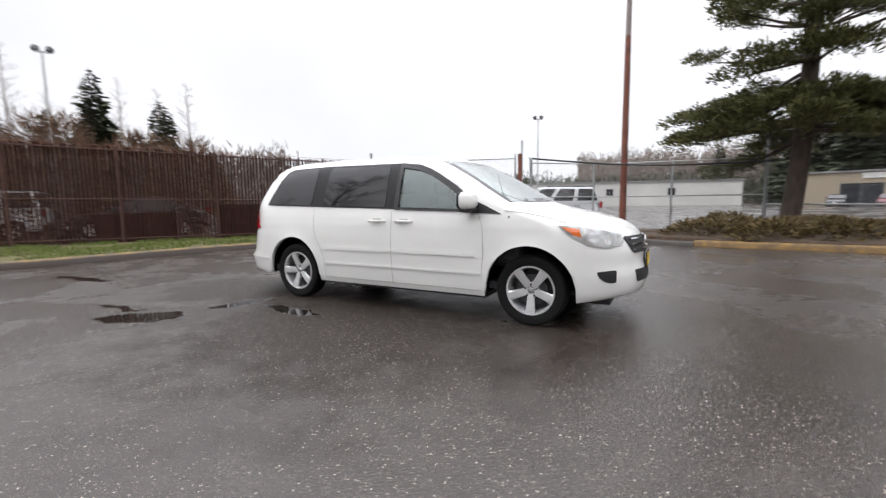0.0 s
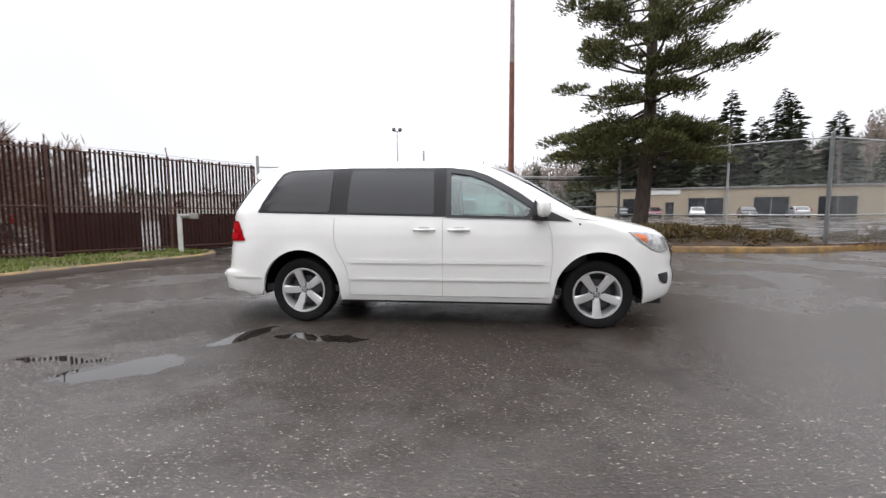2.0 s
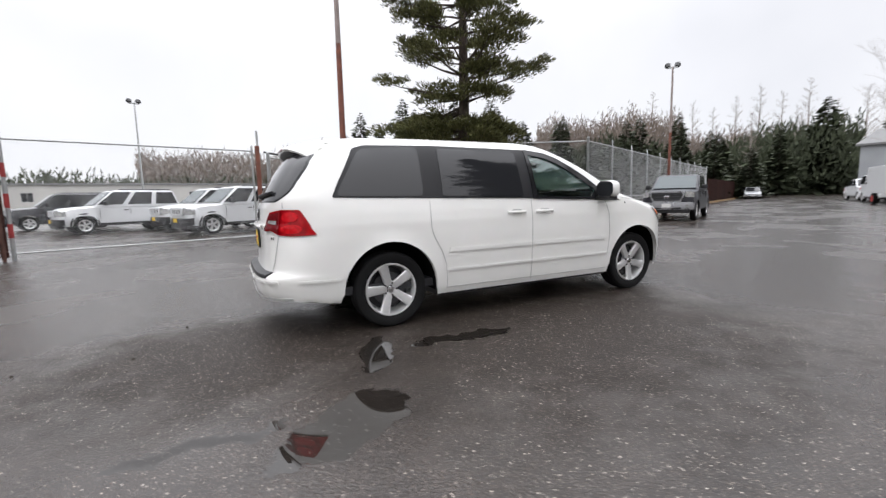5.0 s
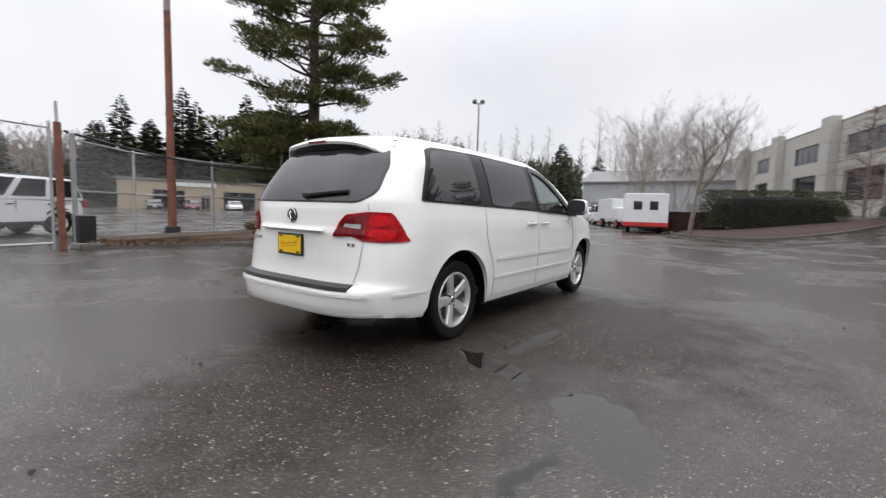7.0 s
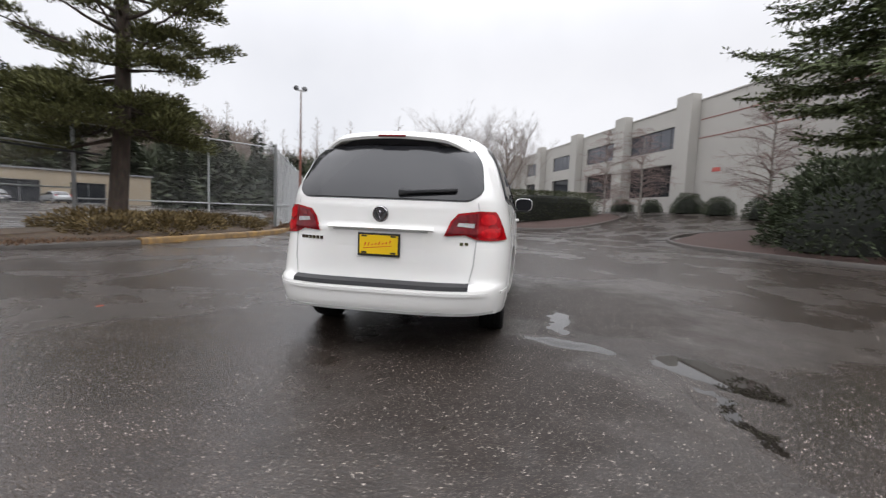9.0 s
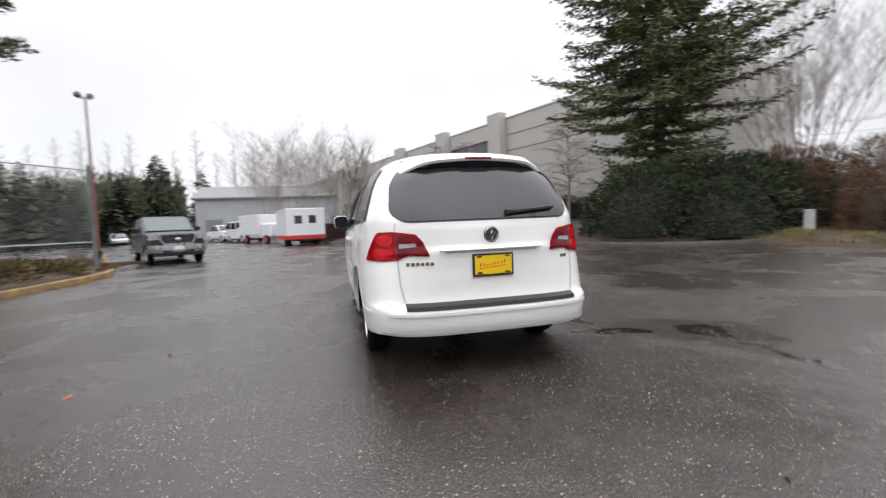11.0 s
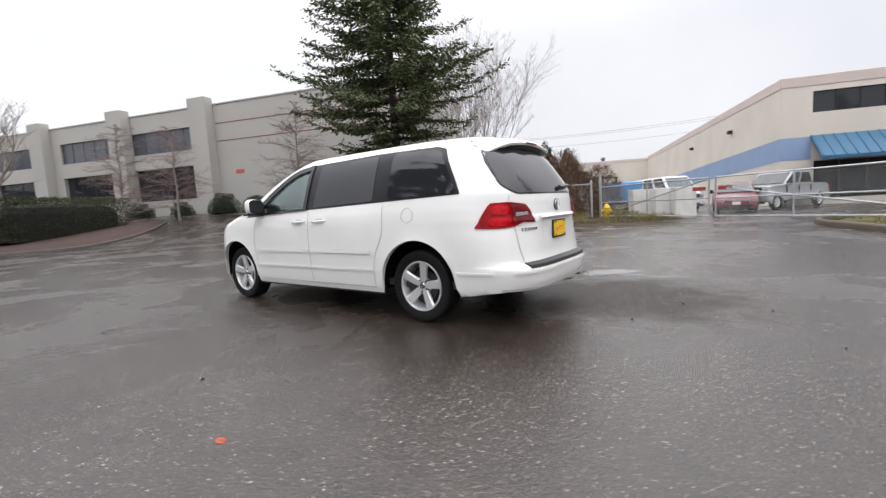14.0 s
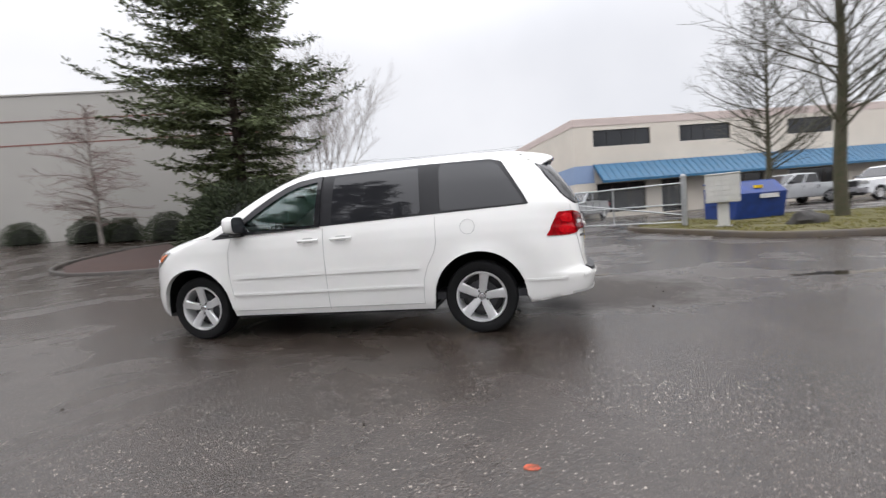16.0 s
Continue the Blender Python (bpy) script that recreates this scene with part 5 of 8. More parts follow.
    for k in range(15):
        u = -1 + k / 7
        y = 0.665 * u
        lp.append([(van_rear_x(y, 0.57) + 0.01, y, 0.572), (van_rear_x(y, 0.535) - 0.004, y, 0.549), (van_rear_x(y, 0.52) - 0.006, y, 0.520), (van_rear_x(y, 0.57) + 0.01, y, 0.53)])
    rings(bm, lp, cap0=True, cap1=True)
    part("bumper_pad", bm, BLACK_TRIM, van, "black ribbed bumper step pad", smooth=True)
    part("exhaust_pipe", cyl(bmesh.new(), (-2.1, -0.60, 0.345), (-2.50, -0.60, 0.335), 0.024, seg=14), DARK_METAL, van)
    # nose
    grille = part("grille", bend(cut_panel(round_poly([(-0.42, 0.70), (0.42, 0.70), (0.52, 0.86), (-0.52, 0.86)], 0.03), 0.06), front_at(0.006), 0.006), BLACK_TRIM, van)
    for z in (0.735, 0.785, 0.835):
        part("grille_bar", strip([(-0.44, z), (0.44, z)], front_at(0.02), 0.014, 0.012), CHROME, grille)
    part("lower_intake", bend(cut_panel(round_poly([(-0.38, 0.42), (0.38, 0.42), (0.42, 0.54), (-0.42, 0.54)], 0.03), 0.06), front_at(0.004), 0.004), BLACK_TRIM, van)
    fp = part("front_plate", box(bmesh.new(), 2.500, 2.512, -0.16, 0.16, 0.53, 0.69, 0.004), BLACK_TRIM, van)
    part("front_plate_face", box(bmesh.new(), 2.5125, 2.5145, -0.145, 0.145, 0.545, 0.675), YELLOW, fp)
    bm = bmesh.new()
    lathe(bm, [(0.0005, 0.014), (0.055, 0.012), (0.065, 0.0)], 28)
    em2 = part("front_emblem", bm, CHROME, van, smooth=True)
    em2.matrix_basis = Matrix.Translation((van_front_x(0, 0.79) + 0.012, 0, 0.79)) @ Matrix.Rotation(radians(-90), 4, 'Z')
    part("air_dam", box(bmesh.new(), 1.99, 2.24, -0.64, 0.64, 0.215, 0.33, 0.02), BLACK_TRIM, van)
    # windscreen
    part("windscreen_rim", ring_panel(shrink(W_SCR, -0.006), shrink(W_SCR, 0.03), front_at(0.003), 0.004), GLOSS_BLACK, van, smooth=True)
    part("windscreen", bend(cut_panel(W_SCR), front_at(0.001), 0.004), MILKY_SHEEN, van, "clear windscreen with a painted milky sheen", smooth=True)
    for y0, y1 in ((-0.62, -0.02), (0.10, 0.66)):
        bm = bmesh.new()
        cyl(bm, (van_front_x(y0, 1.21) + 0.02, y0, 1.20), (van_front_x(y1, 1.23) + 0.02, y1, 1.225), 0.010, 0.006, 8)
        part("wiper_blade", bm, BLACK_TRIM, van)
    part("bonnet_gap", strip([(1.30, 1.115), (1.50, 1.095), (1.70, 1.055), (1.88, 1.0)], side_at(-1, 0.0012), 0.007), JOINT, van)
    part("bonnet_gap", strip([(1.30, 1.115), (1.50, 1.095), (1.70, 1.055), (1.88, 1.0)], side_at(1, 0.0012), 0.007), JOINT, van)
    # cabin
    part("cabin_floor", box(bmesh.new(), -2.3, 1.2, -0.85, 0.85, 0.33, 0.40), DASH, van)
    part("dashboard", box(bmesh.new(), 0.95, 1.45, -0.84, 0.84, 0.55, 1.08, 0.08, 3), DASH, van)
    part("partition", box(bmesh.new(), -0.22, -0.16, -0.74, 0.74, 0.40, 1.62, 0.02), SEAT, van)
    part("headliner", box(bmesh.new(), -2.0, 0.25, -0.58, 0.58, 1.655, 1.675, 0.008), HEADLINER, van)
    for y in (-0.40, 0.40):
        seat = part("front_seat", box(bmesh.new(), 0.0, 0.55, y - 0.25, y + 0.25, 0.55, 0.76, 0.06, 3), SEAT, van)
        bm = bmesh.new()
        rings(bm, [[(x + dx, y + yy * ww, z) for dx, yy in ((-0.07, -1), (-0.09, 0), (-0.07, 1), (0.05, 1), (0.03, 0), (0.05, -1))] for x, z, ww in ((0.06, 0.70, 0.24), (-0.02, 1.0, 0.25), (-0.10, 1.22, 0.22), (-0.12, 1.28, 0.16))], cap0=True, cap1=True)
        part("seat_back", bm, SEAT, seat, smooth=True, sharp=60)
        part("headrest", box(bmesh.new(), -0.17, -0.07, y - 0.13, y + 0.13, 1.31, 1.48, 0.04, 3), SEAT, seat)
    bm = bmesh.new()
    cen, tilt = Vector((0.78, 0.40, 1.03)), Matrix.Rotation(radians(-62), 3, 'Y')
    lp = []
    for i in range(28):
        a = 2 * math.pi * i / 28
        ring = []
        for k in range(8):
            b = 2 * math.pi * k / 8
            r = 0.185 + 0.015 * math.cos(b)
            ring.append(cen + tilt @ Vector((r * math.cos(a), r * math.sin(a), 0.015 * math.sin(b))))
        lp.append(ring)
    rings(bm, lp + [lp[0]])
    sw = part("steering_wheel", bm, BLACK_TRIM, van, smooth=True)
    bm = bmesh.new()
    cyl(bm, cen, cen + Vector((0.30, 0, -0.13)), 0.03)
    for a in (0, 120, 240):
        cyl(bm, cen, cen + tilt @ Vector((0.18 * math.cos(radians(a)), 0.18 * math.sin(radians(a)), 0)), 0.018)
    part("wheel_spokes", bm, BLACK_TRIM, sw)
    part("inside_mirror", box(bmesh.new(), 0.72, 0.76, -0.12, 0.12, 1.50, 1.57, 0.02), BLACK_TRIM, van)
    return van


make_van()


# ---- fences, poles and gates ----
def wire_mesh(segs, h0, h1, pitch=0.055, r=0.0015):
    """Chain link: crossed straight wires on each straight stretch between two ground points."""
    verts, faces = [], []
    for (ax, ay), (bx, by) in segs:
        a, b = Vector((ax, ay, 0)), Vector((bx, by, 0))
        L = (b - a).length
        d = (b - a) / L
        nrm = Vector((-d.y, d.x, 0)) * r
        H = h1 - h0
        u = -H
        while u < L:
            for sg in (1, -1):
                u0, u1, z0, z1 = u, u + H, 0.0, H
                if u0 < 0:
                    z0, u0 = -u0, 0.0
                if u1 > L:
                    z1, u1 = H - (u1 - L), L
                if u1 - u0 < 0.03:
                    continue
                if sg < 0:
                    z0, z1 = H - z0, H - z1
                p, q = a + d * u0 + Vector((0, 0, h0 + z0)), a + d * u1 + Vector((0, 0, h0 + z1))
                up = Vector((0, 0, r * 1.4))
                i = len(verts)
                verts += [p + nrm, p - nrm, p + up, q + nrm, q - nrm, q + up]
                faces += [(i, i + 1, i + 4, i + 3), (i + 1, i + 2, i + 5, i + 4), (i + 2, i, i + 3, i + 5)]
            u += pitch
    return verts, faces


def chain_fence(label, pts, h, post_r=0.035, rails=(0.06, 1.0), base=0.1, group="chain-link fences", posts=None, barbed=False):
    """A chain-link fence along ground points, a post at each."""
    f = thing("chain_link_fence", label, "fence", group)
    f.location = (pts[0][0], pts[0][1], 0)
    o = Vector((pts[0][0], pts[0][1], 0))
    loc = [(x - o.x, y - o.y) for x, y in pts]
    for i, (x, y) in enumerate(loc):
        big = i in (0, len(loc) - 1)
        bm = bmesh.new()
        r = post_r * (1.5 if big else 1.0)
        cyl(bm, (x, y, -0.1), (x, y, h + (0.12 if big else 0.03)), r)
        cyl(bm, (x, y, h + (0.12 if big else 0.03)), (x, y, h + (0.17 if big else 0.06)), r * 1.15, r * 0.4)
        part("post", bm, GALV, f)
        if barbed and not big:
            part("barb_arm", cyl(bmesh.new(), (x, y, h), (x + 0.25, y + 0.25, h + 0.32), 0.018), GALV, f)
    segs = list(zip(loc, loc[1:]))
    for (ax, ay), (bx, by) in segs:
        for z in [h] + [z for z in rails if z < h]:
            part("rail", cyl(bmesh.new(), (ax, ay, z + base * (z < 0.5)), (bx, by, z + base * (z < 0.5)), 0.022, seg=8), GALV, f)
    v, fc = wire_mesh(segs, base, h)
    w = raw("wire_mesh", v, fc, GALV, f)
    w["kind"] = "stuff"
    return f


def spaced(a, b, step):
    n = max(1, round(math.dist(a, b) / step))
    return [(a[0] + (b[0] - a[0]) * i / n, a[1] + (b[1] - a[1]) * i / n) for i in range(n + 1)]


GATE_W, GATE_E, CORNER = (-7.0, 7.9), (-1.9, 9.3), (10.0, 8.35)
chain_fence("tall galvanised chain-link fence beside a road", spaced(CORNER, (37.0, 20.8), 3.0), 3.2, barbed=True)
chain_fence("tall galvanised chain-link fence behind a pine", [CORNER, (7.9, 9.6), (5.2, 11.9)], 3.2)
chain_fence("chain-link yard fence with a mid rail", [(5.2, 11.9), (2.6, 11.9), (0.15, 11.3), (-1.6, 9.55)], 2.45, rails=(0.06, 1.3))
chain_fence("closed chain-link yard gate", [GATE_W, (-2.05, 9.25)], 2.6, post_r=0.02, rails=(0.06,))

# rusty gate post and dark rolled cover on the yard fence
gp = thing("gate_post", "rust-red steel gate post with a taller pipe", "post", m=pose(*GATE_E, 0))
part("post", box(bmesh.new(), -0.06, 0.06, -0.06, 0.06, 0, 2.75, 0.012), RUST, gp)
part("pipe", cyl(bmesh.new(), (0.02, 0.13, 0), (0.02, 0.13, 3.2), 0.03), GALV, gp)
bx = thing("gate_control_box", "dark metal gate control cabinet", "control box", m=pose(-1.45, 9.55, 0, 0, 0, 15))
part("cabinet", box(bmesh.new(), -0.18, 0.18, -0.14, 0.14, 0.12, 0.75, 0.02), BLACK_TRIM, bx)
part("foot", box(bmesh.new(), -0.22, 0.22, -0.18, 0.18, 0.0, 0.125, 0.01), CONCRETE, bx)
gp = thing("gate_post", "grey gate post with red and white bands", "post", m=pose(*GATE_W, 0))
part("post", cyl(bmesh.new(), (0, 0, 0), (0, 0, 2.95), 0.042), GALV, gp)
for z in (0.5, 1.15, 1.8):
    part("red_band", cyl(bmesh.new(), (0, 0, z), (0, 0, z + 0.3), 0.045), mat("faded_red_band", (0.36, 0.04, 0.04), 0.6), gp)
cb = thing("sagging_cable", "dark cable bundle sagging between fence posts", "cable", m=pose(-1.7, 9.7, 0))
bm = bmesh.new()
pts = [Vector((6.9 * t, 1.2 * t + 0.8 * math.sin(math.pi * t), 2.62 - 0.35 * t - 0.12 * math.sin(math.pi * t))) for t in [i / 14 for i in range(15)]]
rings(bm, [[p + Vector((0, 0.03 * math.cos(a), 0.03 * math.sin(a))) for a in [math.pi * i / 4 for i in range(8)]] for p in pts], cap0=True, cap1=True)
part("cable", bm, BLACK_TRIM, cb)

# brown slatted fence in the west: chain link filled with upright slats
DARK_RUST = mat("dark_rusty_steel", (0.10, 0.045, 0.033), 0.8, var=0.3, scale=5)
sf = thing("slatted_fence", "tall chain-link fence filled with weathered brown slats", "fence")
d_ = Vector((-0.60, -0.80, 0)).normalized()
p0 = Vector((*GATE_W, 0)) + d_ * 0.12


def slat_top(u):
    """How tall the slats are, as a share of full height: lower towards the gate."""
    return 0.87 + 0.13 * min(1.0, u / 12)


slat_me = []
for k in range(5):
    bm = bmesh.new()
    w_, h_ = 0.0262 + 0.0012 * (k % 3), (3.00, 3.04, 2.98, 3.02, 2.96)[k]
    box(bm, -w_, w_, -0.006, 0.006, 0.10, h_)
    for v in bm.verts:
        v.co.x += (0.003, -0.004, 0.0, 0.005, -0.002)[k] * v.co.z / 2.9
    o = part("slat", bm, SLAT, sf)
    slat_me.append(o.data)
    o.matrix_basis = Matrix.Translation(p0 + d_ * 0.095 * k) @ Matrix.Rotation(math.atan2(d_.y, d_.x), 4, 'Z') @ Matrix.Diagonal((1, 1, 0.87, 1))
rng = random.Random(4)
pos = 0.38
n_slat = 5
rest = bmesh.new()
while pos < 30:
    pos += 0.095 + rng.uniform(-0.006, 0.006)
    if rng.random() < 0.006:
        continue
    if n_slat < 298:
        o = new("slat", slat_me[rng.randrange(5)])
        o.parent = sf
        o.matrix_basis = Matrix.Translation(p0 + d_ * pos + Vector((0, 0, rng.uniform(-0.015, 0.015)))) @ Matrix.Rotation(math.atan2(d_.y, d_.x), 4, 'Z') @ Matrix.Rotation(rng.uniform(-0.004, 0.004), 4, 'Y') @ Matrix.Diagonal((1, 1, slat_top(pos), 1))
    else:
        c, n_, top = p0 + d_ * pos, Vector((-d_.y, d_.x, 0)) * 0.006, rng.uniform(2.96, 3.04)
        e = d_ * 0.027
        loop = [c - e - n_, c + e - n_, c + e + n_, c - e + n_]
        lo = [rest.verts.new(q + Vector((0, 0, 0.1))) for q in loop]
        hi = [rest.verts.new(q + Vector((0, 0, top))) for q in loop]
        for i in range(4):
            rest.faces.new((lo[i], lo[(i + 1) % 4], hi[(i + 1) % 4], hi[i]))
        rest.faces.new(hi)
    n_slat += 1
tagged(part("far_slats", rest, SLAT, sf), kind="stuff")
for i in range(12):
    u = max(0.1, 2.4 + 2.5 * (i - 1))
    p = p0 + d_ * u + Vector((-d_.y, d_.x, 0)) * 0.05
    top = p + Vector((0, 0, 3.02 * slat_top(u)))
    part("post", cyl(bmesh.new(), p, top, 0.035), DARK_RUST, sf)
    if i:
        part("barb_arm", cyl(bmesh.new(), top - Vector((0, 0, 0.05)), top + Vector((d_.y, -d_.x, 0)) * 0.16 + Vector((0, 0, 0.26)), 0.014, seg=8), DARK_RUST, sf)
side_ = Vector((-d_.y, d_.x, 0)) * 0.02
for z in (0.25, 1.45, 2.93):
    for u0, u1 in ((0, 12), (12, 30)):
        a, b = p0 + side_ + d_ * u0, p0 + side_ + d_ * u1
        part("rail", cyl(bmesh.new(), a + Vector((0, 0, z * slat_top(u0))), b + Vector((0, 0, z * slat_top(u1))), 0.02, seg=8), DARK_RUST, sf)
bm = bmesh.new()
for k in range(2):
    for i in range(30):
        a = p0 + d_ * i + Vector((0, 0, 3.0 * slat_top(i) + 0.06 * k + 0.015 * math.sin(i * 2.1 + k)))
        b = p0 + d_ * (i + 1) + Vector((0, 0, 3.0 * slat_top(i + 1) + 0.06 * k + 0.015 * math.sin(i * 2.1 + 2.1 + k)))
        cyl(bm, a, b, 0.005, seg=5, cap=False)
part("barbed_wire", bm, RUST, sf)
o_ = p0 + side_ * 1.6
fv, ff = wire_mesh([((o_.x, o_.y), (o_.x + d_.x * 12, o_.y + d_.y * 12))], 0.1, 2.62, 0.062, 0.0035)
raw("wire_mesh", fv, ff, DARK_RUST, sf)["kind"] = "stuff"
# steel bins behind the slats
BIN = mat("dark_maroon_bin_paint", (0.050, 0.016, 0.014), 0.75, var=0.35, scale=3, stain=(0.03, 0.02, 0.018), stain_amt=0.7, bump=0.15, spec=0.2)
for u_, len_, h_, o_ in ((1.3, 1.9, 1.12, 1.25), (4.0, 2.0, 1.18, 1.15), (7.2, 2.2, 0.95, 1.35)):
    c_ = p0 + d_ * u_ + Vector((-0.8, 0.6, 0)) * o_
    bn = thing("steel_bin", "dark maroon ribbed steel bin behind a slatted fence", "bin", "steel bins", pose(c_.x, c_.y, 0, 0, 0, math.degrees(math.atan2(d_.y, d_.x))))
    bm = bmesh.new()
    rings(bm, [[(-len_ / 2 * k, -0.7 * k, z), (len_ / 2 * k, -0.7 * k, z), (len_ / 2 * k, 0.7 * k, z), (-len_ / 2 * k, 0.7 * k, z)] for k, z in ((0.94, 0.05), (1.0, h_), (0.96, h_), (0.91, 0.12))], cap0=True, cap1=True)
    part("tub", bm, BIN, bn)
    for k in range(4):
        xr = -len_ / 2 * 0.85 + k * len_ * 0.283
        for sy in (-1, 1):
            part("rib", box(bmesh.new(), xr - 0.03, xr + 0.03, *sorted((sy * 0.66, sy * 0.74)), 0.05, h_ - 0.02), BIN, bn)

# white elbow pipe in the grass
pp = thing("standpipe", "white elbow standpipe in mossy grass", "pipe", m=pose(-7.75, 5.25, 0.1, 0, 0, 30))
bm = bmesh.new()
cyl(bm, (0, 0, 0), (0, 0, 0.98), 0.06)
part("riser", bm, mat("white_pipe_paint", (0.62, 0.61, 0.57), 0.6, var=0.1), pp)
part("elbow", cyl(bmesh.new(), (-0.05, 0, 0.98), (0.26, 0, 0.98), 0.055), CONCRETE, pp)
part("coupling", box(bmesh.new(), 0.24, 0.44, -0.09, 0.09, 0.90, 1.06, 0.03), CONCRETE, pp)


# ---- light poles ----
def light_pole(label, x, y, h, heads, mat_low=RUST, r=0.10, turn=0):
    t = thing("light_pole", label, "street lamp", "yard lights", m=pose(x, y, ground_z(x, y), 0, 0, turn))
    part("pole", cyl(bmesh.new(), (0, 0, 0), (0, 0, h * 0.55), r, r * 0.75, 14), mat_low, t)
    part("upper_pole", cyl(bmesh.new(), (0, 0, h * 0.55), (0, 0, h), r * 0.75, r * 0.5, 14), mat("weathered_pole", (0.33, 0.27, 0.25), 0.7, var=0.2) if mat_low is RUST else GALV, t)
    part("foot", cyl(bmesh.new(), (0, 0, 0), (0, 0, 0.38), r * 2.0, r * 1.7, 14), BLACK_TRIM, t)
    if heads:
        part("cross_arm", box(bmesh.new(), -0.26, 0.26, -0.04, 0.04, h - 0.1, h - 0.02), GALV, t)
        for k in range(heads):
            s = (-1, 1)[k % 2]
            bm = bmesh.new()
            cyl(bm, (s * 0.22, 0, h - 0.02), (s * 0.28, 0.22, h + 0.14), 0.10, 0.18, 14)
            part("lamp_head", bm, BLACK_TRIM, t)
    return t


light_pole("tall rust-red steel light pole beside a fence", 1.13, 11.35, 12.0, 2, r=0.12)
light_pole("yard light pole with two floodlights", -8.04, 33.0, 8.2, 2, GALV, 0.08, 20)
light_pole("roadside light pole with floodlights, rusty below", 22.45, 13.95, 8.8, 2, RUST, 0.10, -50)
light_pole("yard light pole with two floodlights", -25.4, 5.6, 8.9, 2, GALV, 0.09, 60)

# ---- south side: pipe gate, fence, mailbox, hydrant ----
G_A, G_B = (1.7, -16.3), (-6.95, -10.85)
chain_fence("old chain-link fence overgrown with brush", [(2.2, -16.6), (4.6, -16.9), (7.2, -17.2), (10.0, -17.6)], 1.75, rails=(0.06,))
for (ax, ay), (bx_, by_), lab in ((G_A, (-2.75, -13.5), "grey pipe gate leaf with a diagonal brace"), (G_B, (-2.95, -13.37), "grey pipe gate leaf with a diagonal brace")):
    g = thing("pipe_gate", lab, "gate", "gate leaves", m=pose(ax, ay, 0))
    dx, dy = bx_ - ax, by_ - ay
    for z in (0.25, 0.85, 1.55):
        part("rail", cyl(bmesh.new(), (0, 0, z), (dx, dy, z), 0.025, seg=8), GALV, g)
    for f_ in (0.0, 0.5, 1.0):
        part("upright", cyl(bmesh.new(), (dx * f_, dy * f_, 0.22), (dx * f_, dy * f_, 1.6), 0.028, seg=8), GALV, g)
    part("brace", cyl(bmesh.new(), (dx * 0.02, dy * 0.02, 0.28 if ax > 0 else 0.5), (dx * 0.98, dy * 0.98, 1.5 if ax > 0 else 1.2), 0.025, seg=8), GALV, g)
    part("marker", box(bmesh.new(), dx * 0.93 - 0.2, dx * 0.93 + 0.2, dy * 0.93 - 0.02, dy * 0.93 + 0.04, 1.12, 1.25, 0.01), mat("dull_red_marker", (0.30, 0.04, 0.03), 0.6), g)
    v, fc = wire_mesh([((0, 0), (dx, dy))], 0.25, 1.55)
    raw("wire_mesh", v, fc, GALV, g)["kind"] = "stuff"
gp = thing("gate_post", "thick grey steel gate post on a kerb", "post", m=pose(*G_B, 0.1))
part("post", cyl(bmesh.new(), (0, 0, 0), (0, 0, 1.68), 0.085, seg=16), GALV, gp)
part("cap", cyl(bmesh.new(), (0, 0, 1.68), (0, 0, 1.74), 0.095, 0.05, 16), GALV, gp)
gp = thing("gate_post", "grey steel gate post in rough grass", "post", m=pose(*G_A, 0.05))
part("post", cyl(bmesh.new(), (0, 0, 0), (0, 0, 2.05), 0.06, seg=14), GALV, gp)

hy = thing("fire_hydrant", "yellow fire hydrant in rough grass", "fire hydrant", m=pose(1.2, -15.45, 0.12))
HYD = mat("yellow_hydrant_paint", (0.72, 0.45, 0.02), 0.5, var=0.12)
bm = bmesh.new()
lathe(bm, [(0.17, 0.0), (0.17, 0.05), (0.12, 0.06), (0.115, 0.45), (0.15, 0.47), (0.15, 0.52), (0.12, 0.55), (0.09, 0.64), (0.035, 0.68), (0.035, 0.74), (0.001, 0.745)], 20, 'Z')
part("barrel", bm, HYD, hy, smooth=True, sharp=40)
for a in (0, 90, 180):
    c, s = math.cos(radians(a)), math.sin(radians(a))
    part("outlet", cyl(bmesh.new(), (0.10 * c, 0.10 * s, 0.38), (0.21 * c, 0.21 * s, 0.38), 0.06), HYD, hy)

mt = thing("meter_post", "small white utility box on a post", "utility box", m=pose(5.95, -14.9, 0.12, 0, 0, 25))
part("box", box(bmesh.new(), -0.14, 0.14, -0.10, 0.10, 0.15, 0.95, 0.02), mat("white_meter_box", (0.6, 0.6, 0.58), 0.6), mt)
part("foot", box(bmesh.new(), -0.06, 0.06, -0.05, 0.05, -0.02, 0.152), GALV, mt)

mb = thing("cluster_mailbox", "grey cluster mailbox on a pedestal", "mailbox", m=pose(-7.5, -9.25, 0.12, 0, 0, -25))
MBX = mat("pale_grey_mailbox_paint", (0.55, 0.54, 0.50), 0.55, var=0.08)
part("cabinet", box(bmesh.new(), -0.42, 0.42, -0.25, 0.25, 0.72, 1.52, 0.02), MBX, mb)
part("pedestal", box(bmesh.new(), -0.14, 0.14, -0.14, 0.14, 0.04, 0.722, 0.02), MBX, mb)
part("foot", box(bmesh.new(), -0.22, 0.22, -0.22, 0.22, 0.0, 0.042, 0.01), CONCRETE, mb)
part("cap", box(bmesh.new(), -0.44, 0.44, -0.27, 0.27, 1.52, 1.56, 0.015), MBX, mb)
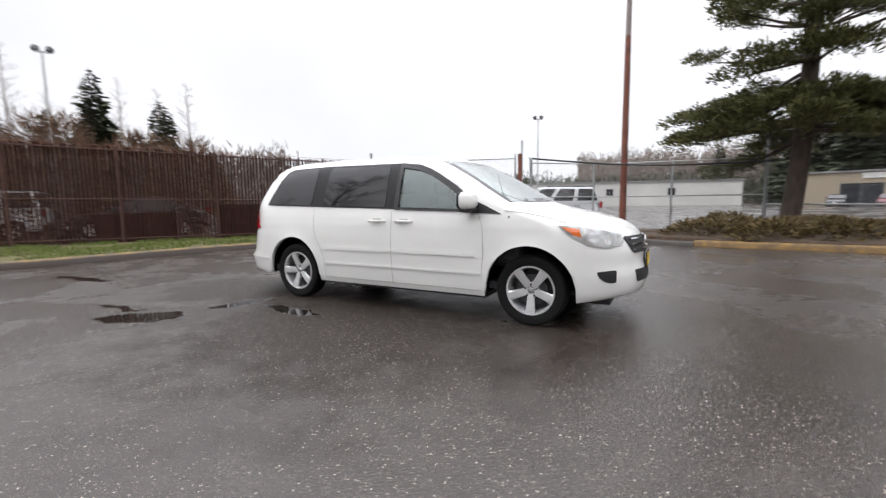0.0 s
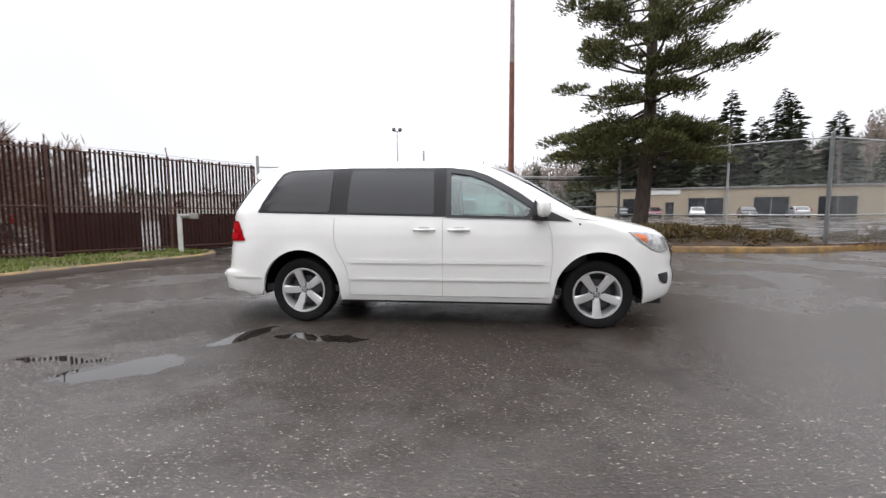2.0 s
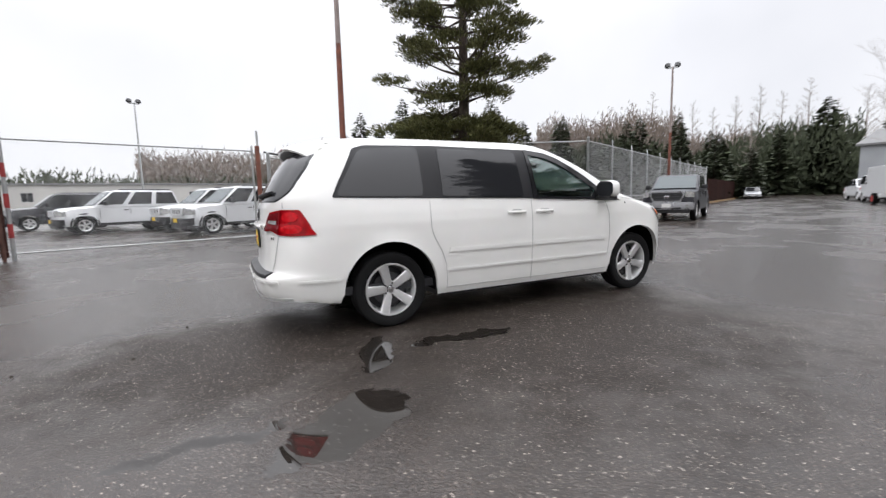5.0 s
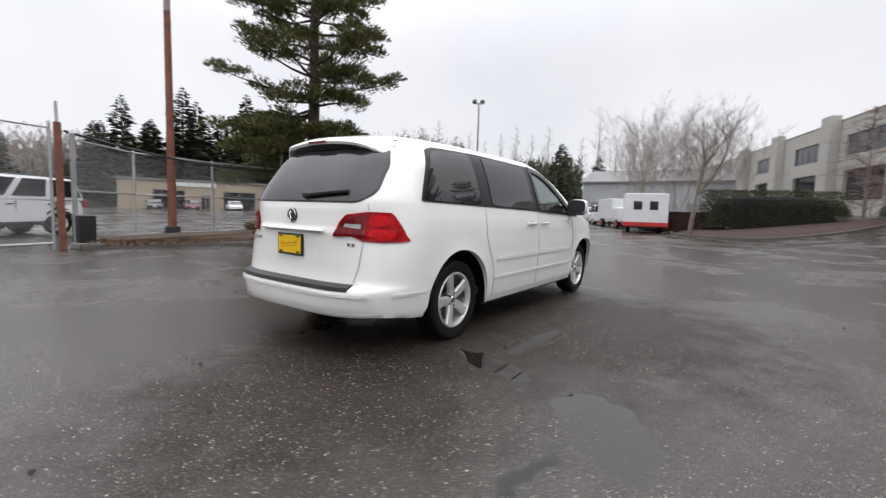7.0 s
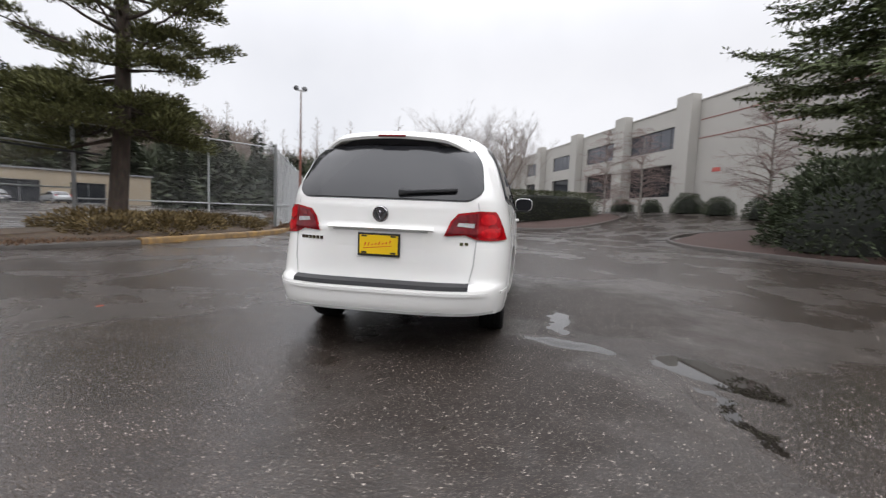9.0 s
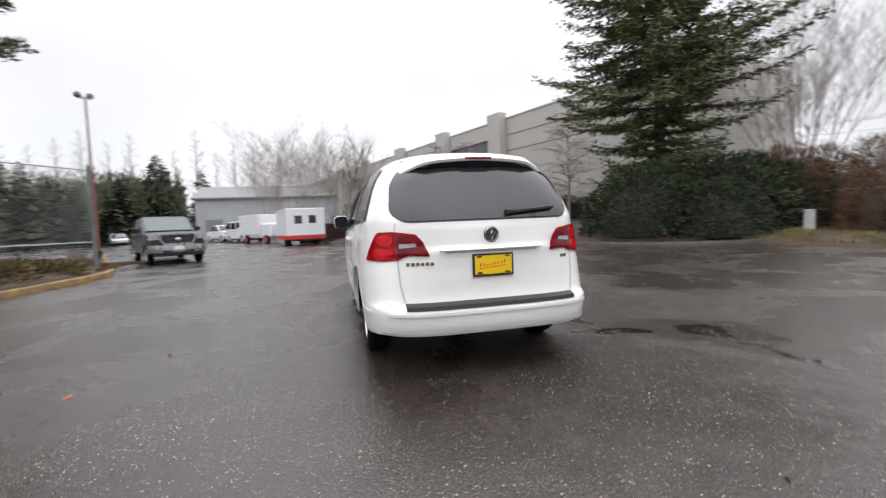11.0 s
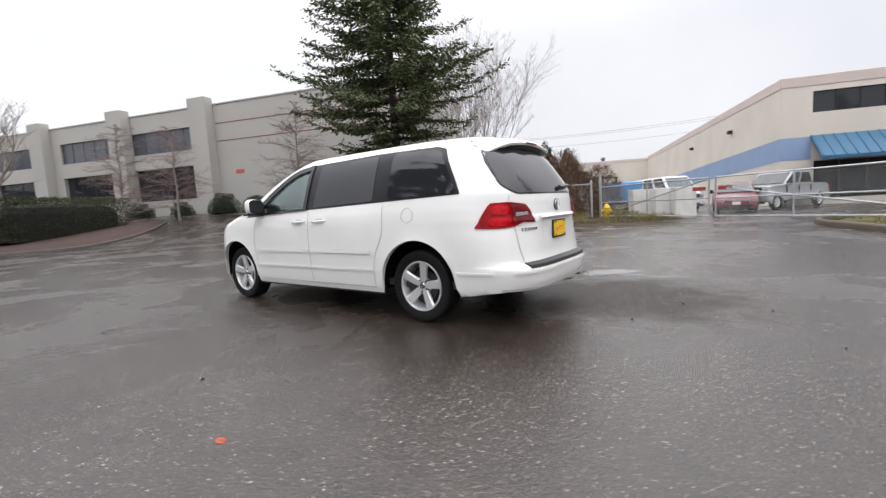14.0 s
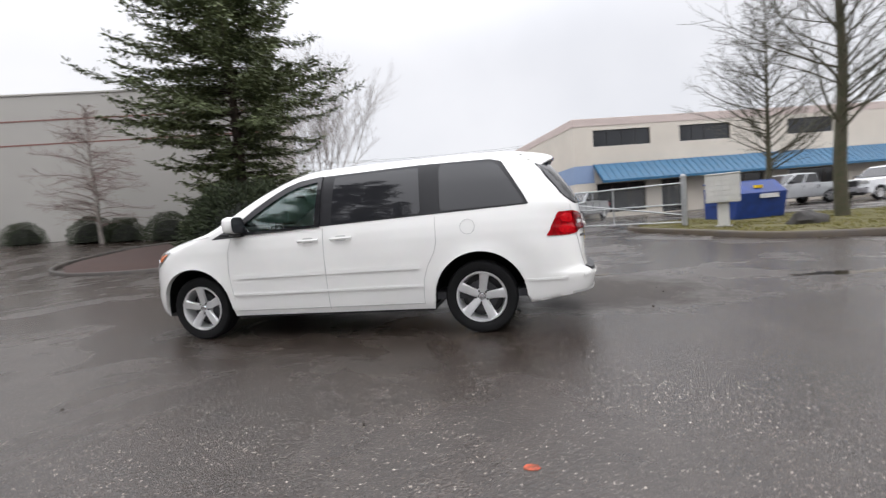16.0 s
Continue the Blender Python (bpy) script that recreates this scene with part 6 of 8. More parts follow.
for i in range(4):
    for k in range(5):
        part("mail_door", box(bmesh.new(), -0.38 + 0.195 * i, -0.20 + 0.195 * i, 0.251, 0.258, 0.78 + 0.145 * k, 0.91 + 0.145 * k, 0.006, 1), MBX, mb)

dp = thing("dumpster", "blue steel dumpster with a sloped lid", "dumpster", m=pose(-9.6, -13.0, 0.02, 0, 0, 18))
DBL = mat("blue_dumpster_paint", (0.012, 0.045, 0.22), 0.5, var=0.2, scale=4, bump=0.1)
bm = bmesh.new()
rings(bm, [[(x, -0.75, 0.12), (x, 0.70, 0.12), (x, 0.85, 1.0), (x, 0.35, 1.42), (x, -0.80, 1.25)] for x in (-0.95, 0.95)], cap0=True, cap1=True)
part("bin", bm, DBL, dp)
part("lid", box(bmesh.new(), -0.97, 0.97, -0.81, 0.30, 1.40, 1.45, 0.015), DBL, dp)
for s in (-1, 1):
    part("fork_pocket", box(bmesh.new(), s * 0.953 - 0.06, s * 0.953 + 0.06, -0.4, 0.5, 0.62, 0.80, 0.01), DBL, dp)
    for y in (-0.6, 0.55):
        part("skid", box(bmesh.new(), s * 0.8 - 0.06, s * 0.8 + 0.06, y - 0.1, y + 0.1, 0, 0.12), BLACK_TRIM, dp)
part("label_plate", box(bmesh.new(), -0.15, 0.15, 0.64, 0.70, 1.16, 1.26), YELLOW, dp)
part("paper_sheet", box(bmesh.new(), -0.6, 0.1, 0.86, 0.875, 0.80, 0.95), mat("white_sheet", (0.7, 0.7, 0.7), 0.7), dp)

# overhead wires far behind the brush
ends = [Vector((48.0, -58.0, 12.6)), Vector((-20.0, -58.0, 10.4))]
for e in ends:
    up = thing("utility_pole", "tall wooden utility pole", "utility pole", "utility poles", pose(e.x, e.y, 0))
    part("pole", cyl(bmesh.new(), (0, 0, 0), (0, 0, e.z + 0.6), 0.16, 0.11, 12), BARK, up)
    part("cross_arm", box(bmesh.new(), -0.06, 0.06, -1.1, 1.1, e.z - 0.12, e.z, 0.01), BARK, up)
for k, (dy, dz) in enumerate(((-0.9, 0.0), (0.9, 0.0), (0.0, -1.3))):
    wire = thing("power_line", "thin sagging overhead power line", "cable", "power lines", pose(ends[0].x, ends[0].y + dy, ends[0].z + dz))
    bm = bmesh.new()
    pts = [(ends[1] - ends[0]) * t - Vector((0, 0, 1.6 * math.sin(math.pi * t))) for t in [i / 24 for i in range(25)]]
    rings(bm, [[p + Vector((0, 0.014 * math.cos(a), 0.014 * math.sin(a))) for a in [2 * math.pi * i / 5 for i in range(5)]] for p in pts])
    part("wire", bm, DARK_METAL, wire)


# ---- plants ----
class Prisms:
    """Gathers tapered limbs and leaf blades as plain lists, one mesh each."""

    def __init__(self):
        self.v, self.f, self.lv, self.lf, self.bv, self.bf = [], [], [], [], [], []

    def limb(self, p, q, r0, r1, n=5):
        d = (q - p)
        if d.length < 1e-4:
            return
        a = d.orthogonal().normalized()
        b = d.normalized().cross(a)
        V, F = (self.v, self.f) if n >= 5 else (self.bv, self.bf)
        i = len(V)
        for c, r in ((p, r0), (q, r1)):
            for k in range(n):
                t = 2 * math.pi * k / n
                V.append(c + (a * math.cos(t) + b * math.sin(t)) * r)
        for k in range(n):
            j = (k + 1) % n
            F.append((i + k, i + j, i + n + j, i + n + k))

    def blade(self, p, d, side, w):
        """A leaf or needle spray: a narrow kite from p along d."""
        i = len(self.lv)
        self.lv += [p, p + d * 0.45 + side * w, p + d, p + d * 0.45 - side * w]
        self.lf.append((i, i + 1, i + 2, i + 3))

    def tuft(self, rng, c, rad, n, ln, w, flat=0.7, up=0.2):
        """A ragged clump of blades about c that share one island root by root."""
        for _ in range(n):
            o = Vector((rng.gauss(0, 1), rng.gauss(0, 1), rng.gauss(0, 1) * flat))
            o = o * (rad * 0.45)
            d = (o.normalized() + Vector((rng.uniform(-.6, .6), rng.uniform(-.6, .6), up + rng.uniform(-.5, .5)))).normalized() * ln * rng.uniform(0.6, 1.3)
            s = d.cross(Vector((rng.uniform(-1, 1), rng.uniform(-1, 1), rng.uniform(-1, 1)))).normalized()
            self.blade(c + o, d, s, w)

    def put(self, name, label, category, bark, leaf, group="", leaf_name="crown", m=None):
        t = thing(name, label, category, group, m)
        if self.v:
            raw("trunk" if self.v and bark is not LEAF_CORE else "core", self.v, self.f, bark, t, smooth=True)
        if self.bv:
            tagged(raw("branch_mass", self.bv, self.bf, bark if self.lv else leaf, t, smooth=True), kind="stuff")
        if self.lv:
            raw(leaf_name, self.lv, self.lf, leaf, t)
        return t


def pine_tree(rng, h):
    """An open-crowned pine: a lopsided low skirt, then tiers of limbs that end in flat needle pads with sky between them."""
    P = Prisms()
    spine = [Vector((0.035 * z + 0.10 * math.sin(z * 0.55), 0.10 * math.cos(z * 0.4) - 0.1, z)) for z in [h * i / 22 for i in range(23)]]
    for i, (p, q) in enumerate(zip(spine, spine[1:])):
        P.limb(p, q, 0.25 * (1 - i / 23) ** 0.8 + 0.02, 0.25 * (1 - (i + 1) / 23) ** 0.8 + 0.02, 9)

    def at(z):
        i = min(21, int(z / h * 22))
        return spine[i].lerp(spine[i + 1], z / h * 22 - i)

    def pad(c, rad, n, out):
        """A flat ragged clump of needle sprays that point outwards and up."""
        tilt = Matrix.Rotation(rng.uniform(-.35, .35), 3, 'X') @ Matrix.Rotation(rng.uniform(-.35, .35), 3, 'Y')
        for _ in range(n):
            a, u = rng.uniform(0, 6.28), math.sqrt(rng.random()) * rng.uniform(0.6, 1.15)
            o = tilt @ Vector((math.cos(a) * u * rad, math.sin(a) * u * rad, rad * (0.70 * (1 - min(1, u * u)) * rng.random() - 0.28 * rng.random())))
            d = (Vector((math.cos(a), math.sin(a), 0.3)) * u + out * 0.5 + Vector((rng.uniform(-.5, .5), rng.uniform(-.5, .5), rng.uniform(-.1, .9)))).normalized() * rng.uniform(0.10, 0.22)
            P.blade(c + o, d, d.cross(Vector((rng.uniform(-1, 1), rng.uniform(-1, 1), rng.uniform(-1, 1)))).normalized(), 0.021)

    def bough(z, a, ln, rise, r, rad, n_pad, start, bow=0.03):
        prev, d = at(z), Vector((math.cos(a), math.sin(a), rise))
        n = max(4, int(ln / 0.40))
        for i in range(n):
            d = (d + Vector((rng.uniform(-.17, .17), rng.uniform(-.17, .17), rng.uniform(-.06, .06) + bow))).normalized()
            q = prev + d * ln / n
            P.limb(prev, q, r * (1 - i / n) + 0.010, r * (1 - (i + 1) / n) + 0.010, 4)
            if i >= n * start:
                side = Vector((-d.y, d.x, 0))
                for s in (-1, 1):
                    if rng.random() < 0.72:
                        c = q + side * s * rng.uniform(0.15, 0.55) * (1.1 - 0.5 * i / n) + d * 0.25 + Vector((0, 0, rng.uniform(-.05, .20)))
                        P.limb(q, c, 0.012, 0.006, 3)
                        pad(c, rad * rng.uniform(0.65, 1.15), n_pad, d)
            prev = q
        pad(prev, rad, n_pad, d)

    # low skirt, longer on one side
    for k in range(36):
        z = 2.6 + 2.2 * rng.random()
        a = k * 2.4 + rng.uniform(-.3, .3)
        lean = max(0.0, math.cos(a - 2.75))
        bough(z, a, (2.0 + 1.6 * lean) * (1.30 - 0.16 * z) * rng.uniform(0.7, 1.1) + 0.35, rng.uniform(-0.25, 0.04) - 0.24 * lean, 0.06, 0.50, 170, 0.15, 0.015)
    # open crown in tiers
    z = 4.9
    while z < h - 0.3:
        f = (z - 4.9) / (h - 4.9)
        a0 = rng.uniform(0, 6.28)
        for k in range(5):
            a = a0 + k * 1.257 + rng.uniform(-.5, .5)
            bough(z + rng.uniform(-.12, .12), a, (2.45 - 0.9 * f) * rng.choice((0.5, 0.75, 0.9, 1.0, 1.25)), rng.uniform(-0.15, 0.45), 0.055 * (1 - 0.5 * f), 0.42, 150, 0.32 if f < 0.6 else 0.2)
        z += rng.uniform(0.40, 0.66)
    pad(spine[-1], 0.6, 120, Vector((0, 0, 1)))
    return P


SPRUCE_REACH = [(0.5, 2.2), (2.6, 2.6), (3.4, 3.3), (4.5, 4.1), (6.0, 5.1), (8.0, 4.8), (10.0, 3.9), (12.0, 2.9), (15.0, 1.5), (18.0, 0.25)]


def spruce_tree(rng, h):
    """A broad spruce: whorls of single limbs that sag and turn up at the tip, clad in hanging sprays, sky between the limbs."""
    P = Prisms()
    for i in range(16):
        P.limb(Vector((0, 0, h * i / 16)), Vector((0, 0, h * (i + 1) / 16)), 0.26 * (1 - i / 16) + 0.02, 0.26 * (1 - (i + 1) / 16) + 0.02, 8)
    z = 1.2
    while z < h - 0.2:
        f = z / h
        reach = interp(SPRUCE_REACH, z)
        n_limb = 7 if f < 0.75 else 5
        a0 = rng.uniform(0, 6.28)
        for k in range(n_limb):
            a = a0 + 2 * math.pi * k / n_limb + rng.uniform(-.3, .3)
            ln = reach * (1 + 0.22 * noise.noise(Vector((math.cos(a) * 1.6, math.sin(a) * 1.6, z * 0.45)))) * rng.choice((0.55, 0.8, 0.92, 1.0, 1.1)) + 0.12
            prev = Vector((0, 0, z + rng.uniform(-.12, .12)))
            lift = rng.uniform(-0.14, 0.24) + 0.25 * f
            n = max(3, int(ln / 0.34))
            for i in range(n):
                u = (i + 1) / n
                d = Vector((math.cos(a), math.sin(a), lift - 0.16 * math.sin(math.pi * min(1, u * 1.2)) + 1.3 * max(0, u - 0.75))).normalized()
                a += rng.uniform(-.06, .06)
                q = prev + d * ln / n
                P.limb(prev, q, 0.04 * (1 - u) + 0.007, 0.036 * (1 - u) + 0.006, 3)
                if u > 0.16:
                    side = Vector((-math.sin(a), math.cos(a), 0))
                    wid = (0.72 * math.sin(math.pi * min(1.0, 0.25 + 0.72 * u)) + 0.10) * min(1.0, ln / 3.0 + 0.25)
                    for s in (-1, 1):
                        for j in range(4):
                            b = prev.lerp(q, (j + rng.random()) / 4)
                            dd = (side * s * rng.uniform(0.6, 1.0) + d * rng.uniform(0.5, 1.0) + Vector((0, 0, rng.uniform(-0.42, 0.10)))).normalized()
                            L = wid * rng.uniform(0.6, 1.2)
                            m = max(2, int(L / 0.13))
                            for m_ in range(m):
                                c = b + dd * L * m_ / m
                                e = (dd + Vector((rng.uniform(-.6, .6), rng.uniform(-.6, .6), rng.uniform(-.55, .25)))).normalized() * (0.15 + 0.13 * rng.random())
                                P.blade(c, e, e.cross(Vector((rng.uniform(-1, 1), rng.uniform(-1, 1), 1))).normalized(), 0.048)
                    P.tuft(rng, q, 0.22, 8, 0.20, 0.036, 0.8, 0.1)
                prev = q
        z += 0.43 + 0.12 * rng.random() - 0.10 * f
    return P


def bare_tree(rng, h, spread=0.5, depth=5, r=None, lean=(0, 0), fork=0.3, twig=3):
    """A leafless tree grown by forking."""
    P = Prisms()
    r = r or h * 0.016

    def grow(p, d, ln, rad, k):
        n = 3
        for i in range(n):
            d = (d + Vector((rng.uniform(-.16, .16), rng.uniform(-.16, .16), rng.uniform(-.02, .12)))).normalized()
            q = p + d * ln / n
            r1 = rad * (1 - 0.13 * (i + 1))
            P.limb(p, q, rad * (1 - 0.13 * i), r1, 7 if k == 0 else (5 if k < 3 else 3))
            if 0 < k < depth and rng.random() < 0.75:
                side = (d + Vector((rng.uniform(-1, 1), rng.uniform(-1, 1), rng.uniform(-.2, .6))) * spread * 1.5).normalized()
                grow(q, side, ln * rng.uniform(0.45, 0.62), r1 * 0.5, max(k + 2, depth - 1) if k + 2 <= depth else depth)
            p = q
        if k < depth:
            for _ in range(2 if k else 3 + (fork > 0.4)):
                side = (d + Vector((rng.uniform(-1, 1), rng.uniform(-1, 1), rng.uniform(-.25, .5))) * spread * 1.25).normalized()
                grow(p, side, ln * rng.uniform(0.62, 0.82), rad * 0.62, k + 1)
    grow(Vector((0, 0, 0)), Vector((lean[0], lean[1], 1)).normalized(), h * fork, r, 0)
    return P


def fan_tree(rng, h, stems=9):
    """A leafless tree of many slender stems that spread like a fan from one root and split into fine twigs."""
    P = Prisms()

    def shoot(p, d, ln, rad, k):
        n = 6 if k == 0 else 4
        for i in range(n):
            d = (d + Vector((rng.uniform(-.10, .10), rng.uniform(-.10, .10), rng.uniform(0.0, .07)))).normalized()
            q = p + d * ln / n
            P.limb(p, q, rad * (1 - 0.8 * i / n), rad * (1 - 0.8 * (i + 1) / n), 5 if k == 0 else 3)
            if k < 3 and i >= (2 if k == 0 else 0):
                for _ in range(3 if k == 0 else 2):
                    o = (d + Vector((rng.uniform(-1, 1), rng.uniform(-1, 1), rng.uniform(-.35, .45))) * 0.95).normalized()
                    shoot(q, o, ln * rng.uniform(0.26, 0.46) * (1.15 - 0.5 * i / n), max(0.004, rad * 0.40), k + 1)
            p = q
    for k in range(stems):
        a = 2 * math.pi * k / stems + rng.uniform(-.4, .4)
        t = rng.uniform(0.08, 0.58)
        shoot(Vector((0.15 * math.cos(a), 0.15 * math.sin(a), 0)), Vector((t * math.cos(a), t * math.sin(a), 1)).normalized(), h * rng.uniform(0.7, 1.0), 0.034, 0)
    return P


def conic_bare(rng, h, r, droop=0.1, dense=1.0, rise=(0.1, 0.8), stout=1.0, low=0.13, twigs=2, taper=0.6):
    """A leafless tree with one leader and many fine side branches, as a birch, alder or poplar."""
    P = Prisms()
    R = 0.014 * h
    for i in range(14):
        P.limb(Vector((0.05 * math.sin(i), 0, h * i / 14)), Vector((0.05 * math.sin(i + 1), 0, h * (i + 1) / 14)), R * (1 - i / 14) + 0.012, R * (1 - (i + 1) / 14) + 0.010, 7)
    z = h * low
    while z < h:
        a = rng.uniform(0, 6.28)
        f = z / h
        ln = r * (1 - f) ** taper * min(1, 0.6 + f * 2) * rng.uniform(0.6, 1.1) + 0.25
        p, d = Vector((0.05 * math.sin(z / h * 14), 0, z)), Vector((math.cos(a), math.sin(a), rng.uniform(*rise)))
        for i in range(6):
            d = (d + Vector((rng.uniform(-.25, .25), rng.uniform(-.25, .25), -droop))).normalized()
            q = p + d * ln / 6
            P.limb(p, q, 0.008 * stout * ln * (1 - i / 6) + 0.006, 0.008 * stout * ln * (1 - (i + 1) / 6) + 0.005, 4)
            for _ in range(twigs):
                e = (d + Vector((rng.uniform(-.9, .9), rng.uniform(-.9, .9), rng.uniform(-.5, .6)))).normalized()
                c = q + e * ln * 0.17
                P.limb(q, c, 0.008, 0.005, 3)
                for _ in range(2):
                    g = (e + Vector((rng.uniform(-.8, .8), rng.uniform(-.8, .8), rng.uniform(-.5, .6)))).normalized() * ln * 0.16
                    P.limb(c, c + g, 0.005, 0.003, 3)
            p = q
        z += h * 0.0135 / dense
    return P


def shrub(rng, w, d, h, n, ln=0.12, blade=0.03, box_like=False):
    """A leafy mass of the given size: blades over a lumpy volume, thicker towards its skin."""
    P = Prisms()
    for _ in range(max(6, int(n / 60))):
        a, b = rng.uniform(-.6, .6), rng.uniform(-.6, .6)
        P.limb(Vector((a * w * .3, b * d * .3, 0)), Vector((a * w * .8, b * d * .8, h * rng.uniform(.5, .9))), 0.02, 0.006, 3)
    k = 0.86 if box_like else 0.74
    # inner shell added to fill the foliage; its dark LEAF_CORE colour paints the shade
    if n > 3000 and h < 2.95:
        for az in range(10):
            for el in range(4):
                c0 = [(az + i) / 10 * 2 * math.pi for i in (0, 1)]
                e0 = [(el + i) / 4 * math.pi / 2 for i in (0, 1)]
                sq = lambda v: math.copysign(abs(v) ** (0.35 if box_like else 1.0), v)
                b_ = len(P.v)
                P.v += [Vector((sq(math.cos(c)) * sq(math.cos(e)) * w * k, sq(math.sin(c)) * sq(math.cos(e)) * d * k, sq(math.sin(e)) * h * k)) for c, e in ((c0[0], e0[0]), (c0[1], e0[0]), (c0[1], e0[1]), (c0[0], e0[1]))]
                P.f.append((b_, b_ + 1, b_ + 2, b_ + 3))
    for _ in range(n):
        while True:
            x, y, z = rng.uniform(-1, 1), rng.uniform(-1, 1), rng.uniform(0, 1)
            rr = max(abs(x), abs(y), abs(z * 2 - 1)) if box_like else math.sqrt(x * x + y * y + (z * 1.0) ** 2)
            lump = 1 + (0.11 if box_like else 0.22) * noise.noise(Vector((x * 2.3 + w, y * 2.3 + d, z * 2.3)))
            if rr < lump and rng.random() < (rr / lump) ** 2.5 + 0.05:
                break
        p = Vector((x * w, y * d, z * h))
        o = Vector((x, y, z - 0.3)).normalized()
        dd = (o + Vector((rng.uniform(-.8, .8), rng.uniform(-.8, .8), rng.uniform(-.4, .8)))).normalized() * ln * rng.uniform(.6, 1.4)
        P.blade(p, dd, dd.cross(Vector((rng.uniform(-1, 1), rng.uniform(-1, 1), rng.uniform(-1, 1)))).normalized(), blade)
    return P


def fir(rng, h, r, dens=1.0):
    """A fir seen from far off: layered ragged sprays round a stem."""
    P = Prisms()
    P.limb(Vector((0, 0, 0)), Vector((0, 0, h)), h * 0.014, 0.02, 5)
    z = h * 0.08
    while z < h:
        f = z / h
        rr = r * (1 - f) ** 0.68 * (0.86 + 0.42 * noise.noise(Vector((h, r * 3, z * 0.55)))) + 0.12
        for _ in range(int((9 + 20 * (1 - f)) * dens)):
            a, u = rng.uniform(0, 6.28), rng.uniform(0.25, 1.0)
            ln = rr * rng.uniform(0.6, 1.15)
            d = Vector((math.cos(a), math.sin(a), rng.uniform(-.45, .1)))
            p = Vector((0, 0, z)) + d * ln * u * 0.6
            P.blade(p, d * ln * 0.6, Vector((-d.y, d.x, rng.uniform(-.9, .9))).normalized(), 0.15 * rr + 0.12)
        z += h * 0.022
    return P


def gpose(x, y, turn=0, scale=1.0, dz=0.0):
    return pose(x, y, ground_z(x, y) + dz, 0, 0, turn) @ Matrix.Scale(scale, 4)


rng = random.Random(11)
pine_tree(rng, 13.5).put("pine_tree", "tall open-crowned pine in a planting bed", "tree", BARK, NEEDLE_PINE, m=gpose(5.65, 10.95, 0, 1, 0.25))
spruce_tree(random.Random(5), 18.0).put("spruce_tree", "large dense dark green spruce on a mulch island", "tree", BARK, NEEDLE_SPRUCE, m=gpose(11.2, -13.3, 0, 1, 0.25))
conic_bare(random.Random(3), 13.0, 4.6, -0.03, 1.5, (0.3, 1.0), 1.05, 0.19, 3).put("bare_tree", "large leafless tree on a lawn", "tree", MOSSY_BARK, MOSSY_BARK, "bare trees", m=gpose(-11.1, -10.3, 0, 1, 0.1))
conic_bare(random.Random(8), 9.5, 4.0, -0.04, 1.4, (0.3, 1.1), 1.3, 0.2, 3).put("bare_tree", "leafless tree in front of a workshop", "tree", MOSSY_BARK, MOSSY_BARK, "bare trees", m=gpose(-12.6, -17.6, 60))
fan_tree(random.Random(21), 9.6, 17).put("bare_tree", "pale leafless many-stemmed tree behind brush", "tree", PALE_TWIG, PALE_TWIG, "bare trees", m=gpose(12.0, -22.6, 0))
orn = bare_tree(random.Random(14), 12.5, 0.62, 6, 0.14, lean=(0, -0.12), fork=0.19).put("bare_tree", "leafless ornamental tree beside a hedge", "tree", TWIG, TWIG, "bare trees", m=gpose(24.2, 0.3, 0))
o2 = fan_tree(random.Random(31), 9.2, 7).put("bare_tree", "leafless grey roadside tree behind vehicles", "tree", PALE_TWIG, PALE_TWIG, "bare trees", m=gpose(35.0, 3.2, 0))
for x, y, t_, s_ in ((32.5, 1.4, 250, 0.85), (38.5, 5.6, 170, 0.9), (43, 7.4, 140, 1.1), (35.5, -0.6, 210, 0.8), (50, 9.5, 20, 1.05), (46, 4, 300, 1.0), (40, 0.5, 95, 0.85)):
    copy_thing(o2, gpose(x, y, t_, s_))
b1 = conic_bare(random.Random(6), 7.4, 2.7, 0.10, 1.3, (0.2, 0.9), 1.0, 0.12, 3, 0.45).put("birch_tree", "leafless birch with fine reddish twigs against a grey wall", "tree", PALE_BARK, BIRCH_TWIG, "birches", m=gpose(21.3, -14.6))
copy_thing(b1, gpose(28.6, -9.8, 120, 0.86))
copy_thing(b1, gpose(33.6, -8.2, 220, 0.95))

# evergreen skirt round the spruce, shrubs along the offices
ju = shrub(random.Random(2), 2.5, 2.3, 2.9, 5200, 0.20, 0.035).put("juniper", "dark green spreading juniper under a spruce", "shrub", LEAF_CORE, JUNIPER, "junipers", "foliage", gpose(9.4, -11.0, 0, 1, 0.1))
for x, y, t_, s_ in ((8.2, -13.6, 80, 1.0), (10.9, -11.2, 150, 0.8), (11.6, -13.4, 200, 0.95), (9.2, -15.6, 260, 1.0), (7.2, -12.2, 310, 0.7), (8.0, -16.6, 20, 0.85)):
    copy_thing(ju, gpose(x, y, t_, s_, 0.08))
for a_, s_ in ((4.6, 0.5), (7.6, 0.42), (11.2, 0.5), (12.9, 0.46), (15.4, 0.55), (18.0, 0.5), (-4.0, 0.4), (0.5, 0.36), (-11.5, 0.4)):
    copy_thing(ju, gpose(WALL_P[0] + WALL_W[0] * a_ + WALL_M[0] * 2.2, WALL_P[1] + WALL_W[1] * a_ + WALL_M[1] * 2.2, a_ * 40, s_))
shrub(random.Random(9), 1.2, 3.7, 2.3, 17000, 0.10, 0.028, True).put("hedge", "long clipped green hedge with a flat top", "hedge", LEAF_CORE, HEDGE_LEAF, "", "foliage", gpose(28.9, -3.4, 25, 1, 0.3))
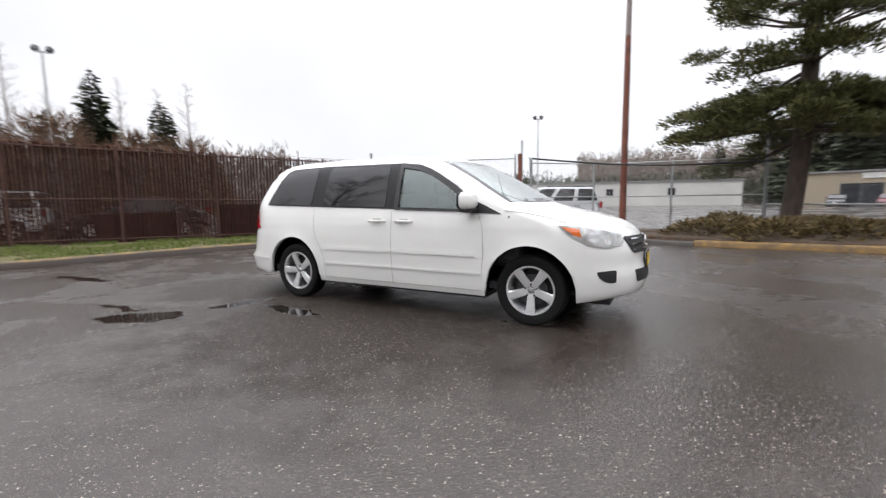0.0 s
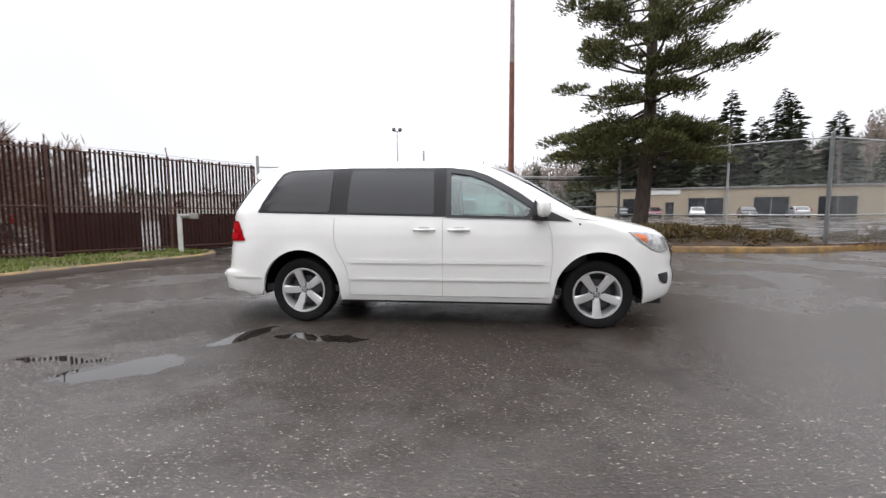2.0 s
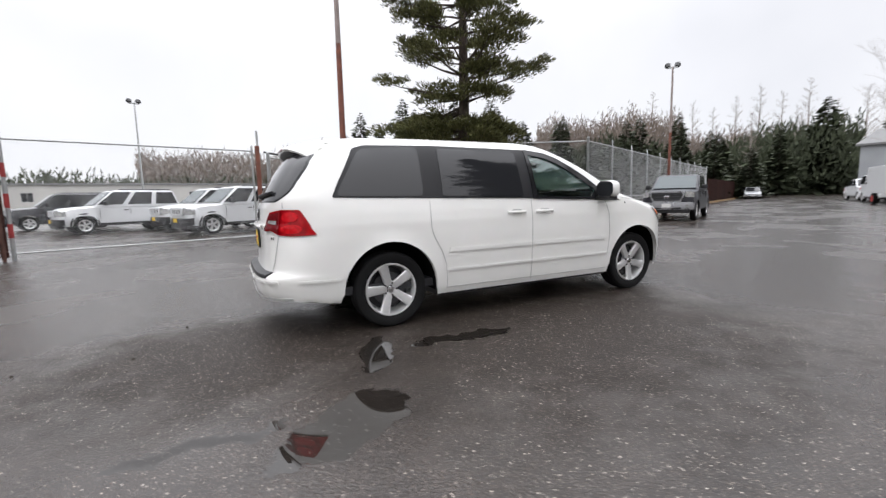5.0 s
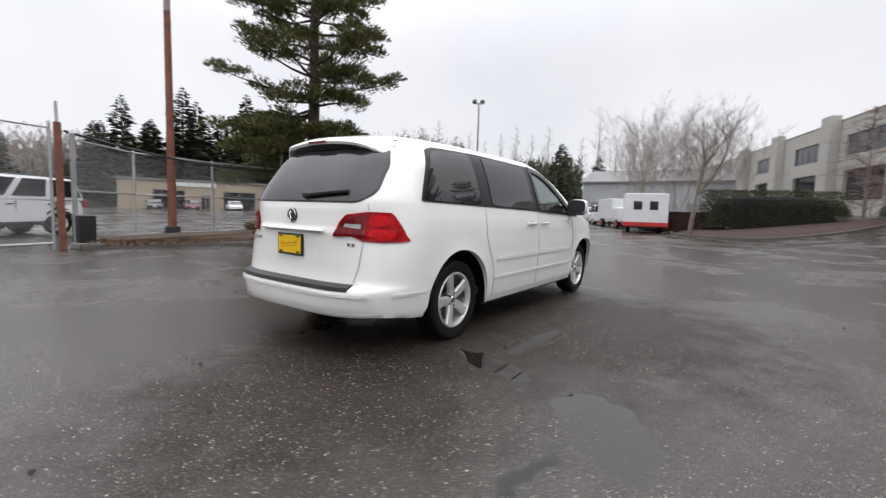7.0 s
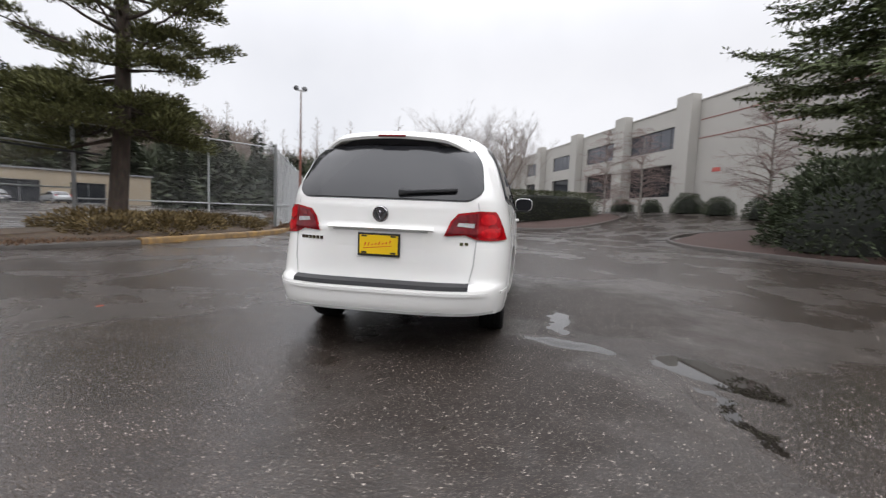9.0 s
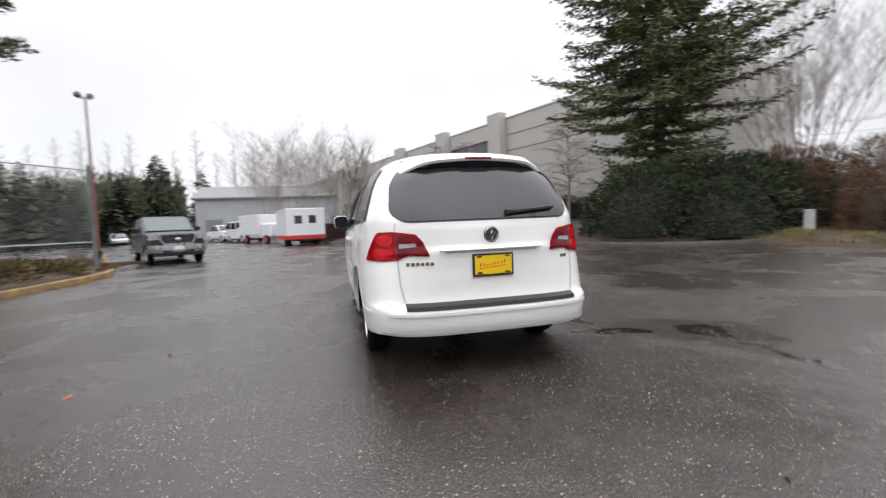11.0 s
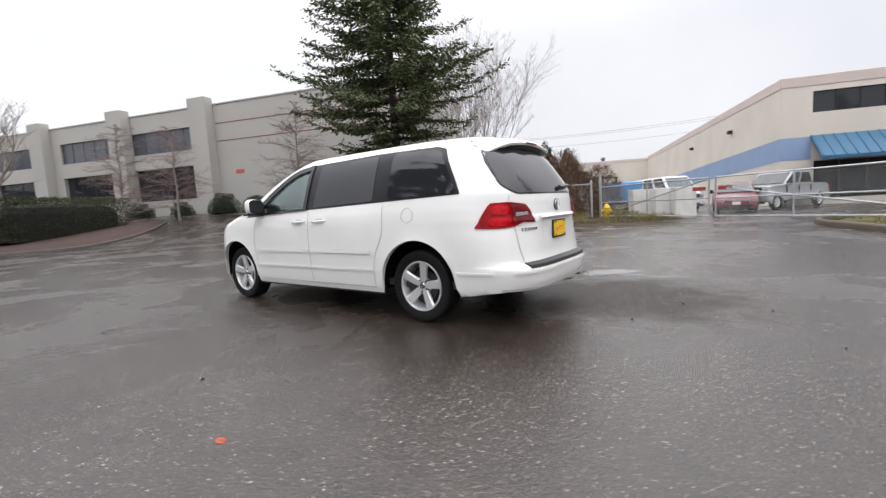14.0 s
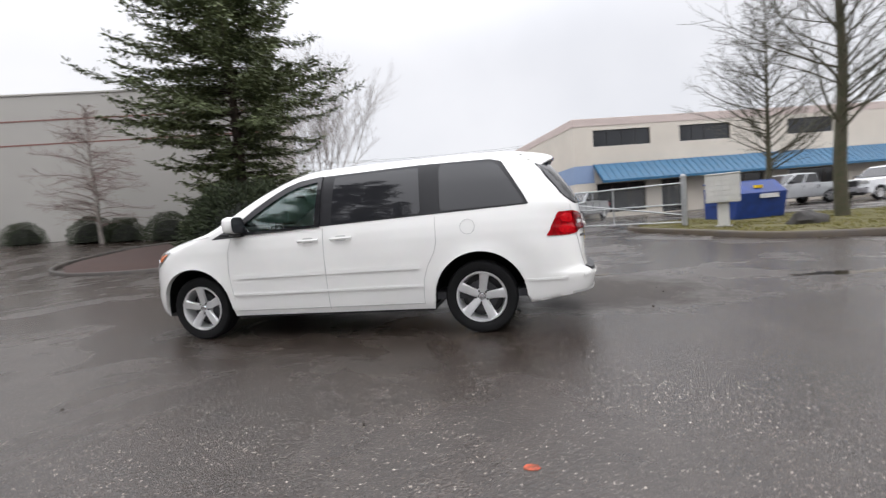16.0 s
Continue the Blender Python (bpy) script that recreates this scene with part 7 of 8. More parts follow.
# brown bed shrubs under the pine
bs = shrub(random.Random(12), 1.25, 0.75, 0.50, 1700, 0.13, 0.022).put("low_shrub", "low brown-green shrub in a kerbside bed", "shrub", TWIG, SHRUB_LEAF, "kerbside shrubs", "foliage", gpose(3.6, 8.9, 0, 1, 0.12))
for x, y, t_, s_ in ((5.0, 8.7, 40, 1.05), (6.4, 8.8, 200, 1.1), (7.8, 8.9, 90, 1.0), (9.0, 8.8, 20, 0.8), (4.2, 9.9, 120, 1.2), (5.9, 9.8, 300, 1.1), (7.2, 9.9, 70, 0.9), (11.2, 9.4, 10, 0.6), (13.2, 10.4, 30, 0.6)):
    copy_thing(bs, gpose(x, y, t_, s_, 0.12))
# brush along the south fence
br = shrub(random.Random(15), 1.5, 1.2, 3.0, 5200, 0.34, 0.011).put("brush", "tall tangle of dry brown brush behind a fence", "shrub", TWIG, DRY_TWIG, "brush", "foliage", gpose(4.0, -18.6))
for x, y, t_, s_ in ((3.4, -16.1, 15, 0.62), (5.0, -16.3, 120, 0.72), (6.8, -16.5, 240, 0.8), (8.3, -16.9, 320, 0.8), (6.2, -18.9, 90, 1.1), (8.4, -19.4, 30, 1.05), (3.0, -20.2, 200, 0.9), (5.2, -20.8, 260, 1.2), (10.4, -19.8, 330, 1.1), (12.2, -20.6, 100, 1.0)):
    copy_thing(br, gpose(x, y, t_, s_))
for k in range(9):
    u_, o_ = 6.2 + 2.1 * k, 5.0 + 1.5 * (k % 2)
    copy_thing(br, gpose(-7.0 - 0.6 * u_ - 0.8 * o_, 7.9 - 0.8 * u_ + 0.6 * o_, 70 * k, 1.22 + 0.12 * (k % 3)))
gs = shrub(random.Random(16), 1.2, 1.0, 0.5, 1300, 0.18, 0.012).put("dry_grass_tuft", "tuft of dry yellow-green grass", "grass", TWIG, leaf_mat("dry_grass", (0.20, 0.17, 0.06), 0.4), "grass tufts", "foliage", gpose(0.4, -15.2, 0, 0.8, 0.05))
for x, y, t_, s_ in ((2.2, -14.2, 60, 0.7), (3.6, -13.6, 150, 0.6), (-0.6, -14.3, 230, 0.6), (5.2, -13.4, 280, 0.7), (-1.1, -14.9, 20, 0.7), (2.8, -15.6, 310, 0.9)):
    copy_thing(gs, gpose(x, y, t_, s_, 0.05))
tw = bare_tree(random.Random(44), 2.6, 0.6, 5, 0.03, fork=0.08).put("twiggy_shrub", "leafless reddish twiggy shrub by a fence", "shrub", TWIG, mat("red_brown_twigs", (0.16, 0.085, 0.06), 0.9), "twiggy shrubs", m=gpose(12.4, 9.9, 0, 1, 0.1))
for x, y, t_, s_ in ((11.6, 9.4, 100, 0.9), (13.6, 10.6, 200, 1.0), (12.9, 10.4, 300, 1.1)):
    copy_thing(tw, gpose(x, y, t_, s_, 0.1))
rk = thing("boulder", "dark rough boulder on a lawn", "rock", m=gpose(-9.2, -8.4, 30, 1, 0.05))
bm = bmesh.new()
bmesh.ops.create_icosphere(bm, subdivisions=3, radius=1.0)
for v in bm.verts:
    k = 1 + 0.3 * noise.noise(v.co * 1.7)
    v.co = Vector((v.co.x * 0.55 * k, v.co.y * 0.36 * k, v.co.z * 0.32 * k + 0.1))
part("stone", bm, mat("dark_stone", (0.06, 0.055, 0.05), 0.9, var=0.4, bump=0.6), rk, smooth=True)


# grass blades on the verges
def grass(name, label, inside_fn, x0, x1, y0, y1, n, z, material, hgt=0.10):
    rg = random.Random(n)
    P = Prisms()
    while n > 0:
        x, y = rg.uniform(x0, x1), rg.uniform(y0, y1)
        n -= 1
        if not inside_fn(x, y) or noise.noise(Vector((x * 0.9, y * 0.9, 3))) < -0.25:
            continue
        d = Vector((rg.uniform(-.5, .5), rg.uniform(-.5, .5), 1)).normalized() * hgt * rg.uniform(.5, 1.4)
        P.blade(Vector((x, y, ground_z(x, y) + z)), d, Vector((rg.uniform(-1, 1), rg.uniform(-1, 1), 0)).normalized(), 0.012)
    ob = raw(name, P.lv, P.lf, material)
    return tagged(ob, label, "grass", kind="stuff")


vw = [(p.x, p.y) for p in smooth_line([(x, y, 0) for x, y in KERB_W], 4)] + [(-8.6, 6.0), (-10.6, 3.6), (-13.2, 0.2), (-18, -2.0), (-24, -3.0)]
grass("grass", "mossy green grass along a slatted fence", lambda x, y: inside(shrink(vw, 0.12), x, y), -14, -6.6, -6, 6, 26000, 0.12, GRASS, 0.08)
grass("grass", "rough grass on a roadside verge", lambda x, y: inside(VERGE_S, x, y), -2, 9, -18.5, -11.5, 16000, 0.09, leaf_mat("rough_grass", (0.125, 0.10, 0.042), 0.5), 0.14)
lw = [(p.x, p.y) for p in smooth_line([(x - 0.3, y, 0) for x, y in KERB_S], 4)] + [(-24, -9), (-17, -12.5), (-13, -14.2), (-9, -15.2)]
grass("grass", "short winter grass on a lawn island", lambda x, y: inside(lw, x, y), -16, -5.5, -15, -2, 26000, 0.12, leaf_mat("lawn_grass", (0.15, 0.135, 0.034), 0.45), 0.05)
grass("grass", "dead leaves and grass in a kerbside bed", lambda x, y: 7.9 < y < 11.6, -1.5, 13, 7.9, 11, 14000, 0.13, DRY_TWIG, 0.07)

# ---- far trees ----
f1 = fir(random.Random(1), 14, 3.6, 1.7).put("fir_tree", "dark fir tree beyond the yard", "tree", BARK, FAR_FIR, "far firs", m=gpose(20, 84))
f2 = fir(random.Random(2), 17, 3.3, 1.5).put("fir_tree", "tall dark fir tree beyond the yard", "tree", BARK, FAR_FIR, "far firs", m=gpose(62, 70))
far_spots = [(20.5, 89, 1.05), (24, 87.5, 1.15), (27.5, 86, 1.1), (37, 89, 1.25), (41, 87, 1.3), (45, 84.5, 1.4), (49, 82, 1.3), (54.5, 85, 1.4), (60, 79, 1.3), (63, 69, 1.05), (68, 66, .92), (73, 61, .96), (77, 58, .9), (81, 55, 1.0), (-62, 24, 1.1), (-59, 30, .9), (-58, 17.5, .85), (-57, 21.5, 1.0), (-55, 25, .75), (-54, 28, .8), (-50, 31, .55), (-61, 14, .7), (25, 78, 1.05), (29, 76, 1.2), (33, 77, 1.1), (10, 96, .7), (45, 66, 1.0), (48, 72, 1.15), (40, 80, .95), (56, 62, 0.9), (60, 56, .8), (66, 52, .9), (72, 50, .8), (74, 44, .7),
             (80, 46, .85), (84, 38, .7), (52, 40, .6), (55, 36, .62), (58, 33, .55), (50, 44, .6), (90, 34, 1.2), (104, 30, .9), (61, 30, .5), (46, 38, .55), (49, 33, .5), (53, 30, .45), (42, 40, .6)]
for i, (x, y, s_) in enumerate(far_spots):
    copy_thing((f1, f2)[i % 2], gpose(x, y, i * 47, s_, -0.2) @ Matrix.Diagonal((1.4, 1.4, 1.0, 1.0)))
for i, (x, y, s_) in enumerate(((5.4, -22.6, .30), (7.2, -23.4, .34))):
    copy_thing(f1, gpose(x, y, i * 61, s_) @ Matrix.Diagonal((1.5, 1.5, 1.0, 1.0)))
p1 = conic_bare(random.Random(17), 15, 2.4, -0.06).put("poplar_tree", "tall thin leafless poplar far off", "tree", PALE_TWIG, PALE_TWIG, "far poplars", m=gpose(95, 40))
for i in range(34):
    a = radians((16 + 62 * (i % 17) / 17) if i < 26 else (146 + (i - 26) * 2.6))
    d = 92 + 34 * ((i * 7) % 10) / 10
    copy_thing(p1, gpose(d * math.cos(a), d * math.sin(a), i * 31, 0.75 + 0.45 * ((i * 3) % 7) / 7, -0.3))


for i in range(26):
    a = radians((10 + 2.1 * i) if i < 16 else (150 + 3.2 * (i - 16)))
    d = (118 + 22 * ((i * 5) % 7) / 7) if i < 16 else 62 + 16 * ((i * 5) % 7) / 7
    copy_thing(p1, gpose(d * math.cos(a), d * math.sin(a), i * 53, (1.35 + 0.5 * ((i * 3) % 5) / 5) * (1 if i < 16 else 0.75), -0.3))
rf = thing("board_fence", "dark maroon upright board fence beside a road", "fence", m=pose(37.4, 20.9, ground_z(37.4, 20.9), 0, 0, 24.8))
board_me = None
for i in range(64):
    if board_me is None:
        o = part("board", box(bmesh.new(), 0, 0.36, -0.012, 0.012, 0.05, 2.3), SLAT, rf)
        board_me = o.data
    else:
        o = new("board", board_me)
        o.parent = rf
    o.location = (0.38 * i, 0, 0)


def woodland(name, label, arcs, material, seed, wide=0.13, fade=1.0):
    """Leafless or evergreen woods along the skyline: many upright ragged sprays."""
    rg = random.Random(seed)
    P = Prisms()
    for a0, a1, dist, hmin, hmax, n in arcs:
        for _ in range(n):
            a = radians(rg.uniform(a0, a1))
            d = dist * rg.uniform(0.94, 1.1)
            x, y = d * math.cos(a), d * math.sin(a)
            top = hmin + (hmax - hmin) * (0.5 + 0.5 * noise.noise(Vector((x * 0.045, y * 0.045, seed))) + 0.28 * noise.noise(Vector((x * 0.22, y * 0.22, seed + 5))))
            z = top * rg.random() ** fade * rg.uniform(0.82, 1.12)
            dd = Vector((rg.uniform(-.5, .5), rg.uniform(-.5, .5), 1)) * rg.uniform(0.5, 1.7)
            P.blade(Vector((x, y, ground_z(x, y) + z - 0.6)), dd, Vector((-math.sin(a), math.cos(a), rg.uniform(-.4, .4))).normalized(), wide)
    return tagged(raw(name, P.lv, P.lf, material), label, "woodland", kind="stuff")


woodland("far_woodland", "grey-brown leafless woods on the skyline", [(34, 51, 112, 9, 24, 52000), (51, 63, 112, 7, 18, 28000), (22, 34, 112, 7, 18, 22000), (62, 100, 108, 7, 15, 46000), (100, 128, 108, 3, 6, 6000), (-14, 22, 120, 3, 8, 14000), (128, 139, 85, 2, 5, 1800), (139, 176, 62, 6, 9.5, 16000), (176, 200, 85, 2, 5, 3000)], FAR_BROWN, 3, 0.075, 1.25)
woodland("far_evergreens", "dark evergreen woods on the skyline", [(18, 50, 98, 5, 16, 26000), (50, 80, 100, 2, 12, 14000), (80, 135, 104, 2, 8, 11000), (0, 22, 112, 0.5, 3.5, 2000)], FAR_FIR, 8)


# ---- parked vehicles ----
def car(label, category, paint, x, y, turn, prof, cab, W, wheels, r=0.36, group="parked vehicles", glass=None, front="suv", extra=None):
    """A parked vehicle, its nose towards +x: prof is the side outline of the body, cab that of the glasshouse (both from tail to nose)."""
    glass = glass or PRIVACY
    t = thing(category.replace(" ", "_"), label, category, group, gpose(x, y, turn))
    hw = W / 2
    low = min(p[1] for p in prof)
    xs = [p[0] for p in prof]
    X, X0 = max(xs), min(xs)
    cx = (X + X0) / 2
    ra = r + 0.075
    # body: the side outline swept across, drawn in at the corners, shoulders and sills
    top_line = round_poly(prof, 0.16, 4)
    bottom = []
    for wx in sorted(wheels, reverse=True):
        a0 = math.degrees(math.asin(max(-1, min(1, (low - r) / ra))))
        bottom += [(wx + ra * math.cos(radians(a)), r + ra * math.sin(radians(a))) for a in [a0 + (180 - 2 * a0) * i / 14 for i in range(15)]]
    outline = top_line + bottom
    bm = bmesh.new()
    loops = []
    for f in (-1.0, -0.985, -0.95, -0.88, -0.75, -0.4, 0.4, 0.75, 0.88, 0.95, 0.985, 1.0):
        e = abs(f) ** 7
        lp = []
        for px, pz in outline:
            end = sstep(abs(px - cx), (X - X0) * 0.36, (X - X0) * 0.5)
            up = sstep(pz, low + 0.30, low + 0.55)
            side = 1 - 0.055 * sstep(pz, 0.72, 1.15) - 0.04 * sstep(-pz, -0.55, -0.3) - 0.05 * end
            lp.append((px - math.copysign((0.05 * f * f + 0.16 * e) * end, px - cx), f * hw * side, pz - 0.05 * e * up - 0.02 * f * f * up))
        loops.append(lp)
    rings(bm, loops, cap0=True, cap1=True)
    bmesh.ops.triangulate(bm, faces=[f for f in bm.faces if len(f.verts) > 4])
    part("body", bm, paint, t, smooth=True, sharp=38)
    part("floor_pan", box(bmesh.new(), X0 + 0.3, X - 0.3, -hw + 0.22, hw - 0.22, low - 0.03, low + 0.25), BLACK_TRIM, t)
    # glasshouse: roof and pillars in paint, panes laid on
    (tx0, tz0), (rx0, rz0), (rx1, rz1), (nx, nz) = cab
    ti = 0.16
    bw = hw * 0.945 - 0.01
    loops = [[(tx0, -bw, tz0 - 0.04), (nx, -bw, nz - 0.04), (nx, bw, nz - 0.04), (tx0, bw, tz0 - 0.04)], [(rx0, -hw + ti, rz0), (rx1, -hw + ti, rz1), (rx1, hw - ti, rz1), (rx0, hw - ti, rz0)],
             [(rx0 + 0.16, -hw + ti + 0.12, rz0 + 0.045), (rx1 - 0.16, -hw + ti + 0.12, rz1 + 0.045), (rx1 - 0.16, hw - ti - 0.12, rz1 + 0.045), (rx0 + 0.16, hw - ti - 0.12, rz0 + 0.045)]]
    bm = bmesh.new()
    rings(bm, loops, cap1=True)
    bmesh.ops.bevel(bm, geom=[e for e in bm.edges if not e.is_boundary], offset=0.045, segments=3, affect='EDGES', clamp_overlap=True)
    part("cabin", bm, paint, t, smooth=True, sharp=40)

    def pane(name, a, b, c, d, k, m_):
        cen = (a + b + c + d) / 4
        nrm = (b - a).cross(d - a).normalized()
        ps = [cen + (p - cen) * k for p in (a, b, c, d)]
        bm = bmesh.new()
        f0 = [bm.verts.new(p + nrm * 0.010) for p in ps]
        f1 = [bm.verts.new(p - nrm * 0.006) for p in ps]
        bm.faces.new(f0)
        for i in range(4):
            bm.faces.new((f0[i], f0[(i + 1) % 4], f1[(i + 1) % 4], f1[i]))
        return part(name, bm, m_, t)
    L = [Vector(p) + Vector((0, 0, 0.05)) for p in loops[0]]
    U = [Vector(p) for p in loops[1]]
    pane("windscreen", L[1], L[2], U[2], U[1], 0.87, glass)
    pane("rear_window", L[3], L[0], U[0], U[3], 0.84, PRIVACY)
    nwin = 3 if (nx - tx0) > 2.6 else 2
    for a, b, c, d in ((L[0], L[1], U[1], U[0]), (L[2], L[3], U[3], U[2])):
        for i in range(nwin):
            f0, f1 = i / nwin + 0.012, (i + 1) / nwin - 0.012
            pane("side_window", a.lerp(b, f0), a.lerp(b, f1), d.lerp(c, f1), d.lerp(c, f0), 0.87, PRIVACY)
    arch_mat = BLACK_TRIM if front == "slotted" else paint
    for wx in wheels:
        for s in (-1, 1):
            w = new("wheel")
            w.parent = t
            w.location = (wx, s * (hw - 0.15), r)
            bm = bmesh.new()
            lathe(bm, [(r * 0.64, s * 0.095), (r * 0.9, s * 0.115), (r, s * 0.08), (r, -s * 0.08), (r * 0.9, -s * 0.11), (r * 0.5, -s * 0.1)], 28)
            part("tyre", bm, RUBBER, w, smooth=True, sharp=40)
            bm = bmesh.new()
            lathe(bm, [(r * 0.52, s * 0.02), (r * 0.57, s * 0.085), (r * 0.65, s * 0.10)], 24)
            rim = part("rim", bm, ALLOY, w, smooth=True, sharp=30)
            part("brake_disc", cyl(bmesh.new(), (0, -s * 0.02, 0), (0, s * 0.01, 0), r * 0.55, seg=20), DARK_METAL, w)
            for k in range(5):
                a = 2 * math.pi * k / 5 + wx
                ca, sa = math.cos(a), math.sin(a)
                bm = bmesh.new()
                rings(bm, [[(rr * ca - u * sa, s * yy, rr * sa + u * ca) for u, yy in ((-h_, 0.06), (-h_, 0.085), (h_, 0.085), (h_, 0.06))] for rr, h_ in ((0.01, 0.03), (r * 0.55, 0.045))], cap0=True, cap1=True)
                part("spoke", bm, ALLOY, rim)
            bm = bmesh.new()
            lp = []
            for k in range(17):
                a = radians(-8 + 196 * k / 16)
                ca, sa = math.cos(a), math.sin(a)
                yo = s * hw * 0.965
                lp.append([(wx + (ra - 0.01) * ca, yo - s * 0.05, r + (ra - 0.01) * sa), (wx + (ra - 0.01) * ca, yo + s * 0.022, r + (ra - 0.01) * sa), (wx + (ra + 0.05) * ca, yo + s * 0.016, r + (ra + 0.05) * sa), (wx + (ra + 0.06) * ca, yo - s * 0.05, r + (ra + 0.06) * sa)])
            rings(bm, lp, cap0=True, cap1=True)
            part("arch_trim", bm, arch_mat, t, smooth=True, sharp=40)
    # doors, sills and handles
    zb = nz - 0.10
    n_door = 2 if nx - tx0 > 2.0 else 1
    for s in (-1, 1):
        for k in range(n_door + 1):
            gx = nx - 0.20 - k * min(1.05, (nx - tx0 - 0.3) / n_door)
            part("door_gap", box(bmesh.new(), gx - 0.006, gx + 0.006, *sorted((s * (hw * 0.955 - 0.03), s * (hw * 0.955 + 0.018))), low + 0.16, zb), BLACK_TRIM, t)
            if k:
                part("door_handle", box(bmesh.new(), gx + 0.06, gx + 0.22, *sorted((s * (hw * 0.95 - 0.01), s * (hw * 0.95 + 0.035))), zb - 0.10, zb - 0.065, 0.01, 1), arch_mat, t)
        part("sill_trim", box(bmesh.new(), wheels[0] + ra + 0.02, wheels[1] - ra - 0.02, *sorted((s * (hw - 0.12), s * (hw * 0.985))), low, low + 0.11, 0.02, 1), BLACK_TRIM, t)
        if category == "suv":
            part("roof_rail", box(bmesh.new(), rx0 + 0.1, rx1 - 0.25, *sorted((s * (hw - ti - 0.10), s * (hw - ti - 0.06))), rz0 + 0.06, rz0 + 0.10, 0.012, 1), BLACK_TRIM, t)
    # nose and tail
    ztop = max(p[1] for p in prof if p[0] > X - 0.35)
    g = 0.62 * hw
    if front == "pickup":
        zg, zl = ztop - 0.03, ztop - 0.45
        hexa = [(-g, zg), (g, zg), (g * 0.98, zg - 0.2), (g * 0.80, zl), (-g * 0.80, zl), (-g * 0.98, zg - 0.2)]
    else:
        zg, zl = ztop - 0.08, ztop - 0.34
        hexa = [(-g, zg), (g, zg), (g * 0.95, zl), (-g * 0.95, zl)]
    bm = bmesh.new()
    rings(bm, [[(xx, a, b) for a, b in round_poly(hexa, 0.05, 3)] for xx in (X - 0.12, X + 0.005)], cap0=True, cap1=True)
    gr = part("grille", bm, BLACK_TRIM, t)
    rim_in = round_poly(shrink(hexa, 0.055), 0.04, 3)
    rim_out = round_poly(hexa, 0.05, 3)
    bm = bmesh.new()
    rings(bm, [[(X + xx, a, b) for a, b in pl] for xx, pl in ((-0.02, rim_out), (0.03, rim_out), (0.03, rim_in), (-0.02, rim_in))])
    part("grille_surround", bm, DULL_CHROME if front != "slotted" else paint, gr, smooth=True, sharp=30)
    if front == "slotted":
        for k in range(6):
            yy = -g * 0.72 + k * g * 0.29
            part("grille_bar", box(bmesh.new(), X - 0.01, X + 0.028, yy - 0.02, yy + 0.02, zl + 0.03, zg - 0.03, 0.006, 1), paint, gr)
    else:
        for k in range(3):
            zz = zl + (zg - zl) * (k + 1) / 4
            part("grille_bar", box(bmesh.new(), X - 0.01, X + 0.015, -g * 0.74, g * 0.74, zz - 0.012, zz + 0.012, 0.005, 1), DARK_METAL, gr)
        part("emblem", box(bmesh.new(), X + 0.01, X + 0.03, -0.09, 0.09, (zg + zl) / 2 - 0.045, (zg + zl) / 2 + 0.045, 0.02), CHROME, gr)
    for s in (-1, 1):
        bm = bmesh.new()
        lamp = round_poly([(s * (g + 0.03), zg - 0.02), (s * hw * 0.93, zg - 0.04), (s * hw * 0.945, zg - 0.24), (s * (g + 0.02), zg - 0.22)], 0.04, 3)
        rings(bm, [[(xx - 0.22 * sstep(abs(a), g, hw), a, b) for a, b in lamp] for xx in (X - 0.10, X + 0.02)], cap0=True, cap1=True)
        part("headlamp", bm, CLEAR_LENS, t)
        part("tail_lamp", box(bmesh.new(), X0 - 0.015, X0 + 0.12, *sorted((s * hw * 0.74, s * hw * 0.90)), 0.85, 1.12, 0.02), RED_LENS, t)
        part("door_mirror", box(bmesh.new(), nx - 0.48, nx - 0.34, *sorted((s * (hw - 0.02), s * (hw + 0.20))), nz + 0.01, nz + 0.20, 0.05, 3), BLACK_TRIM if front != "van" else paint, t)
        if front == "pickup":
            part("fog_lamp", cyl(bmesh.new(), (X + 0.03, s * hw * 0.72, low + 0.20), (X + 0.085, s * hw * 0.72, low + 0.20), 0.06, seg=16), CLEAR_LENS, t)
    bm = bmesh.new()
    lp = []
    for k in range(13):
        u = -1 + k / 6
        xb = X + 0.075 - 0.16 * u * u * abs(u)
        lp.append([(xb - 0.16, u * hw * 0.95, low + 0.03), (xb - 0.01, u * hw * 0.95, low + 0.04), (xb, u * hw * 0.95, low + 0.14), (xb - 0.02, u * hw * 0.95, low + (0.32 if front == "pickup" else 0.27)), (xb - 0.16, u * hw * 0.95, low + (0.34 if front == "pickup" else 0.29))])
    rings(bm, lp, cap0=True, cap1=True)
    fb = part("front_bumper", bm, DULL_CHROME if front == "pickup" else (BLACK_TRIM if front == "slotted" else paint), t, smooth=True, sharp=40)
    part("lower_intake", box(bmesh.new(), X - 0.02, X + 0.068, -hw * 0.52, hw * 0.52, low + 0.045, low + 0.13, 0.015, 1), BLACK_TRIM, fb)
    part("valance", box(bmesh.new(), X - 0.25, X - 0.02, -hw * 0.82, hw * 0.82, low - 0.10, low + 0.06, 0.03), BLACK_TRIM, t)
    part("rear_bumper", box(bmesh.new(), X0 - 0.07, X0 + 0.1, -hw * 0.90, hw * 0.90, low + 0.02, low + 0.22, 0.05), CHROME if front == "pickup" else BLACK_TRIM, t)
    part("number_plate", box(bmesh.new(), X + 0.07, X + 0.085, -0.16, 0.16, low + 0.13, low + 0.27), YELLOW if front == "slotted" else WHITE_PAINT, t)
    if extra:
        extra(t, hw)
    return t


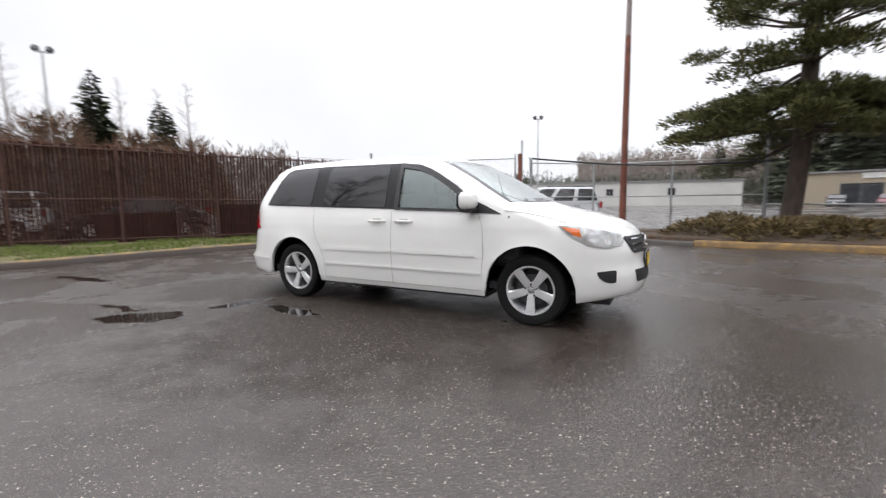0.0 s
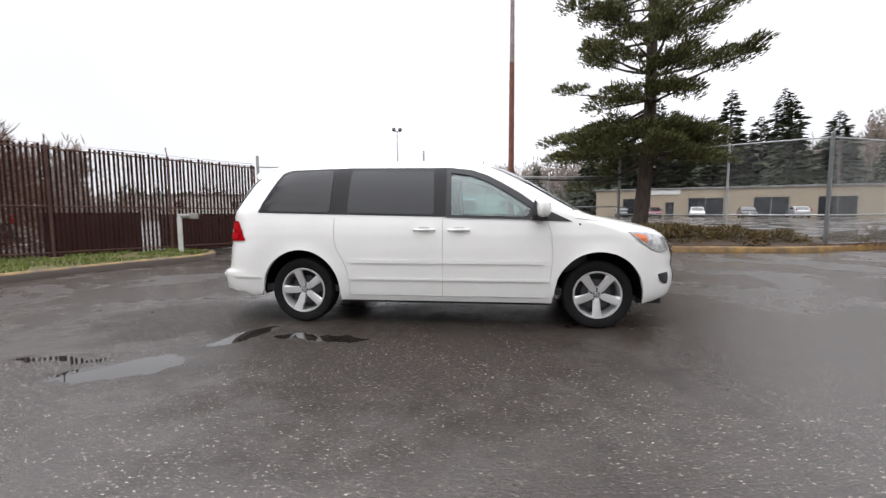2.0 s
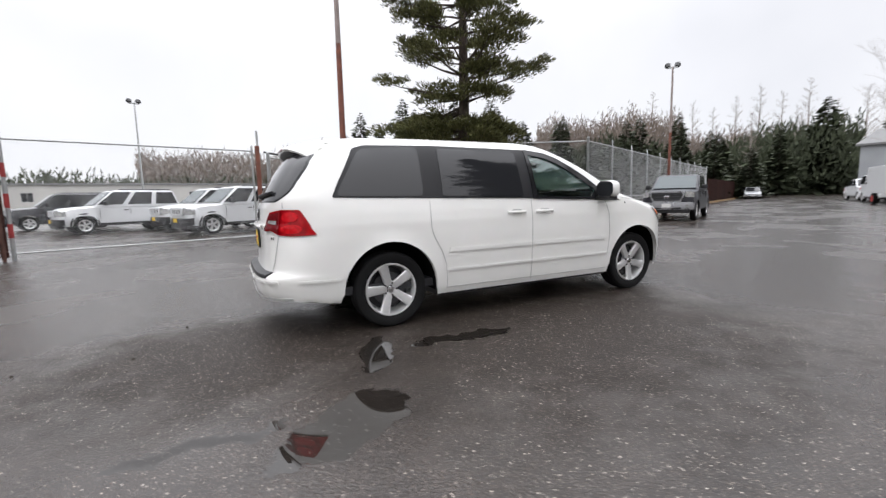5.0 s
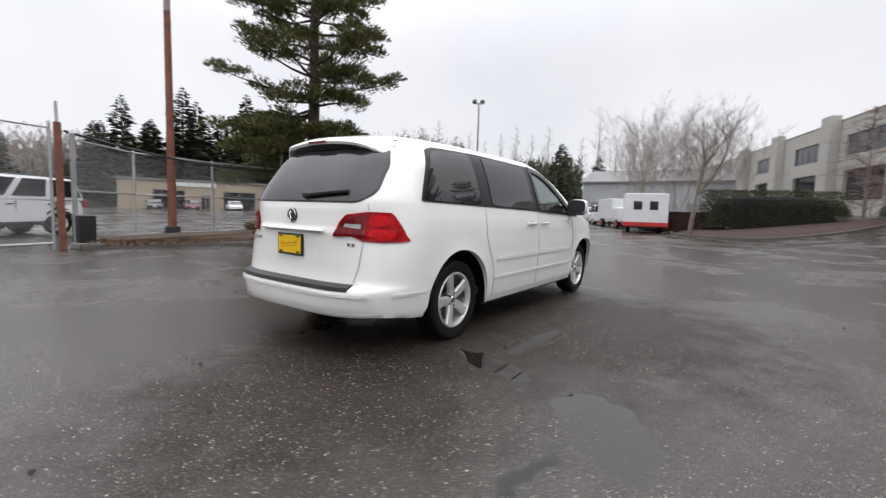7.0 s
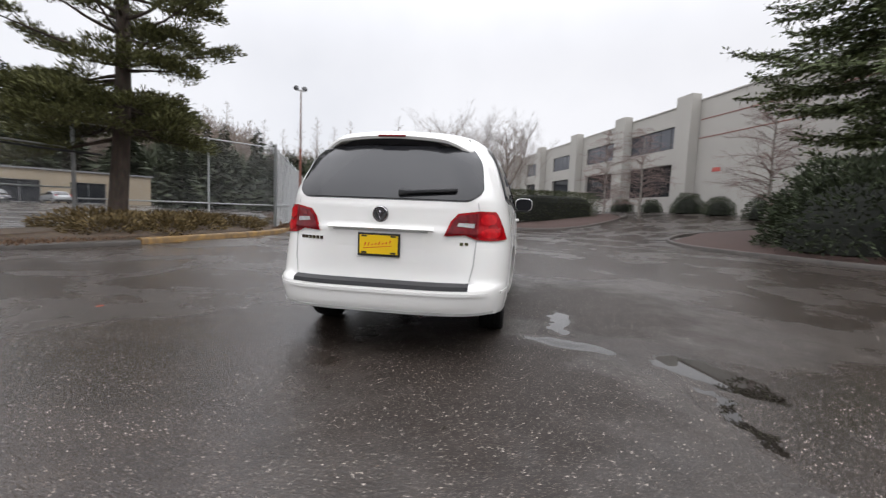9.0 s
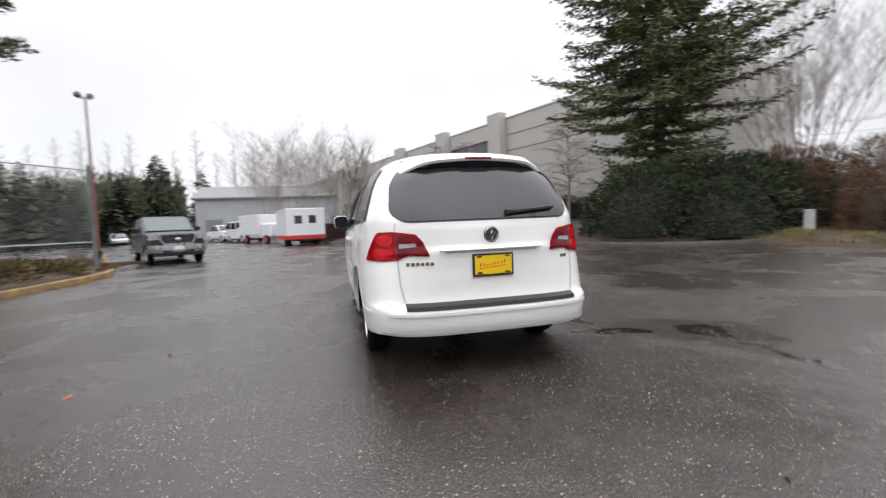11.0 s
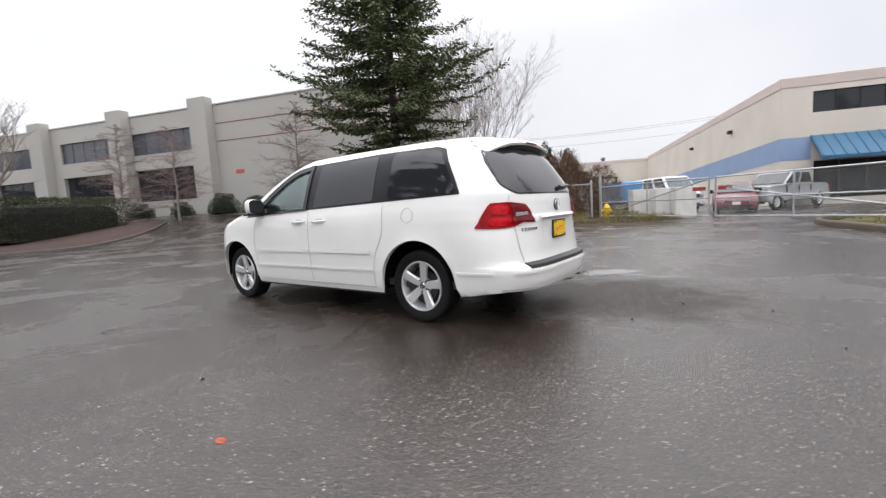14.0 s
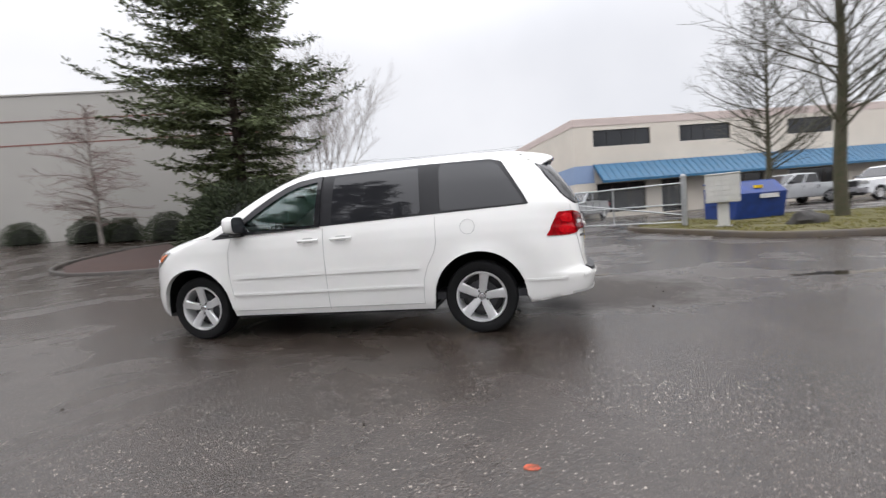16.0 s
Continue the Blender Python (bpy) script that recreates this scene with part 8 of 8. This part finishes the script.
P_SUV = [(-2.18, 0.34), (-2.24, 0.62), (-2.24, 1.0), (-2.16, 1.12), (0.98, 1.13), (1.95, 1.06), (2.16, 0.98), (2.22, 0.62), (2.18, 0.34)]
C_SUV = [(-2.14, 1.11), (-1.95, 1.70), (0.35, 1.72), (1.05, 1.12)]
P_SED = [(-2.3, 0.27), (-2.36, 0.62), (-2.28, 0.98), (-1.5, 1.04), (0.9, 0.98), (1.9, 0.84), (2.26, 0.70), (2.34, 0.45), (2.28, 0.27)]
C_SED = [(-1.95, 1.02), (-0.95, 1.42), (0.1, 1.43), (1.15, 0.95)]
P_PICK = [(-2.93, 0.42), (-2.98, 0.80), (-2.98, 1.20), (-2.90, 1.25), (1.28, 1.26), (2.55, 1.20), (2.80, 1.10), (2.84, 0.70), (2.78, 0.42)]
C_PICK = [(-1.25, 1.24), (-1.10, 1.82), (0.35, 1.85), (1.25, 1.25)]
P_VAN = [(-2.6, 0.35), (-2.65, 0.8), (-2.63, 1.34), (1.6, 1.28), (2.28, 1.08), (2.46, 0.85), (2.46, 0.55), (2.40, 0.35)]
C_VAN = [(-2.55, 1.34), (-2.45, 2.05), (1.0, 2.08), (1.75, 1.26)]
offroader_WHITE = mat("white_suv_paint", (0.70, 0.71, 0.72), 0.3, var=0.03, coat=0.4)
DARK_GREY = mat("dark_grey_truck_paint", (0.022, 0.022, 0.029), 0.33, var=0.08, coat=0.12, spec=0.4)
CHARCOAL = mat("charcoal_car_paint", (0.022, 0.022, 0.028), 0.25, var=0.05, coat=0.6)
SILVER = mat("silver_car_paint", (0.42, 0.43, 0.44), 0.3, metal=0.4, var=0.05, coat=0.5)
MAROON = mat("maroon_car_paint", (0.14, 0.012, 0.025), 0.3, var=0.05, coat=0.5)
BLUE_TRUCK = mat("blue_truck_paint", (0.06, 0.24, 0.52), 0.4, var=0.1)


def pickup_bed(t, hw):
    part("bed_floor", box(bmesh.new(), -2.80, -1.35, -hw + 0.20, hw - 0.20, 1.235, 1.262), BLACK_TRIM, t)


HAZE_GLASS = glass_mat("pale_reflecting_windscreen", (0.055, 0.075, 0.08), 0.05)
car("dark grey pickup truck parked beside a kerb", "pickup truck", DARK_GREY, 15.3, 8.2, 180 + 27, P_PICK, C_PICK, 1.98, (-1.85, 1.85), 0.40, front="pickup", extra=pickup_bed, glass=HAZE_GLASS)
car("charcoal car parked behind a slatted fence", "car", CHARCOAL, -15.4, 4.4, 233, P_SED, C_SED, 1.78, (-1.4, 1.4), 0.33)
car("white off-road vehicle parked behind a slatted fence", "suv", offroader_WHITE, -18.6, 0.6, 233, P_SUV, C_SUV, 1.80, (-1.35, 1.35), 0.36)
car("white off-road vehicle parked in a yard", "suv", offroader_WHITE, -2.4, 14.6, 204, P_SUV, C_SUV, 1.80, (-1.35, 1.35), 0.36, front="slotted", glass=HAZE_GLASS)
car("white off-road vehicle parked in a yard", "suv", offroader_WHITE, -3.4, 17.4, 204, P_SUV, C_SUV, 1.80, (-1.35, 1.35), 0.36, front="slotted", glass=HAZE_GLASS)
car("white off-road vehicle parked in a yard", "suv", offroader_WHITE, -7.0, 18.6, 204, P_SUV, C_SUV, 1.80, (-1.35, 1.35), 0.36, front="slotted", glass=HAZE_GLASS)
car("charcoal saloon parked in a yard", "car", CHARCOAL, -7.4, 20.8, 200, P_SED, C_SED, 1.78, (-1.4, 1.4), 0.33)
car("dark people carrier parked in a yard", "suv", CHARCOAL, -10.2, 23.6, 202, P_SUV, C_SUV, 1.85, (-1.35, 1.35), 0.35)
for x, y, t_, p_, lab in ((24, 62, 250, MAROON, "maroon car parked before a workshop"), (29, 60, 250, offroader_WHITE, "white car parked before a workshop"), (34, 57, 250, CHARCOAL, "dark car parked before a workshop"), (20, 64, 250, CHARCOAL, "dark car parked before a workshop"), (39, 55, 70, SILVER, "silver car parked before a workshop")):
    car(lab, "car", p_, x, y, t_, P_SED, C_SED, 1.78, (-1.4, 1.4), 0.33)
# road ahead
car("white van parked in a row along the road", "van", offroader_WHITE, 41.4, 9.9, 212, P_VAN, C_VAN, 1.95, (-1.6, 1.6), 0.36, front="van")
car("white pickup parked in a row along the road", "pickup truck", offroader_WHITE, 47.6, 13.2, 212, P_PICK, C_PICK, 1.98, (-1.85, 1.85), 0.40, front="pickup", extra=pickup_bed)
car("silver car parked along the road", "car", SILVER, 58, 28, 210, P_SED, C_SED, 1.78, (-1.4, 1.4), 0.33)
car("dark car parked along the road", "car", CHARCOAL, 64, 31, 210, P_SED, C_SED, 1.78, (-1.4, 1.4), 0.33)

bt = thing("box_trailer", "white box trailer with a red skirt and two small windows", "trailer", m=gpose(27.8, 3.6, 15))
part("box", box(bmesh.new(), -2.2, 2.2, -1.3, 1.3, 0.62, 2.55, 0.04), offroader_WHITE, bt)
RED_SK = mat("red_trailer_skirt", (0.50, 0.03, 0.025), 0.5, var=0.1)
part("red_skirt", box(bmesh.new(), -2.22, 2.22, -1.31, 1.31, 0.42, 0.70, 0.02), RED_SK, bt)
part("rear_window", box(bmesh.new(), -2.215, -2.19, -0.7, -0.2, 1.5, 2.05, 0.02), WIN_DARK, bt)
part("rear_window", box(bmesh.new(), -2.215, -2.19, 0.25, 0.75, 1.5, 2.05, 0.02), WIN_DARK, bt)
part("chassis", box(bmesh.new(), -2.0, 2.1, -0.8, 0.8, 0.3, 0.45), BLACK_TRIM, bt)
for x in (-0.9, 0.0):
    for s in (-1, 1):
        part("wheel", cyl(bmesh.new(), (x, s * 0.85, 0.34), (x, s * 1.08, 0.34), 0.34, seg=20), RUBBER, bt)
bt2 = thing("box_truck", "white box truck with red wheels in a parked row", "truck", m=gpose(35.0, 6.9, 212))
part("box", box(bmesh.new(), -3.2, 1.0, -1.1, 1.1, 0.75, 2.5, 0.04), offroader_WHITE, bt2)
part("cab", box(bmesh.new(), 1.05, 2.9, -1.0, 1.0, 0.55, 1.75, 0.18, 3), offroader_WHITE, bt2)
part("windscreen", box(bmesh.new(), 2.60, 2.86, -0.85, 0.85, 1.15, 1.62, 0.05), PRIVACY, bt2)
for x in (-2.0, 2.1):
    for s in (-1, 1):
        w = part("wheel", cyl(bmesh.new(), (x, s * 0.82, 0.38), (x, s * 1.03, 0.38), 0.38, seg=20), RUBBER, bt2)
        part("red_rim", cyl(bmesh.new(), (x, s * 1.02, 0.38), (x, s * 1.045, 0.38), 0.22, seg=16), RED_SK, w)
wf = thing("wooden_fence", "low brown wooden board fence", "fence", m=pose(28.4, -1.2, ground_z(28.4, 0.6), 0, 0, 90))
for i in range(34):
    part("board", box(bmesh.new(), i * 0.145, i * 0.145 + 0.135, -0.012, 0.012, 0.02, 1.45), SLAT, wf)
pb = thing("pale_warehouse", "long pale warehouse beyond leafless trees", "building", m=in_frame((74, -3), (-0.05, 0.999), (-0.999, -0.05)))
part("wall", box(bmesh.new(), 0, 26, -14, 0, -0.2, 6.6), WALL_FAR, pb)
bm = bmesh.new()
rings(bm, [[(x, 0.4, 6.55), (x, 0.4, 6.8), (x, -7, 9.2), (x, -14.4, 6.8), (x, -14.4, 6.55)] for x in (-0.4, 26.4)], cap0=True, cap1=True)
part("roof", bm, ROOF, pb)
for i in range(5):
    part("loading_door", box(bmesh.new(), 2 + 5 * i, 4.6 + 5 * i, 0.002, 0.06, -0.2, 3.2), ROOF, pb)

# behind the pipe gate
car("white panel van behind a pipe gate", "van", offroader_WHITE, 0.6, -26.6, 130, P_VAN, C_VAN, 1.95, (-1.6, 1.6), 0.36, front="van", glass=HAZE_GLASS)
car("maroon car behind a pipe gate", "car", MAROON, -3.1, -22.6, 95, P_SED, C_SED, 1.8, (-1.4, 1.4), 0.33)
car("silver pickup behind a pipe gate", "pickup truck", SILVER, -5.0, -25.0, 60, P_PICK, C_PICK, 1.95, (-1.85, 1.85), 0.38, front="pickup", extra=pickup_bed)
bl = thing("utility_truck", "blue and white utility truck", "truck", m=gpose(4.0, -23.8, 152))
part("bed_box", box(bmesh.new(), -2.6, 0.8, -1.0, 1.0, 0.75, 1.15, 0.03), BLUE_TRUCK, bl)
for x in (-2.5, -1.35, -0.2):
    part("tool_locker", box(bmesh.new(), x, x + 0.95, -0.98, 0.98, 1.155, 1.75, 0.03), offroader_WHITE, bl)
part("cab", box(bmesh.new(), 0.85, 2.6, -0.95, 0.95, 0.6, 1.9, 0.15, 3), BLUE_TRUCK, bl)
part("windscreen", box(bmesh.new(), 2.3, 2.58, -0.8, 0.8, 1.25, 1.75, 0.05), HAZE_GLASS, bl)
for x in (-2.5, -1.0, 0.6):
    for s in (-1, 1):
        part("rack_post", box(bmesh.new(), x - 0.03, x + 0.03, s * 0.95 - 0.03, s * 0.95 + 0.03, 1.55, 2.25), DARK_METAL, bl)
part("rack_top", box(bmesh.new(), -2.6, 0.7, -1.0, 1.0, 2.25, 2.32), DARK_METAL, bl)
for x in (-1.7, 1.7):
    for s in (-1, 1):
        part("wheel", cyl(bmesh.new(), (x, s * 0.78, 0.38), (x, s * 1.0, 0.38), 0.38, seg=20), RUBBER, bl)
for x, y, t_, w_ in ((0.35, -18.2, 30, 1.0), (-0.65, -17.7, 28, 0.9), (-1.5, -17.3, 24, 0.85)):
    ap = thing("appliance", "discarded white kitchen appliance", "appliance", "discarded appliances", gpose(x, y, t_))
    part("cabinet", box(bmesh.new(), -w_ / 2, w_ / 2, -0.33, 0.33, 0.0, 1.35, 0.03), mat("off_white_enamel", (0.62, 0.60, 0.55), 0.4, var=0.1), ap)
    part("door_panel", box(bmesh.new(), -w_ / 2 + 0.03, w_ / 2 - 0.03, 0.331, 0.35, 0.12, 1.25, 0.01), mat("off_white_enamel", (0.66, 0.64, 0.60), 0.35, var=0.1), ap)
car("silver pickup parked before a workshop", "pickup truck", SILVER, -17.6, -26.0, 20, P_PICK, C_PICK, 1.98, (-1.85, 1.85), 0.40, front="pickup", extra=pickup_bed)
car("white pickup parked before a workshop", "pickup truck", offroader_WHITE, -22.4, -25.4, 20, P_PICK, C_PICK, 1.98, (-1.85, 1.85), 0.40, front="pickup", extra=pickup_bed)

# ---- small things on the asphalt ----
rngl = random.Random(77)
sp = thing("paint_mark", "small orange-red paint mark on asphalt", "paint mark", m=pose(-1.99, 3.06, 0))
bm = bmesh.new()
rings(bm, [[(0.038 * k * (1 + 0.35 * noise.noise(Vector((math.cos(a) * 2, math.sin(a) * 2, 1)))) * math.cos(a), 0.026 * k * (1 + 0.3 * noise.noise(Vector((math.cos(a) * 2, math.sin(a) * 2, 5)))) * math.sin(a), 0.0045 - 0.0035 * (k > 0.99)) for a in [2 * math.pi * i / 24 for i in range(24)]] for k in (1.0, 0.9)], cap1=True)
part("paint", bm, mat("orange_red_paint", (0.42, 0.085, 0.035), 0.6, var=0.5, scale=60), sp)
lf_me = None
for i in range(28):
    a, d = rngl.uniform(0, 6.28), rngl.uniform(3.0, 9.0)
    x, y = d * math.cos(a), d * math.sin(a) * 0.8
    if abs(x) < 2.9 and abs(y) < 1.3 or y > 7:
        continue
    if lf_me is None:
        bm = bmesh.new()
        rings(bm, [[(0.015 * k * math.cos(t), 0.009 * k * math.sin(t), z + 0.004 * math.cos(2 * t)) for t in [2 * math.pi * j / 8 for j in range(8)]] for k, z in ((1.0, 0.003), (0.5, 0.011), (0.1, 0.012))], cap1=True)
        o = part("wet_leaf", bm, mat("wet_brown_leaf", (0.035, 0.024, 0.016), 0.5, var=0.3), None)
        lf_me = o.data
    else:
        o = new("wet_leaf", lf_me)
    tagged(o, "small wet brown leaf on asphalt", "leaf", "fallen leaves")
    o.matrix_world = pose(x, y, 0.001, 0, 0, rngl.uniform(0, 360)) @ Matrix.Scale(rngl.uniform(0.5, 1.1), 4)
